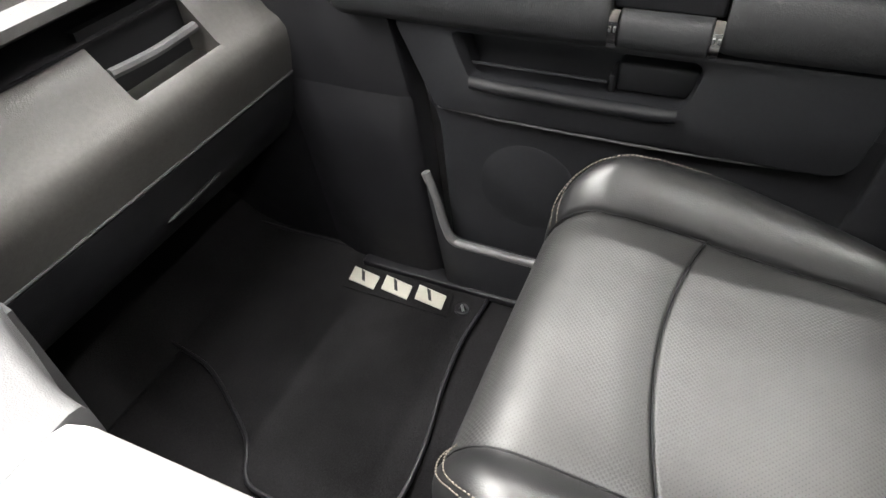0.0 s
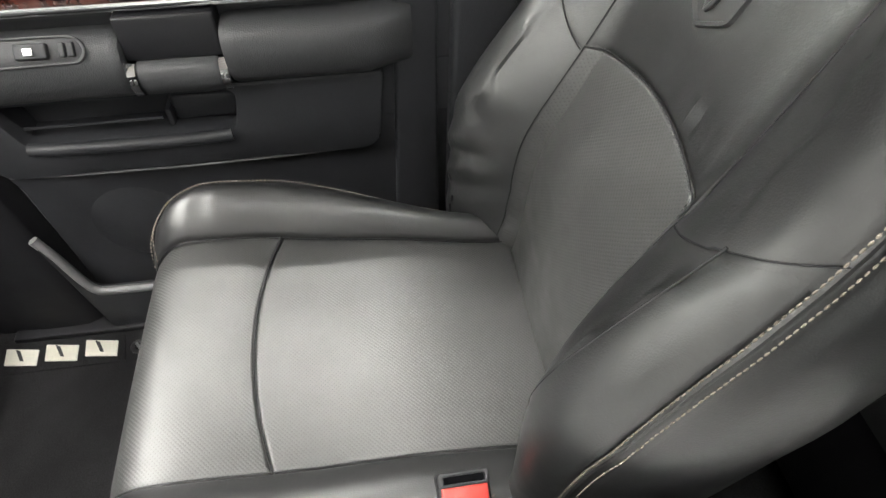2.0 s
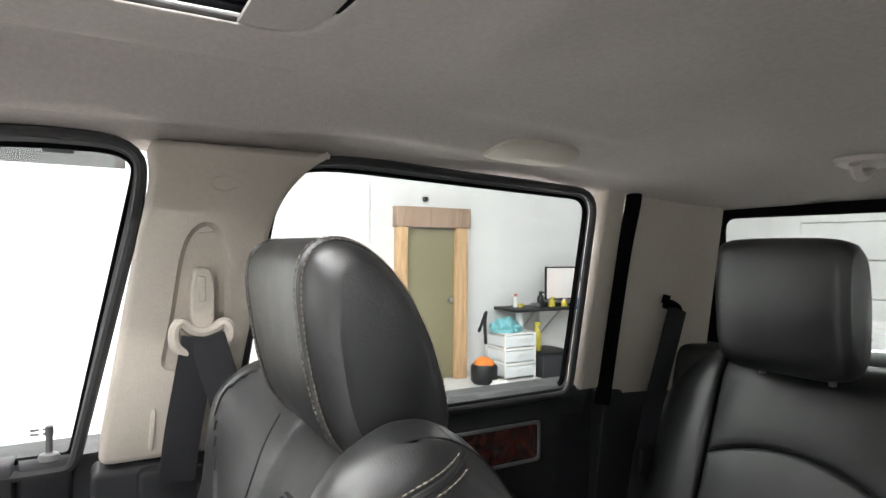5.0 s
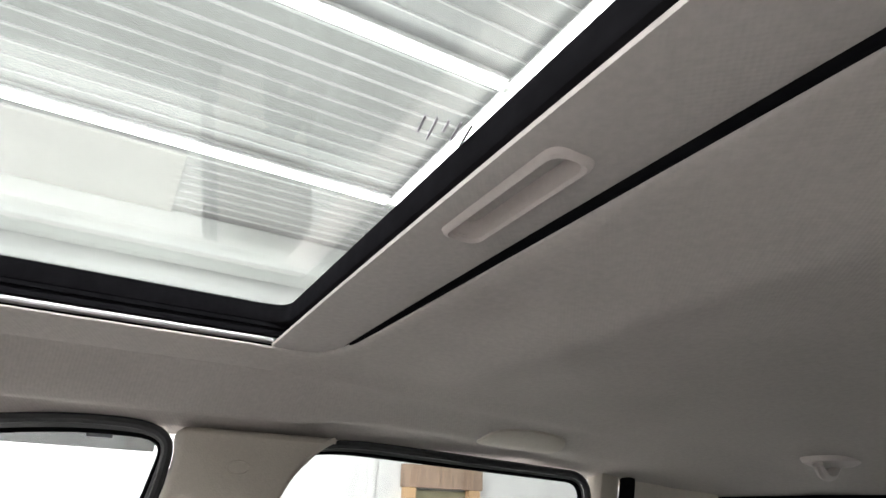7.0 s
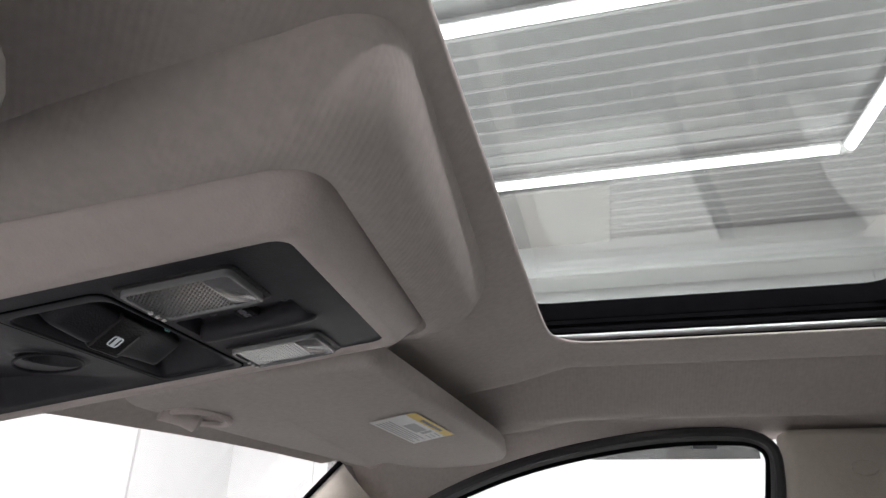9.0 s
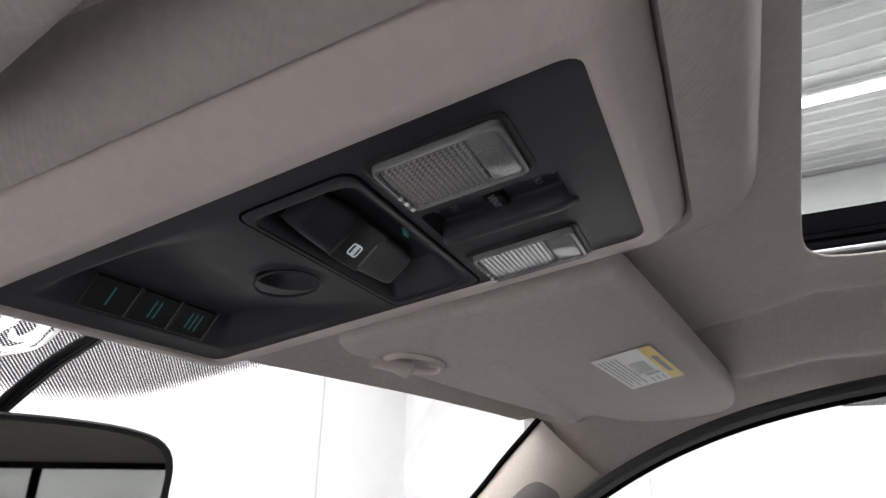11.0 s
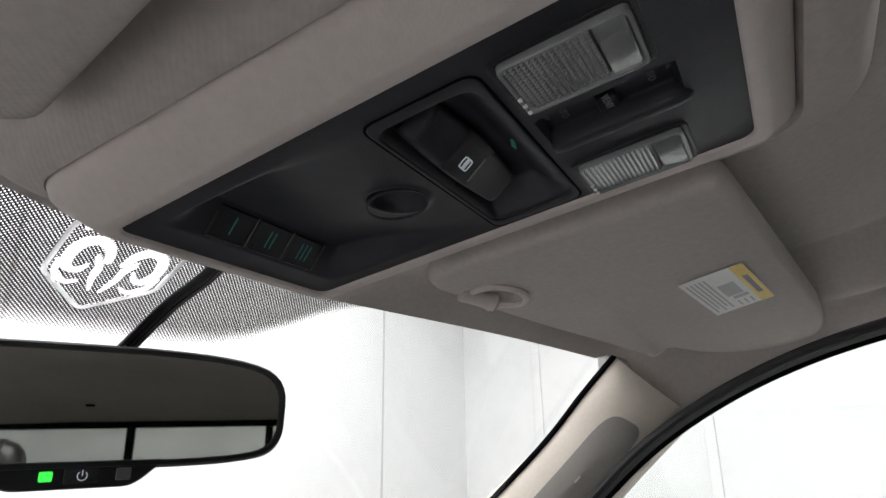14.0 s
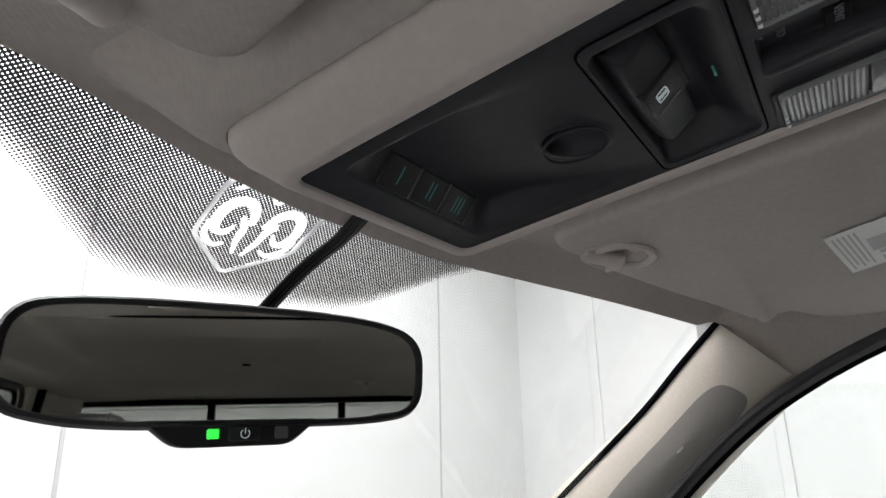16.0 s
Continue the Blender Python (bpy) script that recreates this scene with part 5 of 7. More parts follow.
# ---------------------------------------------------------------- side windows, pillars and belts
FRONT_WIN = [(0.035, 0.845), (-0.032, 1.200), (-0.040, 1.250), (0.11, 1.252), (0.295, 1.220), (0.443, 1.170), (0.576, 1.098), (0.667, 1.028), (0.78, 0.920), (0.86, 0.845)]
FRONT_R = [0.006, 0.05, 0.045, 0.1, 0.1, 0.1, 0.1, 0.1, 0.1, 0.02]
REAR_WIN = [(-0.185, 0.845), (-0.235, 1.20), (-0.262, 1.252), (-0.868, 1.228), (-0.835, 0.845)]
REAR_R = [0.02, 0.09, 0.11, 0.035, 0.02]


def grown(pts, d):
    """An outline pushed outwards by d."""
    c = Vector((sum(p[0] for p in pts) / len(pts), sum(p[1] for p in pts) / len(pts)))
    out, n = [], len(pts)
    area = sum(pts[i - 1][0] * pts[i][1] - pts[i][0] * pts[i - 1][1] for i in range(n))
    s = 1 if area > 0 else -1
    for i in range(n):
        a, b = Vector(pts[i - 1]), Vector(pts[(i + 1) % n])
        t = (b - a).normalized() if (b - a).length else Vector((1, 0))
        out.append(Vector(pts[i]) + Vector((t.y, -t.x)) * d * s)
    return out


def sided(bm, side):
    tumble(bm)
    return bm if side > 0 else mirrored(bm)


def pillar_outline(n=16):
    fr = [(0.002, 0.832), (-0.020, 0.98), (-0.044, 1.14), (-0.060, 1.222), (-0.052, 1.268)]
    bk = [(-0.315, 1.270), (-0.275, 1.246), (-0.238, 1.204), (-0.218, 1.158), (-0.204, 1.08), (-0.190, 1.0), (-0.178, 0.93), (-0.160, 0.832)]
    return fr + bk


def b_pillar(side):
    P = thing("b_pillar_trim", (side * 0.75, -0.09, 0.84), "beige moulded centre pillar trim with a belt slide", "pillar trim", "pillar trims")
    def s(bm):
        return sided(bm, side)
    arch = [(-0.070, 0.955), (-0.084, 1.03), (-0.092, 1.10), (-0.100, 1.138), (-0.118, 1.160), (-0.138, 1.161), (-0.154, 1.142), (-0.161, 1.10), (-0.163, 1.02), (-0.160, 0.955)]
    part("trim", s(sunk_plate(rpoly(pillar_outline(), 0.02, 4), rpoly(arch, 0.02, 3), 0.752, 0.011, 0.80)), BEIGE, P, "", 50)
    part("embossed_oval", s(tube([(0.7515, -0.150 + 0.017 * math.cos(a), 1.214 + 0.010 * math.sin(a)) for a in (radians(q) for q in range(200, 521, 20))], 0.0012, 6)), BEIGE, P)
    fold = [(0.7522, -0.062, 0.846), (0.749, -0.064, 0.87), (0.7522, -0.066, 0.905)]
    part("crease", s(tube(spline(fold, 10), [0.001] + [0.004] * 8 + [0.001], 6)), BEIGE, P)
    lo = thing("b_pillar_lower", (side * 0.76, -0.09, 0.0), "dark lower centre pillar trim beside the seat", "pillar trim", "pillar trims")
    part("trim", s(prism(rpoly([(0.020, 0.0), (0.008, 0.828), (-0.165, 0.828), (-0.175, 0.0)], 0.012, 3), 0.745, 0.80, "x", 0.01, 3)), DARK, lo)
    part("belt_cover", s(prism(rpoly([(-0.052, 0.70), (-0.045, 0.826), (-0.150, 0.826), (-0.150, 0.62), (-0.075, 0.64)], 0.012, 4), 0.728, 0.75, "x", 0.008, 3)), DARK, lo, "raised belt outlet cover")


def seat_belt(side, dx, dy, z, tall=1.0, guide=BEIGE):
    """Upper guide with two strands of webbing."""
    B = thing("seat_belt", (side * (dx - 0.02), dy, 0.83), "black seat belt webbing hanging from its guide", "seat belt", "seat belts")
    def s(bm):
        return bm if side > 0 else mirrored(bm)
    g = part("guide", s(prism(rpoly([(dy - 0.015, z), (dy + 0.013, z), (dy + 0.016, z + 0.05), (dy + 0.010, z + 0.082), (dy - 0.011, z + 0.082), (dy - 0.017, z + 0.05)], 0.012, 5), dx - 0.026, dx + 0.014, "x", 0.012, 4)), guide, B, "beige height adjuster")
    part("button", s(prism(rrect(dy - 0.004, dy + 0.006, z + 0.035, z + 0.07, 0.004, 3), dx - 0.029, dx - 0.02, "x", 0.002)), guide, g)
    hoop = spline([(dx - 0.03, dy + 0.0198, z - 0.034), (dx - 0.032, dy + 0.0334, z - 0.022), (dx - 0.032, dy + 0.0357, z - 0.002), (dx - 0.03, dy + 0.0274, z + 0.008), (dx - 0.028, dy + 0.0152, z - 0.002), (dx - 0.028, dy, z - 0.006), (dx - 0.028, dy - 0.0152, z - 0.002), (dx - 0.03, dy - 0.0274, z + 0.006), (dx - 0.032, dy - 0.0357, z - 0.004), (dx - 0.032, dy - 0.0327, z - 0.02), (dx - 0.03, dy - 0.0213, z - 0.028)], 44)
    part("loop", s(tube(hoop, 0.0075, 8)), guide, B, "beige plastic belt loop")
    part("strand", s(ribbon(spline([(dx - 0.034, dy + 0.004, z - 0.012), (dx - 0.036, dy + 0.012, z - 0.06), (dx - 0.03, dy + 0.024, z - 0.14), (dx - 0.022, dy + 0.030, z - 0.205)], 24), 0.046, 0.0022, (0, 1, 0))), WEBBING, B)
    part("strand", s(ribbon(spline([(dx - 0.038, dy - 0.004, z - 0.012), (dx - 0.044, dy - 0.018, z - 0.06), (dx - 0.052, dy - 0.05, z - 0.18), (dx - 0.062, dy - 0.085, z - 0.42), (dx - 0.07, dy - 0.11, z - 0.66)], 30), 0.046, 0.0022, (0.25, 1, 0))), WEBBING, B)


for sd in (1, -1):
    b_pillar(sd)
    seat_belt(sd, 0.737, -0.122, 1.016)
belt_tongue = thing("belt_tongue", (0.70, -0.135, 0.80), "steel belt tongue in a black grip resting on the belt", "belt tongue")
part("grip", box(0.690, 0.704, -0.165, -0.115, 0.785, 0.81, 0.004), DARKER, belt_tongue)
part("plate", box(0.688, 0.691, -0.160, -0.122, 0.805, 0.832, 0.001), STEEL, belt_tongue)


def window_set(side, win, rad, name, label, mat=CLEAR):
    Wn = tagged(thing(name, (side * 0.8, win[0][0], win[0][1]), label, "window"), kind="structure")
    def s(bm):
        return sided(bm, side)
    o = rpoly(win, rad, 6)
    mid = rpoly(grown(win, 0.006), [r * 1.1 + 0.003 for r in rad], 6)
    part("window_frame", s(ring(mid, o, 0.794, 0.806, "x", 0.003)), RUBBER, Wn, "black window frame")
    part("frame_trim", s(ring(rpoly(grown(win, 0.014), [r * 1.2 + 0.006 for r in rad], 6), mid, 0.792, 0.806, "x", 0.002)), GREY, Wn, "grey door frame trim")
    part("seal", s(tube([(0.783, p[0], p[1]) for p in rpoly(grown(win, 0.018), [r * 1.3 + 0.008 for r in rad], 6)], 0.0075, 8, True)), SEAL, Wn, "grey rubber door seal")
    pn = s(prism(rpoly(grown(win, 0.01), rad, 6), 0.8035, 0.8045))
    p = part("pane", pn, mat, Wn)
    if mat is CLEAR:
        p.visible_shadow = False
    return Wn


fw = window_set(1, FRONT_WIN, FRONT_R, "window_2", "clear passenger door window in a black frame")
for i in range(4):
    part("glass_print", tumble(box(0.8065, 0.8072, 0.052 + (i % 2) * 0.016, 0.064 + (i % 2) * 0.014, 0.872 + (i // 2) * 0.006, 0.875 + (i // 2) * 0.006, 0)), INK, fw)
part("tint_strip", tumble(box(0.804, 0.8065, -0.03, 0.22, 1.231, 1.256)), glass("grey_film", (0.35, 0.35, 0.35)), fw, "grey tint strip along the top")
part("strip_print", tumble(box(0.8025, 0.8035, 0.03, 0.065, 1.246, 1.252)), INK, fw)
window_set(1, REAR_WIN, REAR_R, "window_3", "lightly tinted rear passenger door window in a black frame", PRIVACY)
window_set(-1, REAR_WIN, REAR_R, "window_4", "lightly tinted rear door window on the driver's side", PRIVACY)


def c_pillar(side):
    P = thing("c_pillar_trim", (side * 0.74, -1.05, 0.84), "beige moulded rear pillar trim with a belt slot", "pillar trim", "pillar trims")
    def s(bm):
        return sided(bm, side)
    part("door_edge", s(prism(rpoly([(-0.862, 0.835), (-0.905, 1.255), (-0.955, 1.255), (-0.915, 0.835)], 0.008, 3), 0.772, 0.815, "x", 0.006)), BEIGE, P, "beige door edge trim")
    part("seal", s(tube(spline([(0.772, -0.928, 0.80), (0.772, -0.955, 1.10), (0.772, -0.976, 1.24), (0.772, -0.955, 1.268)], 24), 0.017, 10)), RUBBER, P, "black door seal")
    rows = []
    for i in range(13):
        z = lerp(0.82, 1.262, i / 12)
        y0, y1 = lerp(-0.925, -0.985, i / 12), lerp(-1.145, -1.17, i / 12)
        row = []
        for j in range(13):
            t = j / 12
            x = lerp(0.775, 0.735, t) - 0.04 * smooth(0.55, 1.0, t) - 0.006 * math.sin(math.pi * t)
            row.append((x, lerp(y0, y1, t), z))
        row.append((0.73, y1 - 0.04, z))
        rows.append(row)
    part("trim", s(sheet(rows)), BEIGE, P)
    part("belt_slot", s(merge(tube(spline([(0.742, -1.062, 1.012), (0.738, -1.085, 1.006), (0.735, -1.108, 0.992)], 10), 0.011, 8), tube([(0.742, -1.062, 1.012), (0.740, -1.066, 1.030)], 0.008, 8))), RUBBER, P, "black belt slot")
    part("embossed_tab", s(tube([(0.742, -1.05 + 0.012 * math.cos(a), 1.19 + 0.006 * math.sin(a)) for a in (radians(q) for q in range(180, 361, 20))], 0.0012, 6)), BEIGE, P)
    part("lower_trim", s(prism(rpoly([(-0.90, 0.0), (-0.925, 0.83), (-1.25, 0.83), (-1.25, 0.0)], 0.01, 3), 0.762, 0.815, "x", 0.008)), DARK, P, "dark lower trim")
    rb = thing("rear_seat_belt", (side * 0.7, -1.08, 0.6), "black rear seat belt running down beside the seat", "seat belt", "seat belts")
    part("webbing", s(ribbon(spline([(0.728, -1.088, 1.0), (0.72, -1.06, 0.93), (0.71, -1.015, 0.80), (0.70, -0.98, 0.66), (0.69, -0.95, 0.48)], 24), 0.046, 0.0022, (0.3, 1, 0.2))), WEBBING, rb)
    part("tongue", s(box(0.69, 0.70, -1.0, -0.965, 0.66, 0.72, 0.003)), DARKER, rb)


for sd in (1, -1):
    c_pillar(sd)

BW = tagged(thing("window_5", (0, -1.2, 0.9), "rear cab window in a black frame", "window"), kind="structure")
bo_, bi_ = rrect(-0.75, 0.75, 0.84, 1.25, 0.05, 6), rrect(-0.69, 0.69, 0.875, 1.198, 0.025, 6)
part("window_frame", ring(bo_, bi_, -1.185, -1.22, "y", 0.005), RUBBER, BW)
pn = part("pane", prism(rrect(-0.70, 0.70, 0.865, 1.21, 0.03, 6), -1.205, -1.206, "y"), PRIVACY, BW)
for x in (-0.24, 0.24):
    part("window_bar", box(x - 0.014, x + 0.014, -1.216, -1.19, 0.87, 1.205, 0.003), RUBBER, BW)

# small fittings on the headliner
dl = thing("rear_speaker_cover", (0.63, -0.62, roof_z(0.63, -0.62)), "flat beige oval cover on the headliner", "cover")
o = [(0.63 + 0.055 * math.copysign(abs(math.cos(a)) ** 0.8, math.cos(a)), -0.62 + 0.085 * math.copysign(abs(math.sin(a)) ** 0.8, math.sin(a))) for a in (2 * math.pi * i / 40 for i in range(40))]
part("cover", fix(sheet([[(lerp(0.63, x, k), lerp(-0.62, y, k), roof_z(lerp(0.63, x, k), lerp(-0.62, y, k)) + d) for x, y in o] for k, d in ((1.0, 0.003), (0.98, -0.004), (0.9, -0.006), (0.5, -0.006), (0.03, -0.006))], False, True)), BEIGE, dl)
hk = thing("coat_hook", (0.305, -1.0, roof_z(0.305, -1.0)), "taupe coat hook on the rear headliner", "hook")
hz = roof_z(0.305, -1.0)
part("base", lathe([(0.045, 0.006), (0.042, -0.002), (0.03, -0.008), (0.0, -0.01)], (0.305, -1.0, hz), "z", 24), TAUPE, hk)
part("hook", tube(spline([(0.305, -1.01, hz - 0.005), (0.302, -0.985, hz - 0.022), (0.300, -0.96, hz - 0.022), (0.298, -0.948, hz - 0.008)], 16), 0.008, 8), TAUPE, hk)

# ---------------------------------------------------------------- doors


def door_front():
    D = tagged(thing("front_door", (0.84, 0.42, 0.0), "dark passenger door with burl wood inlay and chrome trim", "car door"))
    part("outer_skin", box(0.90, 0.93, 0.0, 1.12, -0.02, 0.79, 0.01), PAINT, D)
    for pts in ([(-0.03, 0.547), (-0.03, 0.838), (0.92, 0.838), (0.90, 0.62), (0.785, 0.547)], [(-0.03, 0.03), (-0.03, 0.450), (0.745, 0.450), (0.715, 0.36), (0.700, 0.03)],
                [(-0.03, 0.451), (-0.03, 0.546), (0.325, 0.546), (0.335, 0.451)], [(0.665, 0.451), (0.69, 0.546), (0.784, 0.546), (0.745, 0.451)]):
        part("inner_panel", prism(pts, 0.806, 0.90, "x"), DARK, D)
    # belt roll that runs down into a hollow panel, and its rear end piece
    roll = [(0.830, 0.650), (0.7995, 0.650), (0.8000, 0.700), (0.7985, 0.730), (0.7945, 0.760), (0.7880, 0.787), (0.7810, 0.808), (0.7770, 0.822), (0.7765, 0.833), (0.7800, 0.842), (0.788, 0.847), (0.800, 0.849), (0.815, 0.846), (0.83, 0.80)]
    part("belt_roll", fix(sheet([[(x + dx, y, z) for x, z in roll] for y, dx in ((0.094, 0.004), (0.0955, 0.001), (0.098, 0.0), (0.3, 0.0), (0.5, 0.0), (0.7, 0.0), (0.92, 0.0))], False, True, close=True)), SOFT, D, "soft padded belt roll", 50)
    end = [(0.830, 0.05), (0.7965, 0.05), (0.7960, 0.40), (0.7945, 0.62), (0.7935, 0.72), (0.7890, 0.775), (0.7815, 0.806), (0.7775, 0.820), (0.7770, 0.831), (0.7805, 0.840), (0.789, 0.845), (0.815, 0.843), (0.83, 0.80)]
    part("belt_end", fix(sheet([[(x + dx, y + (0.62 - min(z, 0.62)) * 0.05 * (1 if y > 0.06 else 0), z) for x, z in end] for y, dx in ((0.030, 0.005), (0.032, 0.0015), (0.036, 0.0), (0.083, 0.0), (0.0875, 0.0015), (0.0895, 0.005))], False, True, close=True)), DARK, D, "moulded end strip of the door", 50)
    # wood inlay in a chrome frame
    fo, fi = rpoly([(0.160, 0.664), (0.160, 0.754), (0.66, 0.754), (0.64, 0.664)], 0.02, 5), rpoly([(0.184, 0.677), (0.176, 0.744), (0.645, 0.744), (0.628, 0.677)], 0.012, 5)
    fr = part("inlay_frame", ring(fo, fi, 0.775, 0.80, "x", 0.004), CHROME, D, "polished chrome frame")
    rows = []
    for i in range(21):
        y = lerp(0.170, 0.65, i / 20)
        rows.append([(0.786 - 0.007 * math.sin(math.pi * j / 8) - 0.002, y, lerp(0.670, 0.750, j / 8)) for j in range(9)])
    part("wood_inlay", sheet(rows), BURL, fr, "glossy dark burl wood")
    # armrest in three lengths
    def rest(y0, y1, prof, mat, name, ends=0.012, taper=None):
        ys = [y0, y0 + ends * 0.3, y0 + ends, lerp(y0, y1, 0.25), lerp(y0, y1, 0.5), lerp(y0, y1, 0.75), y1 - ends, y1 - ends * 0.3, y1]
        cx, cz = 0.80, sum(z for _, z in prof) / len(prof)
        rows = []
        for i, y in enumerate(ys):
            k = (0.93, 0.98, 1, 1, 1, 1, 1, 0.98, 0.93)[i]
            t = taper(y) if taper else 0.0
            rows.append([(lerp(cx, x, k) + t * (0.80 - x), y, lerp(cz, z, k) + t * 0.2 * (0.62 - z)) for x, z in prof])
        return part(name, fix(sheet(rows, False, True, close=True)), mat, D, "", 50)
    pad = [(0.815, 0.642), (0.775, 0.644), (0.756, 0.640), (0.746, 0.628), (0.744, 0.60), (0.750, 0.575), (0.766, 0.556), (0.79, 0.545), (0.815, 0.54)]
    rest(0.068, 0.322, pad, SOFT, "armrest_pad", 0.02, lambda y: 0.55 * smooth(0.16, 0.068, y) ** 2)
    mid = [(0.815, 0.598), (0.780, 0.600), (0.762, 0.597), (0.752, 0.588), (0.751, 0.568), (0.760, 0.552), (0.78, 0.543), (0.815, 0.54)]
    rest(0.334, 0.442, mid, SOFT, "pull_handle", 0.004)
    front = [(0.815, 0.634), (0.780, 0.636), (0.760, 0.628), (0.750, 0.610), (0.749, 0.585), (0.756, 0.560), (0.775, 0.543), (0.815, 0.53)]
    rest(0.454, 0.86, front, SOFT, "switch_armrest", 0.012)
    part("pull_cup", box(0.768, 0.806, 0.325, 0.452, 0.598, 0.660, 0.004), DARKER, D, "dark pull cup")
    for y in (0.328, 0.448):
        clip = [(x - 0.0025, z) for x, z in mid[2:7]]
        c = part("trim_clip", fix(sheet([[(x, yy, z) for x, z in clip] for yy in (y - 0.0055, y + 0.0055)] + [[(x + 0.006, yy, z) for x, z in clip] for yy in (y + 0.0055, y - 0.0055)], True, False)), CHROME, D, "bright chrome clip")
        for q in range(2):
            part("rib", tube([(0.7485, y + 0.003 - q * 0.006, 0.576), (0.7485, y + 0.003 - q * 0.006, 0.582)], 0.0018, 6), ALU, c)
    sb = part("switch_bezel", moved(prism(rpoly([(0.500, -0.017), (0.66, -0.019), (0.66, 0.017), (0.505, 0.015), (0.492, 0.0)], 0.01, 5), -0.004, 0.01, "x", 0.003), Matrix.Translation((0.762, 0, 0.627)) @ Matrix.Rotation(radians(38), 4, "Y")), DARKER, D, "black window switch bezel")
    part("bezel_ring", moved(ring(rpoly([(0.497, -0.019), (0.66, -0.021), (0.66, 0.019), (0.502, 0.017), (0.488, 0.0)], 0.011, 5), rpoly([(0.500, -0.016), (0.656, -0.018), (0.656, 0.016), (0.505, 0.014), (0.492, 0.0)], 0.01, 5), -0.006, 0.002, "x", 0.001), Matrix.Translation((0.762, 0, 0.627)) @ Matrix.Rotation(radians(38), 4, "Y")), SEAL, sb)
    part("window_switch", moved(box(-0.010, 0.0, 0.535, 0.575, -0.010, 0.010, 0.003), Matrix.Translation((0.760, 0, 0.627)) @ Matrix.Rotation(radians(38), 4, "Y")), DARK, sb)
    part("switch_tip", moved(box(-0.013, -0.008, 0.550, 0.562, -0.006, 0.004, 0.001), Matrix.Translation((0.760, 0, 0.627)) @ Matrix.Rotation(radians(38), 4, "Y")), CHROME, sb)
    for y in (0.507, 0.518):
        part("lock_key", moved(box(-0.008, 0.0, y - 0.004, y + 0.004, -0.009, 0.009, 0.002), Matrix.Translation((0.760, 0, 0.627)) @ Matrix.Rotation(radians(38), 4, "Y")), DARK, sb)
    # lower bulge with the open tray
    bo_, bi_ = rpoly([(0.128, 0.402), (0.112, 0.545), (0.775, 0.545), (0.712, 0.402)], [0.035, 0.01, 0.02, 0.02], 6), rpoly([(0.345, 0.462), (0.330, 0.532), (0.680, 0.532), (0.652, 0.462)], [0.02, 0.02, 0.012, 0.012], 6)
    part("lower_bulge", ring(bo_, bi_, 0.783, 0.81, "x", 0.005), DARK, D)
    tray = part("tray", box(0.864, 0.87, 0.31, 0.70, 0.44, 0.56), DARK, D, "ribbed black tray")
    part("tray_floor", box(0.79, 0.866, 0.32, 0.70, 0.445, 0.4505), DARK, tray)
    part("tray_divider", box(0.822, 0.866, 0.445, 0.453, 0.451, 0.482, 0.002), DARK, tray)
    part("tray_step", box(0.836, 0.866, 0.335, 0.445, 0.451, 0.496, 0.006), DARK, tray)
    part("tray_rail", tube([(0.815, 0.455, 0.474), (0.815, 0.66, 0.474)], 0.0025, 6), DARK, tray)
    for q in range(9):
        part("tray_rib", tube([(0.8638, 0.33, 0.498 + q * 0.0042), (0.8638, 0.68, 0.498 + q * 0.0042)], 0.0013, 5), DARK, tray)
    part("tray_lip", tube(spline([(0.782, 0.352, 0.457), (0.780, 0.40, 0.4555), (0.779, 0.5, 0.456), (0.780, 0.60, 0.457), (0.782, 0.65, 0.459)], 20), 0.0100, 10), DARK, D)
    crease = spline([(0.793, 0.712, 0.400), (0.790, 0.60, 0.397), (0.789, 0.40, 0.396), (0.790, 0.22, 0.400), (0.791, 0.165, 0.406), (0.793, 0.135, 0.425), (0.796, 0.124, 0.45)], 40)
    # Lighter grey paints the highlight that runs along the crease.
    part("crease", tube(crease, 0.0022, 6), GREY, D, "thin crease line with its highlight put in as grey")
    # speaker and map pocket
    part("speaker_grille", lathe([(0.085, 0.004), (0.085, -0.006), (0.075, -0.009), (0.0, -0.012)], (0.812, 0.56, 0.262), "x", 32), DARK, D)
    part("pocket_wall", prism(rpoly([(0.735, 0.258), (0.695, 0.125), (0.10, 0.118), (0.10, 0.012), (0.705, 0.012)], [0.004, 0.03, 0.02, 0.01, 0.01], 5), 0.768, 0.786, "x", 0.005), DARK, D)
    part("pocket_lip", tube(spline([(0.778, 0.738, 0.272), (0.776, 0.722, 0.225), (0.773, 0.703, 0.155), (0.772, 0.690, 0.130), (0.771, 0.66, 0.124), (0.771, 0.5, 0.122), (0.771, 0.30, 0.120), (0.772, 0.12, 0.120)], 50), 0.0085, 10), GREY, D, "grey pocket lip")
    pin = part("lock_pin", lathe([(0.014, -0.004), (0.011, 0.003), (0.0045, 0.005), (0.004, 0.026), (0.0052, 0.028), (0.0045, 0.040), (0.0, 0.042)], (0.793, 0.056, 0.846), "z", 16), GREY, D, "grey door lock pin")
    return D


door_front()


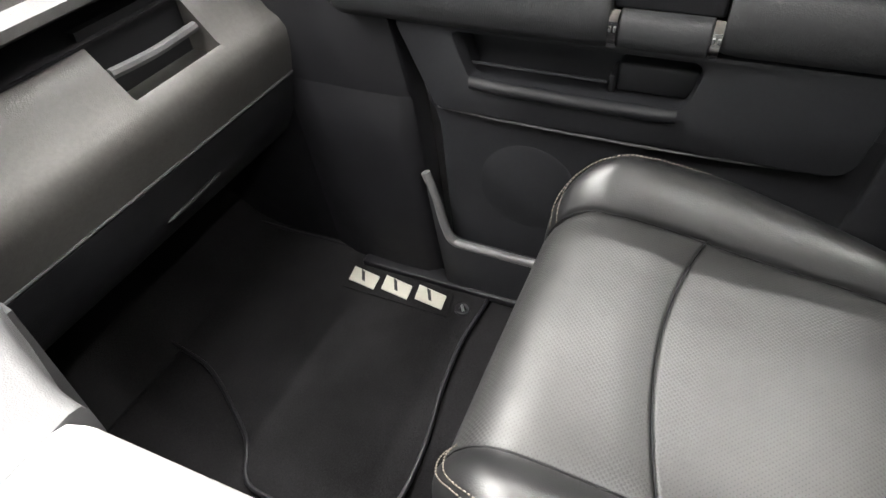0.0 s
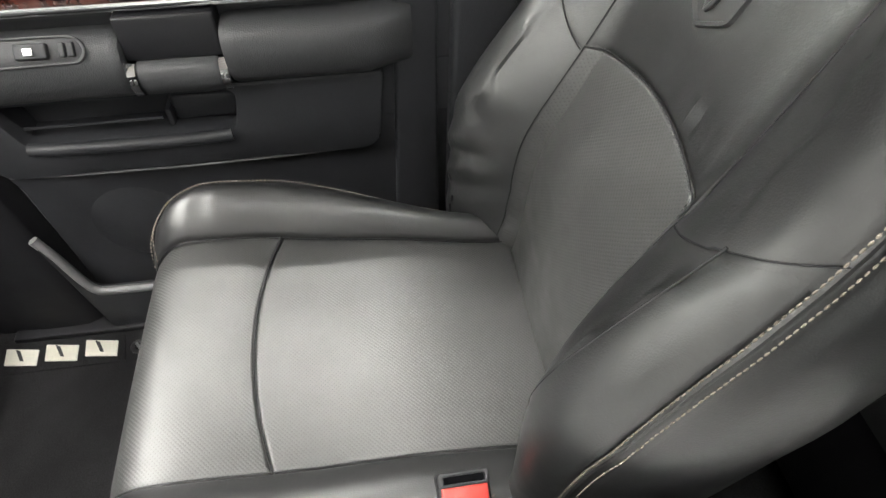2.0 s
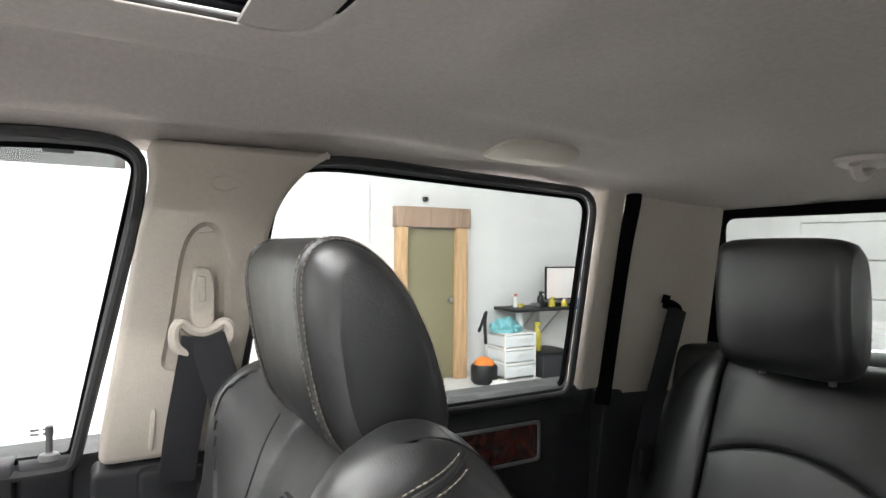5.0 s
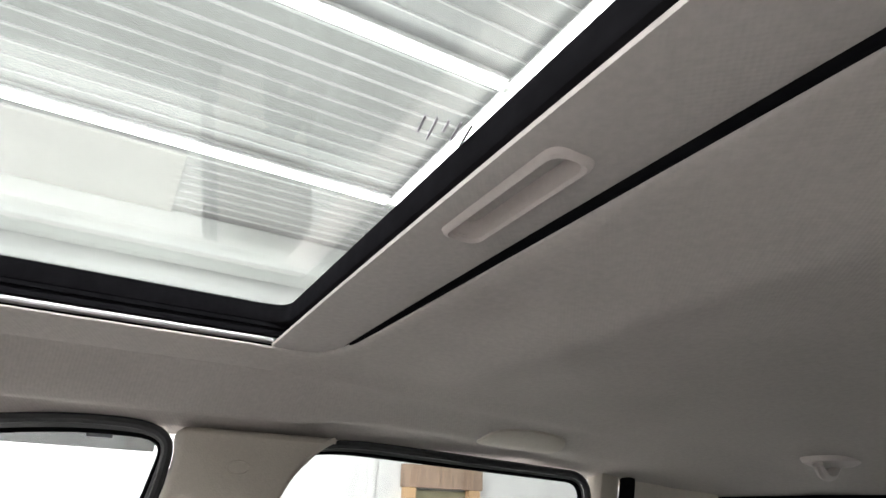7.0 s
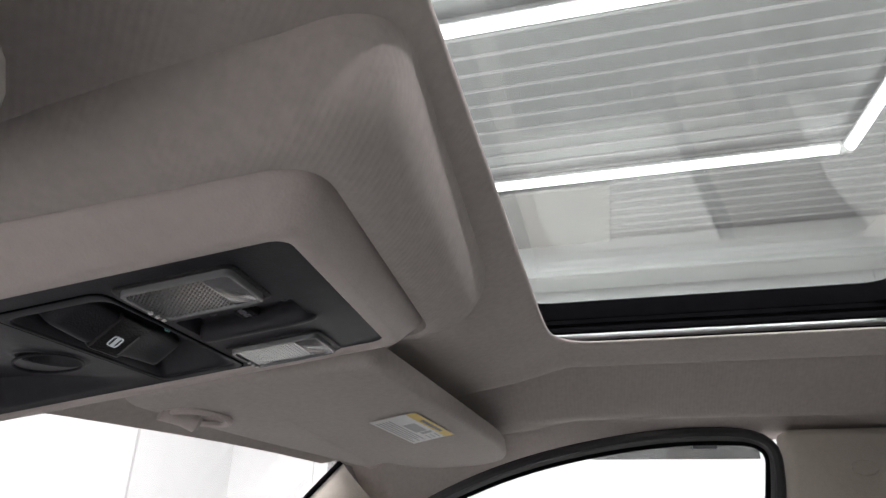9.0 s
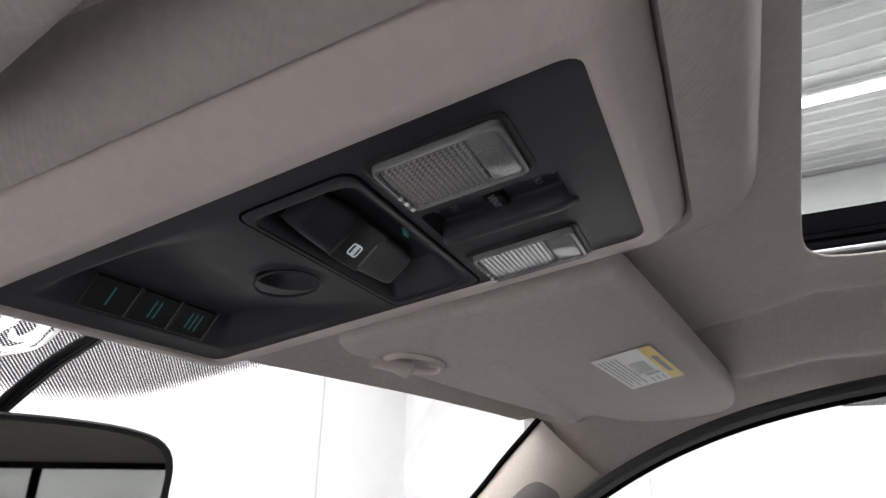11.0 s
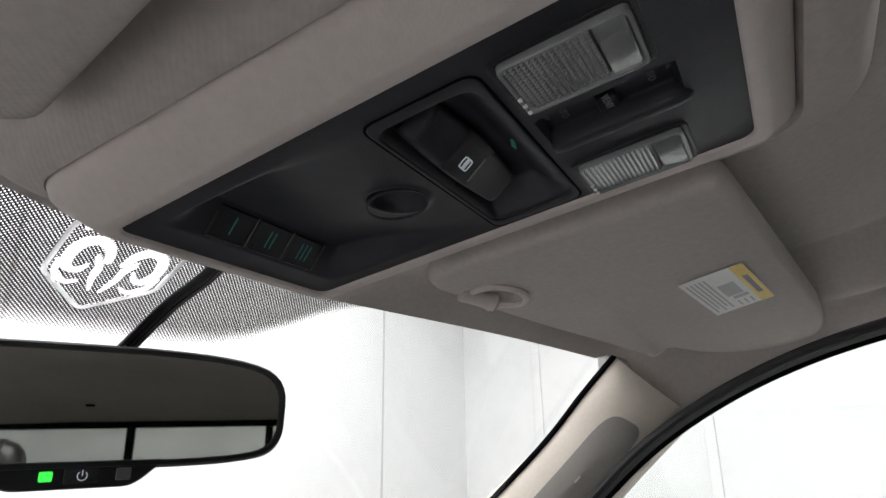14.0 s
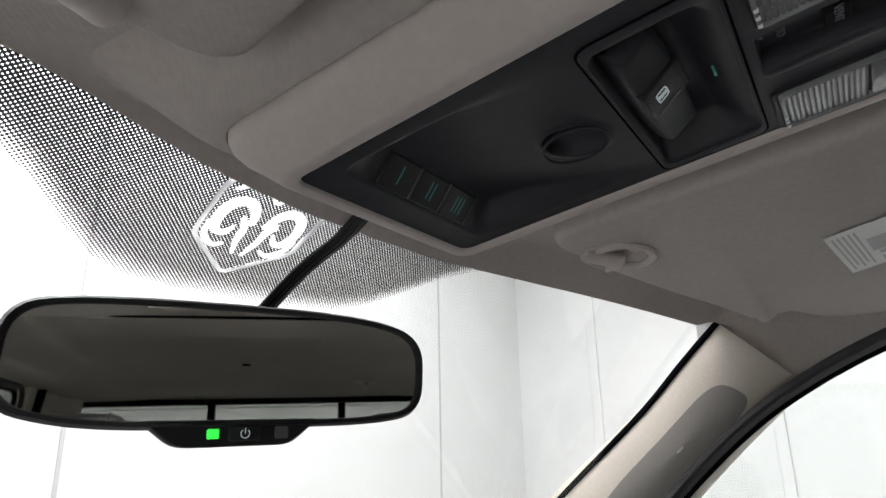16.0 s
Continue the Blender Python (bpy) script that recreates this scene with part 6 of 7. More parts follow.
def door_rear(side):
    D = thing("rear_door", (side * 0.84, -0.5, 0.0), "dark rear door panel with a burl wood inlay", "car door", "rear doors")
    def s(bm):
        return bm if side > 0 else mirrored(bm)
    part("outer_skin", s(box(0.90, 0.93, -0.88, -0.01, -0.02, 0.79, 0.01)), PAINT, D)
    part("inner_panel", s(prism(rpoly([(-0.13, 0.02), (-0.13, 0.835), (-0.96, 0.835), (-0.95, 0.5), (-0.90, 0.02)], 0.02, 4), 0.802, 0.90, "x", 0.008)), DARK, D)
    roll = [(0.800, 0.78), (0.790, 0.81), (0.782, 0.828), (0.785, 0.842), (0.80, 0.848), (0.82, 0.846), (0.83, 0.78)]
    part("belt_roll", s(fix(sheet([[(x, y, z) for x, z in roll] for y in (-0.175, -0.3, -0.6, -0.895)], False, True, close=True))), SOFT, D, "", 50)
    fo, fi = rrect(-0.775, -0.34, 0.70, 0.785, 0.014, 4), rrect(-0.765, -0.35, 0.710, 0.775, 0.008, 4)
    fr = part("inlay_frame", s(ring(fo, fi, 0.788, 0.806, "x", 0.003)), CHROME, D, "polished chrome frame")
    part("wood_inlay", s(box(0.793, 0.806, -0.77, -0.345, 0.705, 0.78)), BURL, fr, "glossy dark burl wood")
    part("armrest", s(box(0.75, 0.81, -0.70, -0.25, 0.58, 0.66, 0.02, 4)), SOFT, D)
    return D


door_rear(1)
door_rear(-1)


# ---------------------------------------------------------------- footwell and dashboard
kp = tagged(thing("kick_panel", (0.81, 0.95, 0.0), "dark moulded kick panel beside the footwell", "kick panel"), kind="")
# Blacker plastic here takes in the shade under the dashboard.
part("panel", prism(rpoly([(0.735, 0.0), (0.76, 0.36), (0.80, 0.56), (1.46, 0.70), (1.46, 0.0)], 0.02, 4), 0.805, 0.86, "x", 0.01), DARKER, kp)
rows = []
for i in range(15):
    t = i / 14
    z = lerp(0.005, 0.40, t)
    y0 = lerp(0.728, 0.765, t)
    k = 1 - 0.75 * smooth(0.84, 1.0, t)
    rows.append([(0.806, y0, z), (0.806 - 0.012 * k, y0 + 0.006, z), (0.806 - 0.024 * k, y0 + 0.028, z), (0.806 - 0.026 * k, y0 + 0.10, z), (0.806 - 0.02 * k, y0 + 0.2, z), (0.806, y0 + 0.26, z)])
part("pad", sheet(rows), DARKER, kp)
part("sill_plate", box(0.76, 0.80, -0.02, 0.90, -0.004, 0.012, 0.004), DARKER, kp)


def dashboard():
    D = thing("dashboard", (0.45, 1.05, 0.25), "dark moulded dashboard with glove box and pale ledge", "dashboard")
    def run(prof, x0, x1, mat, name, label="", round_=0.0):
        return part(name, fix(sheet([[(x, y, z) for y, z in prof] for x in (x0, lerp(x0, x1, 0.5), x1)], False, True, close=True)), mat, D, label, 50)
    low = [(1.20, 0.22), (1.10, 0.235), (1.045, 0.285), (1.012, 0.345), (1.000, 0.406), (1.03, 0.410), (1.20, 0.41)]
    run(low, 0.205, 0.84, DARK, "glove_box", "dark glove box lid")
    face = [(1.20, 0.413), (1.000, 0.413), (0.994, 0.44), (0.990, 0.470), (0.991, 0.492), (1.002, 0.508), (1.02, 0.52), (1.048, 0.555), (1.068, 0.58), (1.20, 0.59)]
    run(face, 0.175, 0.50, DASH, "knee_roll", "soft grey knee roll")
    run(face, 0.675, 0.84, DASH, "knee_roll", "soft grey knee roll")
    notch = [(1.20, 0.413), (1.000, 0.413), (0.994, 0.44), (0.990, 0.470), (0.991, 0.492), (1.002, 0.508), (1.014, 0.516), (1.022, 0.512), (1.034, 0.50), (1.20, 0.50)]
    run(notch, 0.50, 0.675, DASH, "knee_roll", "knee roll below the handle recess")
    cover = [(1.069, 0.582), (1.0695, 0.586), (1.24, 0.66), (1.24, 0.582)]
    run(cover, 0.175, 0.84, DARKER, "slot")
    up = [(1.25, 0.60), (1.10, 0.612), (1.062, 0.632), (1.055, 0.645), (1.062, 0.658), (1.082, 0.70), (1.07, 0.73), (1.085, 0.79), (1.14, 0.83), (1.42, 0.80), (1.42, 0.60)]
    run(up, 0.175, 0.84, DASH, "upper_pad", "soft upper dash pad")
    part("bright_strip", fix(sheet([[(x, y, z) for y, z in ((1.060, 0.630), (1.0525, 0.645), (1.0605, 0.660), (1.064, 0.645))] for x in (0.19, 0.5, 0.83)], False, True, close=True)), SILVER, D, "silver trim strip")
    pk = part("handle_pocket", box(0.50, 0.675, 1.075, 1.09, 0.495, 0.60), DARK, D, "black recess of the upper glove box handle")
    part("handle", tube(spline([(0.505, 1.050, 0.545), (0.58, 1.046, 0.542), (0.670, 1.050, 0.542)], 16), 0.008, 8), GREY, pk)
    part("latch", tube(spline([(0.466, 1.018, 0.328), (0.52, 1.016, 0.331), (0.590, 1.018, 0.335)], 12), [0.002] + [0.0065] * 10 + [0.002], 8, False, 0.5), GREY, D, "grey glove box latch")
    part("seam_line", tube([(0.21, 0.9995, 0.4115), (0.5, 0.999, 0.4115), (0.835, 0.9995, 0.4115)], 0.0022, 6), GREY, D)
    part("lower_cover", box(0.16, 0.84, 1.14, 1.45, 0.20, 0.24, 0.01), DARKER, D)
    drv = [(1.25, 0.30), (1.02, 0.32), (0.99, 0.5), (1.06, 0.62), (1.08, 0.79), (1.14, 0.83), (1.42, 0.80), (1.42, 0.30)]
    run(drv, -0.84, -0.175, SOFT, "driver_side", "dark driver's side of the dashboard")
    stack = [(1.42, 0.10), (0.98, 0.10), (0.86, 0.30), (0.84, 0.52), (0.93, 0.60), (1.03, 0.80), (1.14, 0.83), (1.42, 0.80)]
    run(stack, -0.174, 0.174, GREY, "centre_panel", "grey centre stack")
    return D


dashboard()


def centre_console():
    C = thing("centre_console", (0.0, 0.3, 0.0), "grey centre console with a bright silver top trim", "centre console")
    base = rrect(-0.10, 0.10, -0.28, 0.70, 0.03, 5)
    part("base", prism(base, 0.528, 0.10, "z", 0.006), DARK, C)
    rows = []
    for y0, w, z, k in ((0.690, 0.102, 0.545, 0), (0.66, 0.108, 0.552, 1), (0.5, 0.110, 0.552, 1), (0.3, 0.110, 0.552, 1), (0.0, 0.110, 0.552, 1), (-0.25, 0.108, 0.552, 1), (-0.28, 0.10, 0.545, 0)):
        rows.append([(-w - 0.004, y0, 0.515), (-w - 0.004, y0, z - 0.014), (-w, y0, z - 0.004), (-w + 0.01, y0, z), (0.0, y0, z + 0.001), (w - 0.01, y0, z), (w, y0, z - 0.004), (w + 0.004, y0, z - 0.014), (w + 0.004, y0, 0.515)])
    part("top_trim", fix(sheet(rows, close=True)), SILVER, C, "silver painted top trim")
    part("cup_ring", tube([(0.045 + 0.038 * math.cos(a), 0.560 + 0.045 * math.sin(a), 0.5535) for a in (2 * math.pi * i / 40 for i in range(40))], 0.004, 8, True), CHROME, C, "chrome cup holder ring")
    part("cup_well", lathe([(0.036, 0.0), (0.034, 0.002), (0.0, 0.0025)], (0.045, 0.560, 0.552), "z", 30), RUBBER, C)
    # side of the stack that curves down to the console
    rows = []
    for i in range(21):
        t = i / 20
        y, z = lerp(0.680, 0.93, t), 0.548 + 0.02 * t + 0.10 * t * t
        x = 0.122 + 0.07 * smooth(0.0, 1.0, t)
        rows.append([(-x, y + 0.03, z - 0.30), (-x, y, z - 0.012), (-x + 0.012, y - 0.002, z), (0.0, y - 0.004, z + 0.002), (x - 0.012, y - 0.002, z), (x - 0.003, y - 0.001, z - 0.004), (x, y, z - 0.014), (x, y + 0.012, z - 0.12), (x - 0.01, y + 0.03, z - 0.30)])
    part("stack_shoulder", fix(sheet(rows, close=True)), GREY, C, "grey shoulder of the centre stack", 60)
    return C


centre_console()


def floor_mat():
    o = rpoly([(0.262, 0.840), (0.325, 0.875), (0.395, 0.985), (0.425, 1.045), (0.445, 1.18), (0.455, 1.30), (0.60, 1.335), (0.775, 1.30), (0.800, 1.05), (0.800, 0.66), (0.772, 0.612), (0.640, 0.626), (0.536, 0.618), (0.430, 0.600), (0.340, 0.596), (0.280, 0.615), (0.255, 0.72)], 0.03, 4)
    def lift(p):
        return 0.35 * max(0.0, p[1] - 1.12) ** 1.35
    M = thing("floor_mat", (0.55, 0.95, 0.0), "black carpet floor mat with bound edge and badge", "floor mat")
    bm = bmesh.new()
    c = Vector((0.55, 0.93))
    rows = [[(*(c + (Vector(p) - c) * k), z + lift(c + (Vector(p) - c) * k)) for p in o] for k, z in ((1.0, -0.007), (1.0, -0.001), (0.985, 0.001), (0.8, 0.0005), (0.55, 0.0), (0.3, 0.0), (0.05, 0.0))]
    part("carpet", fix(sheet(rows, False, True)), CARPET, M)
    part("binding", tube([(p[0], p[1], 0.001 + lift(p)) for p in o], 0.0042, 8, True), DARKER, M, "stitched black edge binding")
    badge = part("badge_plate", prism(rpoly([(0.688, 0.672), (0.752, 0.684), (0.752, 0.925), (0.688, 0.912)], 0.004, 3), 0.0035, -0.002, "z", 0.001), CARPET, M)
    def bar(pts):
        return prism(rpoly(pts, 0.001, 2), 0.006, 0.003, "z", 0.0006)
    # three plain slanted blocks, each with a slot, in pale metal
    TIN = plastic("pale_badge_metal", (0.62, 0.60, 0.52), (0.3, 0.4))
    for y0 in (0.688, 0.764, 0.840):
        part("badge_block", bar([(0.700, y0 + 0.002), (0.708, y0 + 0.064), (0.746, y0 + 0.070), (0.736, y0 + 0.006)]), TIN, badge)
        part("badge_slot", prism([(0.712, y0 + 0.028), (0.714, y0 + 0.036), (0.742, y0 + 0.052), (0.738, y0 + 0.042)], 0.0066, 0.004, "z"), DARK, badge)
    for p in ((0.718, 0.652), (0.297, 0.617)):
        e = part("eyelet", lathe([(0.016, -0.001), (0.016, 0.004), (0.013, 0.0055), (0.0075, 0.004), (0.0075, -0.001)], (p[0], p[1], 0.0), "z", 24), STEEL if p[0] < 0.5 else DARKER, M, "round mat fastener")
        part("hook", tube([(p[0] - 0.006, p[1] - 0.004, 0.004), (p[0] + 0.006, p[1] + 0.004, 0.007)], 0.003, 8), DARKER if p[0] < 0.5 else STEEL, e)


floor_mat()

# ---------------------------------------------------------------- seats
SX = 0.43


def bolster(u, a, b, h):
    """A rounded ridge between |u| = a and b."""
    t = (abs(u) - a) / (b - a)
    return h * math.sin(math.pi * min(1.0, max(0.0, t)) ** 0.85) if t > 0 else 0.0


class Cushion:
    """The seat's lower half: u across from its middle, v forwards."""
    HW, Y0, Y1, Z = 0.278, -0.085, 0.478, 0.402

    def surf(self, u, v):
        au = abs(u)
        front = self.Y1 - 0.055 * smooth(0.17, 0.285, au) ** 1.5
        y = lerp(self.Y0, front, v)
        ub = u / (1 - 0.17 * smooth(0.75, 0.15, v)) if u > 0 else u
        z = self.Z + 0.004 * math.cos(u * 8) + bolster(ub, 0.167, 0.305, 0.048 if u > 0 else 0.036) * lerp(0.48 if u > 0 else 0.6, 1.0, smooth(0.05, 0.68 if u > 0 else 0.72, v))
        z += 0.014 * smooth(0.55, 0.85, v) - 0.026 * smooth(0.42, 0.0, v)
        if u > 0.15:
            z += 0.0034 * math.sin((v - 0.8) * 95) * math.exp(-(((v - 0.86) / 0.045) ** 2)) * smooth(0.15, 0.19, u) * smooth(0.25, 0.20, u)
        d = (front - y) / 0.075
        if d < 1:
            z -= 0.105 * (1 - math.sqrt(max(0.0, 1 - (1 - d) ** 2)))
        e = (self.HW - au) / 0.06
        if e < 1:
            z -= 0.085 * (1 - math.sqrt(max(0.0, 1 - (1 - max(0.0, e)) ** 2)))
        return Vector((SX + u * (1 - 0.22 * smooth(0.72, 0.2, v) * smooth(0.12, 0.25, u)), y, z))


class Back:
    """The backrest: u across, v from 0 at the seat to 1 at the top."""

    def __init__(self):
        self.z0 = 0.355

    def hw(self, z):
        return interp(z, [(0.3, 0.240), (0.45, 0.258), (0.60, 0.265), (0.72, 0.255), (0.80, 0.243), (0.88, 0.232), (0.94, 0.212), (1.0, 0.19)])

    def top(self, u):
        au = abs(u)
        return 0.938 + 0.054 * smooth(0.085, 0.20, au) - 0.30 * max(0.0, au - 0.165) ** 1.6

    def base_y(self, z):
        d = z - 0.374
        return -0.019 - 0.2 * d - 0.19 * d * d - 0.028 * smooth(0.62, 0.38, z)

    def rear_y(self, z):
        return interp(z, [(0.35, -0.185), (0.60, -0.255), (0.72, -0.292), (0.86, -0.306), (1.0, -0.312)])

    def close(self, z, zt, height):
        """0 below the rounded top, 1 on its ridge."""
        k = min(1.0, max(0.0, 1 - (zt - z) / height))
        return 1 - math.sqrt(max(0.0, 1 - k * k))

    def ridge(self, u, zt):
        f = smooth(0.10, 0.17, abs(u))
        return lerp(-0.235, -0.196, f)

    def surf(self, s, v):
        """s: -1 to 1 across the front, to 2 round the sides to the back."""
        side = 1 if s > 0 else -1
        a = min(abs(s), 1.0)
        v = max(0.0, min(v, 1.0))
        zt = self.top(a * 0.24)
        z = lerp(self.z0, zt, v)
        u = side * a * self.hw(z)
        f = smooth(0.10, 0.17, abs(u))
        w = bolster(u, lerp(0.138, 0.112, smooth(0.40, 0.66, z)), 0.35, lerp(0.092, 0.026, smooth(0.56, 0.80, z))) + lerp(0.006, -0.010, smooth(0.58, 0.74, z)) * math.cos(u * 11)
        w += 0.006 * math.exp(-(((z - 0.55) / 0.1) ** 2)) + 0.046 * smooth(0.80, 0.98, z) * smooth(0.11, 0.18, abs(u))
        # gathers above the arched seam and folds low on the outer bolster
        arc = z - (0.704 + 0.018 * (1 - (u / 0.128) ** 2))
        if 0.0 < arc < 0.08 and abs(u) < 0.13:
            w += 0.0032 * math.sin(u * 260 + 14 * arc) * smooth(0.0, 0.01, arc) * math.exp(-(((arc - 0.018) / 0.022) ** 2)) * smooth(0.05, -0.05, u)
        if u > 0.13:
            w += 0.0048 * math.sin(z * 105 + u * 70) * math.exp(-(((z - 0.51) / 0.085) ** 2)) * smooth(0.13, 0.18, u) * smooth(0.25, 0.20, u)
        q = max(0.0, (a - 0.84) / 0.16)
        w -= 0.036 * (1 - math.sqrt(max(0.0, 1 - q * q)))
        y = lerp(self.base_y(z) + w, self.ridge(u, zt), self.close(z, zt, lerp(0.085, 0.055, f)))
        x = u
        if abs(s) > 1.0:
            t = min(1.0, abs(s) - 1.0)
            y = lerp(y, lerp(self.rear_y(z), self.ridge(u, zt), self.close(z, zt, 0.13)), t)
            x += side * (0.016 * math.sin(math.pi * t) - 0.028 * t * t) * (1 - self.close(z, zt, 0.06))
        return Vector((SX - 0.005 + x, y, z))

    def rear(self, k, v):
        """The shell behind: k from -1 to 1 across."""
        zt = self.top(abs(k) * 0.24)
        z = lerp(self.z0, zt, v)
        e = self.surf(2.0, v)
        y = lerp(self.rear_y(z) - 0.018 * (1 - k * k), self.ridge(k * self.hw(z), zt), self.close(z, zt, 0.13))
        return Vector((lerp(SX - 0.005, e.x, abs(k)) if k > 0 else lerp(SX - 0.005, 2 * (SX - 0.005) - e.x, abs(k)), y, z))

    def out(self, p):
        """Away from the middle of the padding."""
        z = min(p.z, 0.90)
        return Vector(((p.x - SX) * 1.1, p.y - self.base_y(z) + 0.10, (p.z - z) * 3.0)).normalized()

    def on(self, s, v, off):
        """A place lifted off the surface by off."""
        e = 0.004
        n = (self.surf(s, v + e) - self.surf(s, v - e)).cross(self.surf(s + e, v) - self.surf(s - e, v))
        p = self.surf(s, v)
        o = self.out(p)
        n = n.normalized() if n.length > 1e-12 else o
        if n.dot(o) < 0.25:
            n = (n * 0.2 + o).normalized()
        return p + n * off


def passenger_seat():
    S = thing("passenger_seat", (SX, 0.2, 0.0), "black leather front seat with perforated inserts and pale stitching", "car seat")
    c, b = Cushion(), Back()
    # cushion
    def seam(u):
        return (0.283 + 0.026 * (1 - (u / 0.165) ** 2) - c.Y0) / (c.Y1 - c.Y0)
    iw = 0.168
    def tap(u, v):
        """The insert narrows towards the back on the door side."""
        return u * (1 - (0.17 if u > 0 else 0.0) * smooth(0.75, 0.15, v))
    def seat_dom(a, q):
        u = lerp(-iw, iw, a)
        v = lerp(0.07, seam(u), q)
        return tap(u, v), v
    P = part("seat_insert", upholster(c.surf, seat_dom, 24, 24, 0.336, 0.32, 0.003, 0.006, size=(1.0, 0.56)), PERF, S, "perforated leather seat insert")
    part("seat_front_insert", upholster(c.surf, lambda a, q: (lerp(-iw, iw, a), lerp(seam(lerp(-iw, iw, a)), 1.0, q)), 24, 16, 0.336, 0.20, 0.004, 0.006, size=(1.0, 0.56)), PERF, S, "perforated leather seat front")
    for sd in (-1, 1):
        part("seat_bolster", upholster(c.surf, lambda a, q: (lerp(tap(sd * iw, lerp(0.03, 1.0, q)), sd * c.HW, a), lerp(0.03, 1.0, q)), 14, 40, 0.11, 0.54, 0.003, 0.006), LEATHER, S, "smooth leather cushion bolster")
    rows = []
    loop = [(sd * c.HW * 0.985, v) for sd, vs in ((-1, [i / 14 for i in range(15)]), (1, [1 - i / 14 for i in range(15)])) for v in vs]
    mid = [(u, 1.0) for u in (lerp(-c.HW, c.HW, i / 16) for i in range(1, 16))]
    path = loop[:15] + mid + loop[15:]
    for dz, k in ((0.0, 0.995), (-0.05, 1.0), (-0.12, 0.975), (-0.19, 0.93)):
        row = []
        for u, v in path:
            p = c.surf(u, v)
            row.append((SX + (p.x - SX) * k, lerp(0.2, p.y, lerp(1, k, 0.6)), max(0.19 + dz * 0.2, p.z + dz)))
        rows.append(row)
    part("cushion_side", sheet(rows), LEATHER, S, "leather cushion valance")
    part("seat_base", prism(rrect(SX - 0.235, SX + 0.235, -0.16, 0.40, 0.04, 4), 0.22, 0.03, "z", 0.02), DARKER, S, "black plastic seat base")
    for x in (SX - 0.2, SX + 0.2):
        part("seat_rail", box(x - 0.025, x + 0.025, -0.22, 0.42, 0.0, 0.04, 0.004), STEEL, S)
    part("hinge_cover", moved(lathe([(0.0, -0.02), (0.06, -0.018), (0.07, 0.0)], (SX - 0.262, -0.07, 0.36), "x", 24), Matrix()), DARKER, S, "black hinge cover")
    # backrest
    def edge(z):
        return lerp(0.150, 0.126, smooth(0.37, 0.66, z))
    def zi(u):
        return 0.704 + 0.018 * (1 - (u / 0.128) ** 2)
    def sv(u, z):
        s = u / b.hw(z)
        return s, (z - b.z0) / (b.top(abs(s) * 0.24) - b.z0)
    def ins(a, q):
        uu = lerp(-1, 1, a)
        z = lerp(0.36, zi(uu * 0.128), q)
        return sv(uu * edge(z), z)
    part("back_insert", upholster(b.surf, ins, 22, 26, 0.27, 0.36, 0.003, 0.005, flip=-1, ref=b.out, size=(0.25, 0.60)), PERF, S, "perforated leather back insert")
    def rise(q):
        """Steps that crowd towards the rounded top."""
        return lerp(q, 1 - (1 - q) ** 2, 0.7)
    def upper(a, q):
        uu = lerp(-1, 1, a)
        z = lerp(zi(uu * 0.128), b.top(uu * 0.14), rise(q))
        sq = uu * edge(z) / b.hw(z)
        zt = b.top(abs(sq) * 0.24)
        z = lerp(zi(uu * 0.128), zt, rise(q))
        return sq, (z - b.z0) / (zt - b.z0)
    part("back_upper", upholster(b.surf, upper, 22, 22, 0.25, 0.26, 0.004, 0.005, flip=-1, ref=b.out), LEATHER, S, "smooth leather upper back panel")
    for sd in (-1, 1):
        def se(v):
            return 0.985 + 0.01 * smooth(0.6, 0.85, v)
        def split(a):
            return lerp(0.700, 0.785, a)
        def low(a, q):
            z = lerp(0.36, split(a), q)
            e = edge(z) / b.hw(z)
            s = sd * lerp(e, se((z - b.z0) / 0.625), a)
            return s, (z - b.z0) / (b.top(abs(s) * 0.24) - b.z0)
        def brim(v):
            """Where the edge seam runs: straight up the front, then back over the shoulder."""
            return se(v) + (2.0 - se(v)) * min(1.0, max(0.0, (v - 0.90) / 0.075)) ** 3
        def ceil_v(s):
            return 0.90 + 0.075 * max(0.0, (s - 0.995) / 1.005) ** (1 / 3)
        def high(a, q):
            z = lerp(split(a), b.top(lerp(0.14, 0.24, a)), rise(q))
            v = min(1.0, (z - b.z0) / (b.top(lerp(0.14, 0.24, a)) - b.z0))
            e = edge(z) / b.hw(z)
            sq = e + (se(v) - e) * min(1.0, a / 0.72) + (brim(v) - se(v)) * max(0.0, (a - 0.72) / 0.28)
            zt = b.top(min(1.0, sq) * 0.24)
            return sd * sq, (lerp(split(a), zt, rise(q)) - b.z0) / (zt - b.z0)
        part("back_bolster", upholster(b.surf, low, 18, 36, 0.115, 0.38, 0.006, 0.005, 0.010, flip=-1, ref=b.out), LEATHER, S, "padded leather back bolster")
        part("shoulder_panel", upholster(b.surf, high, 34, 44, 0.16, 0.25, 0.004, 0.005, 0.010, flip=-1, ref=b.out), LEATHER, S, "smooth leather shoulder panel")
        part("side_panel", upholster(b.surf, lambda a, q: (sd * lerp(se(q * 0.90), 2.0, a * a * 0.4 + a * 0.6), q * ceil_v(lerp(0.995, 2.0, a * a * 0.4 + a * 0.6))), 30, 34, 0.2, 0.56, 0.004, 0.005, 0.010, flip=-1, ref=b.out), LEATHER, S, "leather side of the backrest")
        # twin stitching on both sides of the edge seam, running back over the shoulder
        line = [Vector((se(lerp(0.04, 0.895, i / 50)), lerp(0.04, 0.895, i / 50))) for i in range(51)] + [Vector((lerp(0.995, 1.72, (i / 24) ** 2.4), 0)) for i in range(1, 25)]
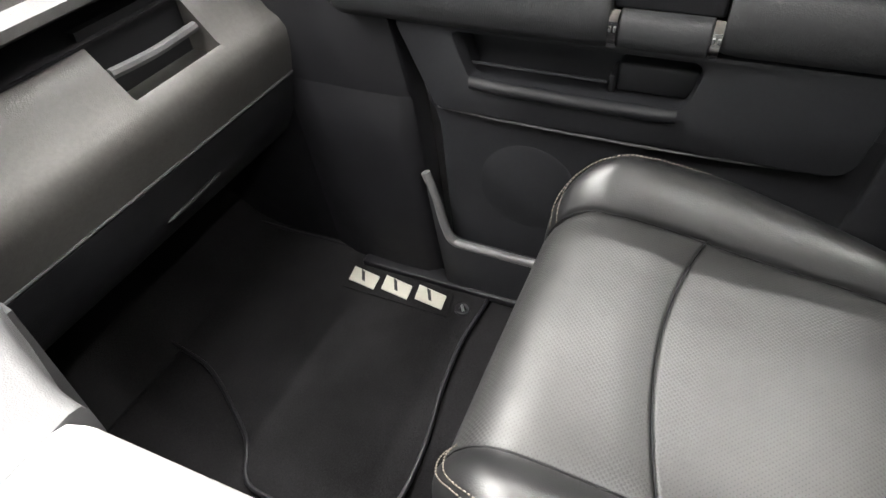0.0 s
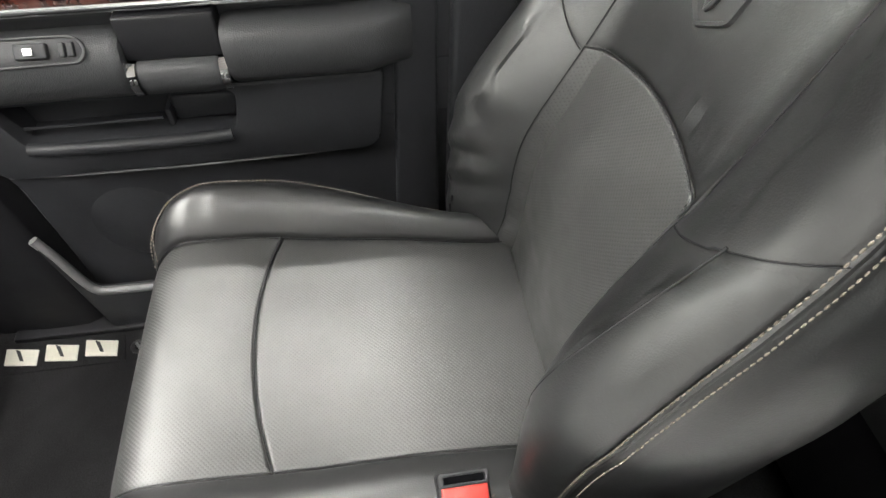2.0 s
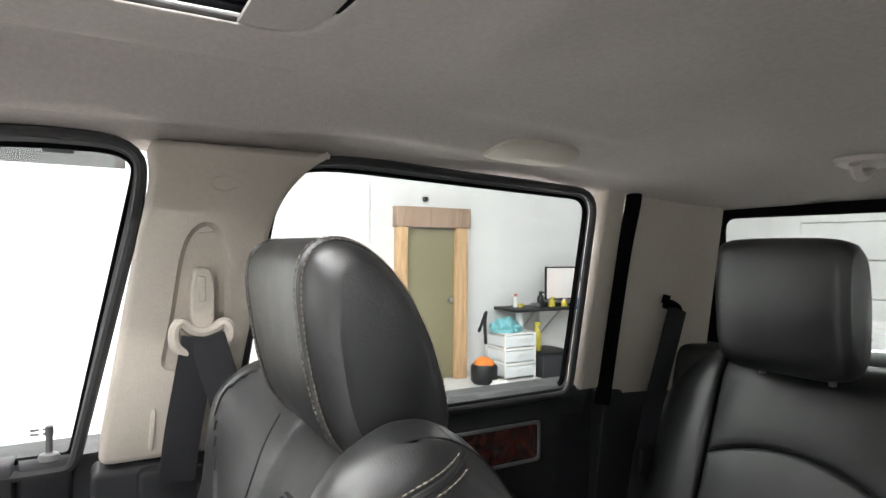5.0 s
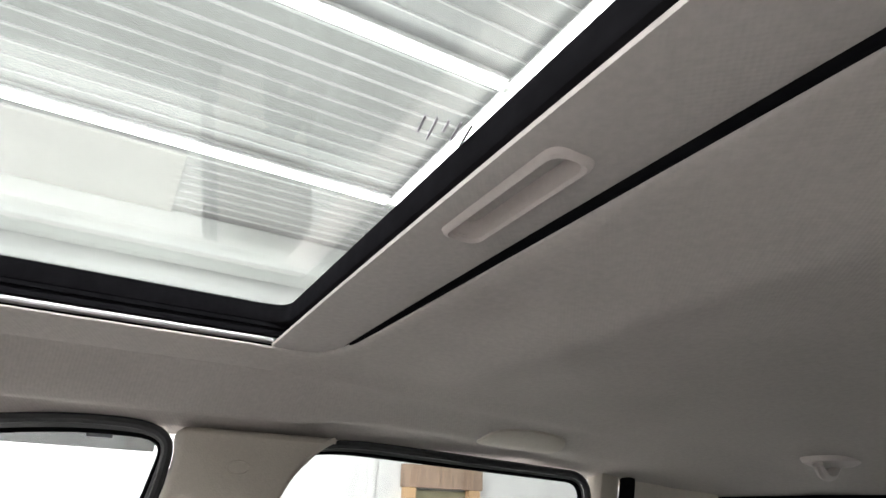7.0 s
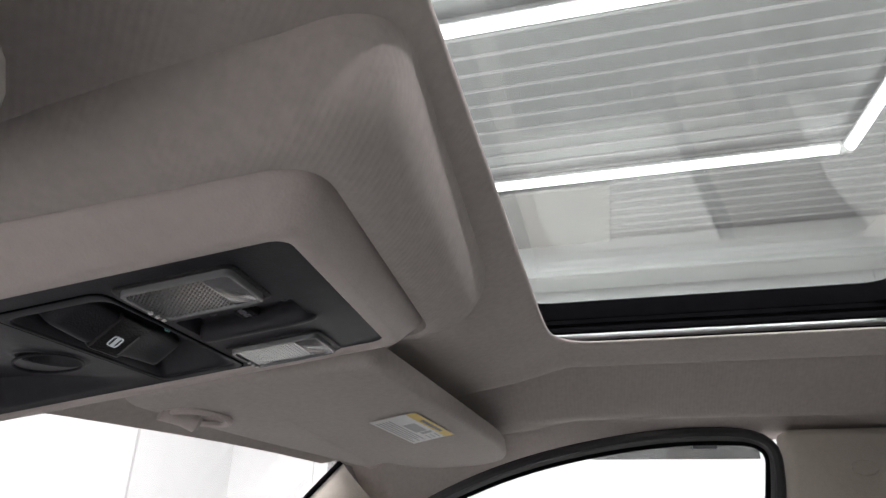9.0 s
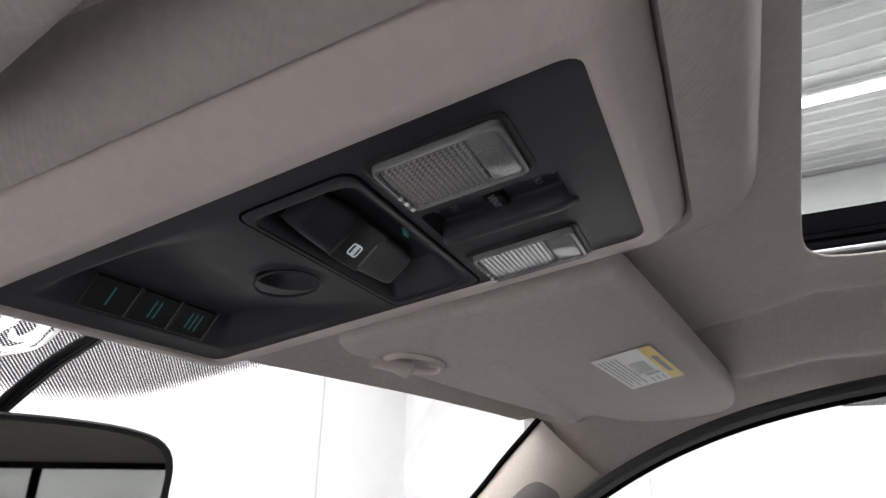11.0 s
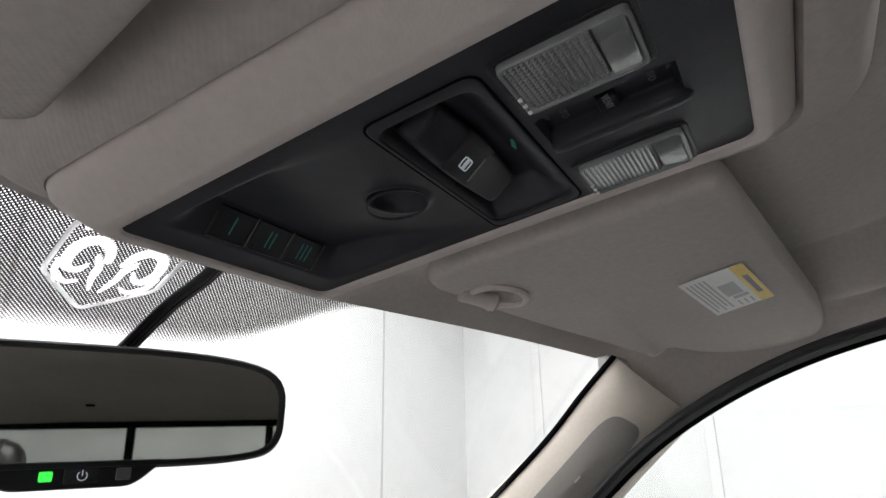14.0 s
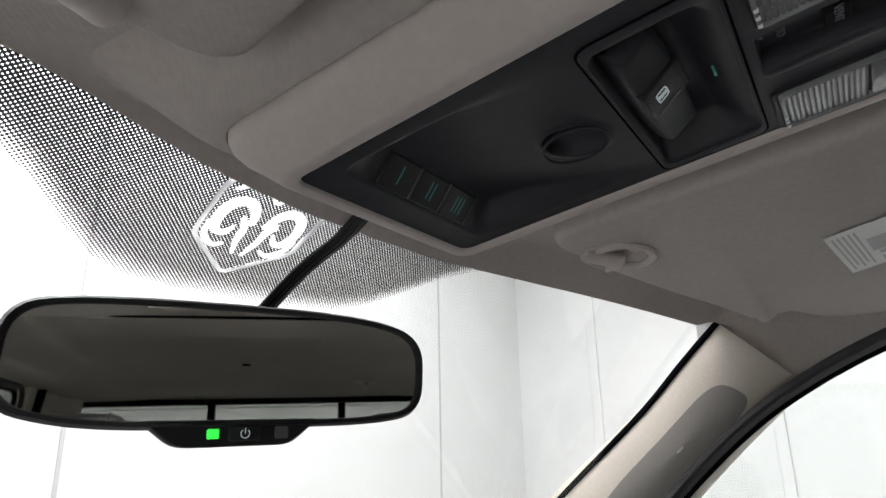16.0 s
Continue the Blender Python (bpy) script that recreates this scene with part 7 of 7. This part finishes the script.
        for p in line[51:]:
            p.y = ceil_v(p.x)
        mid = [b.on(sd * p.x, min(0.998, p.y), 0.0) for p in line]
        lift = [(b.on(sd * p.x, min(0.998, p.y), 0.01) - b.on(sd * p.x, min(0.998, p.y), 0.0)).normalized() for p in line]
        for _ in range(8):
            mid = [p if not 36 < i < 66 else (mid[i - 1] + p * 2 + mid[i + 1]) / 4 for i, p in enumerate(mid)]
            lift = [n if not 0 < i < len(lift) - 1 else (lift[i - 1] + n * 2 + lift[i + 1]).normalized() for i, n in enumerate(lift)]
        for shift in (-0.0060, 0.0060):
            pts = []
            for i, p in enumerate(mid):
                t = mid[min(i + 1, len(mid) - 1)] - mid[max(i - 1, 0)]
                pts.append(p + lift[i] * 0.0048 + lift[i].cross(t).normalized() * shift)
            part("stitching", stitches(pts), THREAD, S, "pale edge stitching")
        part("shoulder_padding", fix(sheet([[b.surf(sd * lerp(0.7, 2.0, i / 24), lerp(0.84, 0.999, j / 16)) - b.out(b.surf(sd * lerp(0.7, 2.0, i / 24), lerp(0.84, 0.999, j / 16))) * 0.0015 for j in range(17)] for i in range(25)])), LEATHER, S)
        part("seam_cord", tube([p - n * 0.0004 for p, n in zip(mid, lift)], 0.0030, 6), LEATHER, S)
        # single line across the bolster
        pts = []
        for i in range(24):
            s, v = high(i / 23, 0.0)
            pts.append(b.surf(s, v) + Vector((0, 0.0025, 0.001)))
        pts2 = []
        for i in range(34):
            z = lerp(0.37, 0.752, i / 33)
            sq, vq = sv(sd * lerp(0.184, 0.197, i / 33), z)
            pts2.append(b.on(sq, vq, 0.0052))
        if sd < 0:
            part("piping", tube(pts2, 0.0013, 6), DARKER, S, "thin dark bolster seam")
        # twin stitching round the front corner and along the crest of the cushion bolster
        for off in (-0.004, 0.004):
            pts = []
            for p in spline([(0.166, 0.968, 0), (0.190, 0.972, 0), (0.215, 0.955, 0), (0.238, 0.88, 0), (0.250, 0.75, 0), (0.252, 0.55, 0), (0.242, 0.35, 0), (0.23, 0.25, 0)], 70):
                u, v, e = sd * (p.x + off * smooth(0.97, 0.9, p.y)), p.y + 1.6 * off * smooth(0.9, 0.97, p.y), 0.004
                n = (c.surf(u + e, v) - c.surf(u - e, v)).cross(c.surf(u, v + e) - c.surf(u, v - e)).normalized()
                pts.append(c.surf(u, v) + n * 0.0042)
            part("stitching", stitches(pts), THREAD, S, "pale edge stitching")
    def groove(pts, off=-0.0002):
        part("seam", tube([b.on(*p, off) for p in pts], 0.0009, 6), DARKER, S)
    for sd in (-1, 1):
        groove([sv(sd * edge(z), z) for z in [lerp(0.37, 0.93, i / 60) for i in range(61)]])
        groove([sv(sd * lerp(edge(z), b.hw(z) * 0.985, i / 20), z) for i, z in [(i, lerp(0.700, 0.785, i / 20)) for i in range(21)]], 0.002)
        part("seam", tube([c.surf(tap(sd * iw, v), v) + Vector((0, 0, 0.0002)) for v in [lerp(0.08, 0.985, i / 50) for i in range(51)]], 0.0009, 6), DARKER, S)
    groove([ins(i / 40, 1.0) for i in range(41)])
    part("seam", tube([c.surf(u, seam(u)) for u in [lerp(-iw, iw, i / 30) for i in range(31)]], 0.0009, 6), DARKER, S)
    part("back_shell", fix(sheet([[b.rear(lerp(-1, 1, j / 16), rise(i / 24)) for j in range(17)] for i in range(25)] + [[b.rear(lerp(-1, 1, j / 16), 1.0) + Vector((0, 0.016, -0.012)) for j in range(17)]])), SOFT, S, "dark backrest shell")
    cols = [lerp(-0.999, 0.999, j / 60) for j in range(61)]
    cap = [[b.rear(k, v) for k in cols] for v in (0.93, 0.96, 0.98, 0.99, 0.997)]
    cap += [[b.surf(k, v) + Vector((0, dy, 0)) for k in cols] for v, dy in ((1.0, 0.0), (0.9992, 0.0), (0.9975, 0.0), (0.995, 0.0), (0.991, 0.0), (0.986, 0.0), (0.98, -0.001), (0.97, -0.003), (0.955, -0.006))]
    part("top_cap", fix(sheet(cap)), LEATHER, S, "leather over the top edge", 80)
    part("arc_seam", stitches([b.surf(*ins(i / 40, 1.0)) + Vector((0, 0.003, 0.003)) for i in range(41)], 0.004, 0.002, 0.0007), LEATHER, S)
    # pressed shield on the upper back
    def press(y, z, lift):
        s, v = sv(y, z)
        p = b.surf(s, v)
        return p + Vector((0, 0.94, 0.3)) * (0.0055 + lift)
    sh = rpoly([(-0.026, 0.040), (0.026, 0.040), (0.038, 0.028), (0.034, -0.024), (0.0, -0.042), (-0.034, -0.024), (-0.038, 0.028)], 0.006, 4)
    ex, ez = 0.014, 0.828
    E = part("pressed_badge", fix(sheet([[press(ex + p[0] * k, ez + p[1] * k, d) for p in sh] for k, d in ((1.10, -0.005), (1.04, 0.0026), (0.97, 0.0026), (0.89, -0.005))], False, True)), LEATHER, S, "shield pressed into the leather")
    for sd in (-1, 1):
        curl = spline([(sd * 0.005, 0.018, 0), (sd * 0.014, 0.026, 0), (sd * 0.024, 0.016, 0), (sd * 0.023, -0.004, 0), (sd * 0.014, -0.008, 0), (sd * 0.011, 0.002, 0)], 22)
        part("pressed_curl", tube([press(ex + p.x, ez + p.y, 0.0) for p in curl], 0.0030, 8), LEATHER, E)
        part("pressed_stripe", tube([press(ex + x, ez + z, 0.0) for x, z in ((sd * 0.004, 0.014), (sd * 0.007, -0.004), (sd * 0.004, -0.022), (0.0, -0.03))], [0.0020, 0.0032, 0.0032, 0.0020], 8), LEATHER, E)
    return S


passenger_seat()


def head_rest(name, cx, prof, hw, label, stitched=True, tilt=0.0):
    """A padded headrest: prof is its side outline as (y, z)."""
    H = thing(name, (cx, prof[0][0], min(z for _, z in prof)), label, "headrest", "headrests")
    o = [Vector((0, y, z)) for y, z in rpoly(prof, 0.045, 6)]
    cy, cz = sum(p.y for p in o) / len(o), sum(p.z for p in o) / len(o)
    rows = []
    n = 26
    for i in range(n + 1):
        t = lerp(-1, 1, i / n)
        k = max(0.0, 1 - abs(t) ** 5.0) ** 0.5 if abs(t) > 0.0 else 1.0
        k = lerp(0.62, 1.0, k)
        x = cx + hw * t
        rows.append([(x, lerp(cy, p.y, k) , lerp(cz, p.z, lerp(1, k, 0.55))) for p in o])
    bm = sheet(rows, False, True)
    bm.faces.new(bm.verts[: len(o)])
    bm.faces.new(bm.verts[-len(o):])
    part("cushion", fix(bm), LEATHER, H)
    if stitched:
        for sd in (-1, 1):
            for t in (0.70, 0.80):
                k = lerp(0.62, 1.0, max(0.0, 1 - t**5.0) ** 0.5)
                loop = [(cx + sd * hw * t, lerp(cy, p.y, k) + (p.y - cy) / max(1e-6, (p - Vector((0, cy, cz))).length) * 0.0024, lerp(cz, p.z, lerp(1, k, 0.55)) + (p.z - cz) / max(1e-6, (p - Vector((0, cy, cz))).length) * 0.0024) for p in o]
                part("stitching", stitches(loop + loop[:1]), THREAD, H, "pale edge stitching")
            k = lerp(0.62, 1.0, max(0.0, 1 - 0.75**5.0) ** 0.5)
            part("piping", tube([(cx + sd * hw * 0.75, lerp(cy, p.y, k), lerp(cz, p.z, lerp(1, k, 0.55))) for p in o], 0.0035, 6, True), LEATHER, H)
    for sd in (-1, 1):
        part("post", tube([(cx + sd * 0.06, cy - 0.01, cz), (cx + sd * 0.06, cy - 0.03, min(p.z for p in o) - (0.07 if stitched else 0.01))], 0.006, 10), STEEL, H)
    return H


head_rest("headrest", 0.425, [(-0.222, 0.922), (-0.168, 0.955), (-0.146, 1.03), (-0.134, 1.120), (-0.175, 1.142), (-0.228, 1.108), (-0.270, 1.035), (-0.292, 0.945)], 0.130, "black leather front headrest with pale double stitching")
head_rest("headrest", 0.436, [(-0.985, 0.915), (-0.970, 1.04), (-0.975, 1.140), (-1.0, 1.152), (-1.055, 1.14), (-1.075, 1.04), (-1.07, 0.915)], 0.115, "black leather rear headrest", False)


def buckle():
    B = thing("belt_buckle", (0.195, 0.08, 0.30), "black belt buckle with a red release button", "belt buckle")
    m = Matrix.Translation((0.206, 0.085, 0.440)) @ Matrix.Rotation(radians(-20), 4, "Y") @ Matrix.Rotation(radians(5), 4, "X")
    part("body", moved(box(-0.017, 0.017, -0.027, 0.027, -0.10, -0.001, 0.005), m), DARKER, B)
    part("release_button", moved(box(-0.0155, 0.004, -0.0235, 0.0235, -0.014, 0.0035, 0.003), m), RED, B, "red release button")
    part("slot_rim", moved(ring(rrect(0.003, 0.017, -0.026, 0.026, 0.004, 3), rrect(0.006, 0.013, -0.021, 0.021, 0.002, 3), 0.004, -0.004, "z", 0.001), m), DARK, B, "")
    part("slot", moved(box(0.006, 0.013, -0.021, 0.021, -0.004, 0.000), m), RUBBER, B)
    part("stalk", tube(spline([(0.20, 0.07, 0.36), (0.188, 0.03, 0.30), (0.185, -0.02, 0.24)], 14), 0.012, 8, False, 0.5), DARKER, B)
    part("cable", tube(spline([(0.20, 0.06, 0.40), (0.185, 0.02, 0.395), (0.18, -0.04, 0.37), (0.19, -0.09, 0.30)], 20), 0.0045, 8), RUBBER, B)


buckle()
for o in [o for o in bpy.data.objects if o.parent is None and o.name in ("passenger_seat", "headrest")]:
    twin = copy_thing(o, Matrix.Translation(o.location + Vector((-0.86, 0, 0))))
    twin.name = "driver_seat" if o.name == "passenger_seat" else "headrest"


BENCH = leather("dark_grained_leather", (0.018, 0.0183, 0.019), False, (0.45, 0.58))


def rear_bench():
    R = thing("bench_seat", (0.0, -0.85, 0.0), "black leather rear bench seat", "rear seat")
    def back(u, v):
        z = lerp(0.36, 0.938, v)
        au = abs(u - 0.425) if u > 0 else abs(u + 0.425)
        x = u
        y = -0.885 - 0.19 * v + 0.028 * smooth(0.14, 0.27, au) * (1 - 0.5 * v)
        k = (v - 0.9) / 0.1
        if k > 0:
            y -= 0.05 * (1 - math.sqrt(max(0, 1 - k * k)))
        au2 = max(0.0, abs(u) - 0.60)
        z -= 1.35 * au2**1.35 * v
        y -= 1.2 * au2 ** 1.7
        return Vector((x, y, z))
    for x0, x1 in ((-0.745, -0.585), (-0.58, -0.265), (0.27, 0.585), (0.59, 0.750)):
        cut = 0.66 if abs(x0) < 0.583 and abs(x1) < 0.586 else None
        if cut:
            part("back_lower", upholster(back, lambda a, q: (lerp(x0, x1, a), lerp(0.0, cut + 0.07 * (1 - (2 * a - 1) ** 2), q)), 16, 16, x1 - x0, 0.4, 0.004, 0.01, flip=-1), BENCH, R, "perforated back insert")
            part("back_upper", upholster(back, lambda a, q: (lerp(x0, x1, a), lerp(cut + 0.07 * (1 - (2 * a - 1) ** 2), 1.0, q)), 16, 14, x1 - x0, 0.2, 0.004, 0.01, flip=-1), LEATHER, R)
        else:
            part("back_bolster", upholster(back, lambda a, q: (lerp(x0, x1, a), q), 12, 24, x1 - x0, 0.58, 0.004, 0.01, flip=-1), LEATHER, R)
    part("back_middle", upholster(back, lambda a, q: (lerp(-0.26, 0.265, a), q), 14, 24, 0.52, 0.58, 0.004, 0.01, flip=-1), LEATHER, R)
    part("back_core", prism(rpoly([(-0.97, 0.30), (-1.10, 0.925), (-1.20, 0.925), (-1.20, 0.30)], 0.02, 3), -0.72, 0.72, "x"), LEATHER, R)
    def cush(u, v):
        y = lerp(-0.93, -0.43, v)
        z = 0.40 + 0.02 * smooth(0.3, 0.9, v)
        d = (1 - v) / 0.14
        if d < 1:
            z -= 0.09 * (1 - math.sqrt(max(0, 1 - (1 - d) ** 2)))
        return Vector((u, y, z))
    for x0, x1, m in ((-0.74, -0.59, LEATHER), (-0.585, -0.27, BENCH), (-0.265, 0.265, LEATHER), (0.27, 0.585, BENCH), (0.59, 0.74, LEATHER)):
        part("cushion", upholster(cush, lambda a, q: (lerp(x0, x1, a), q), 12, 18, x1 - x0, 0.5, 0.004, 0.01), m, R)
    part("cushion_core", box(-0.73, 0.73, -0.95, -0.46, 0.05, 0.375, 0.03), DARKER, R)


rear_bench()
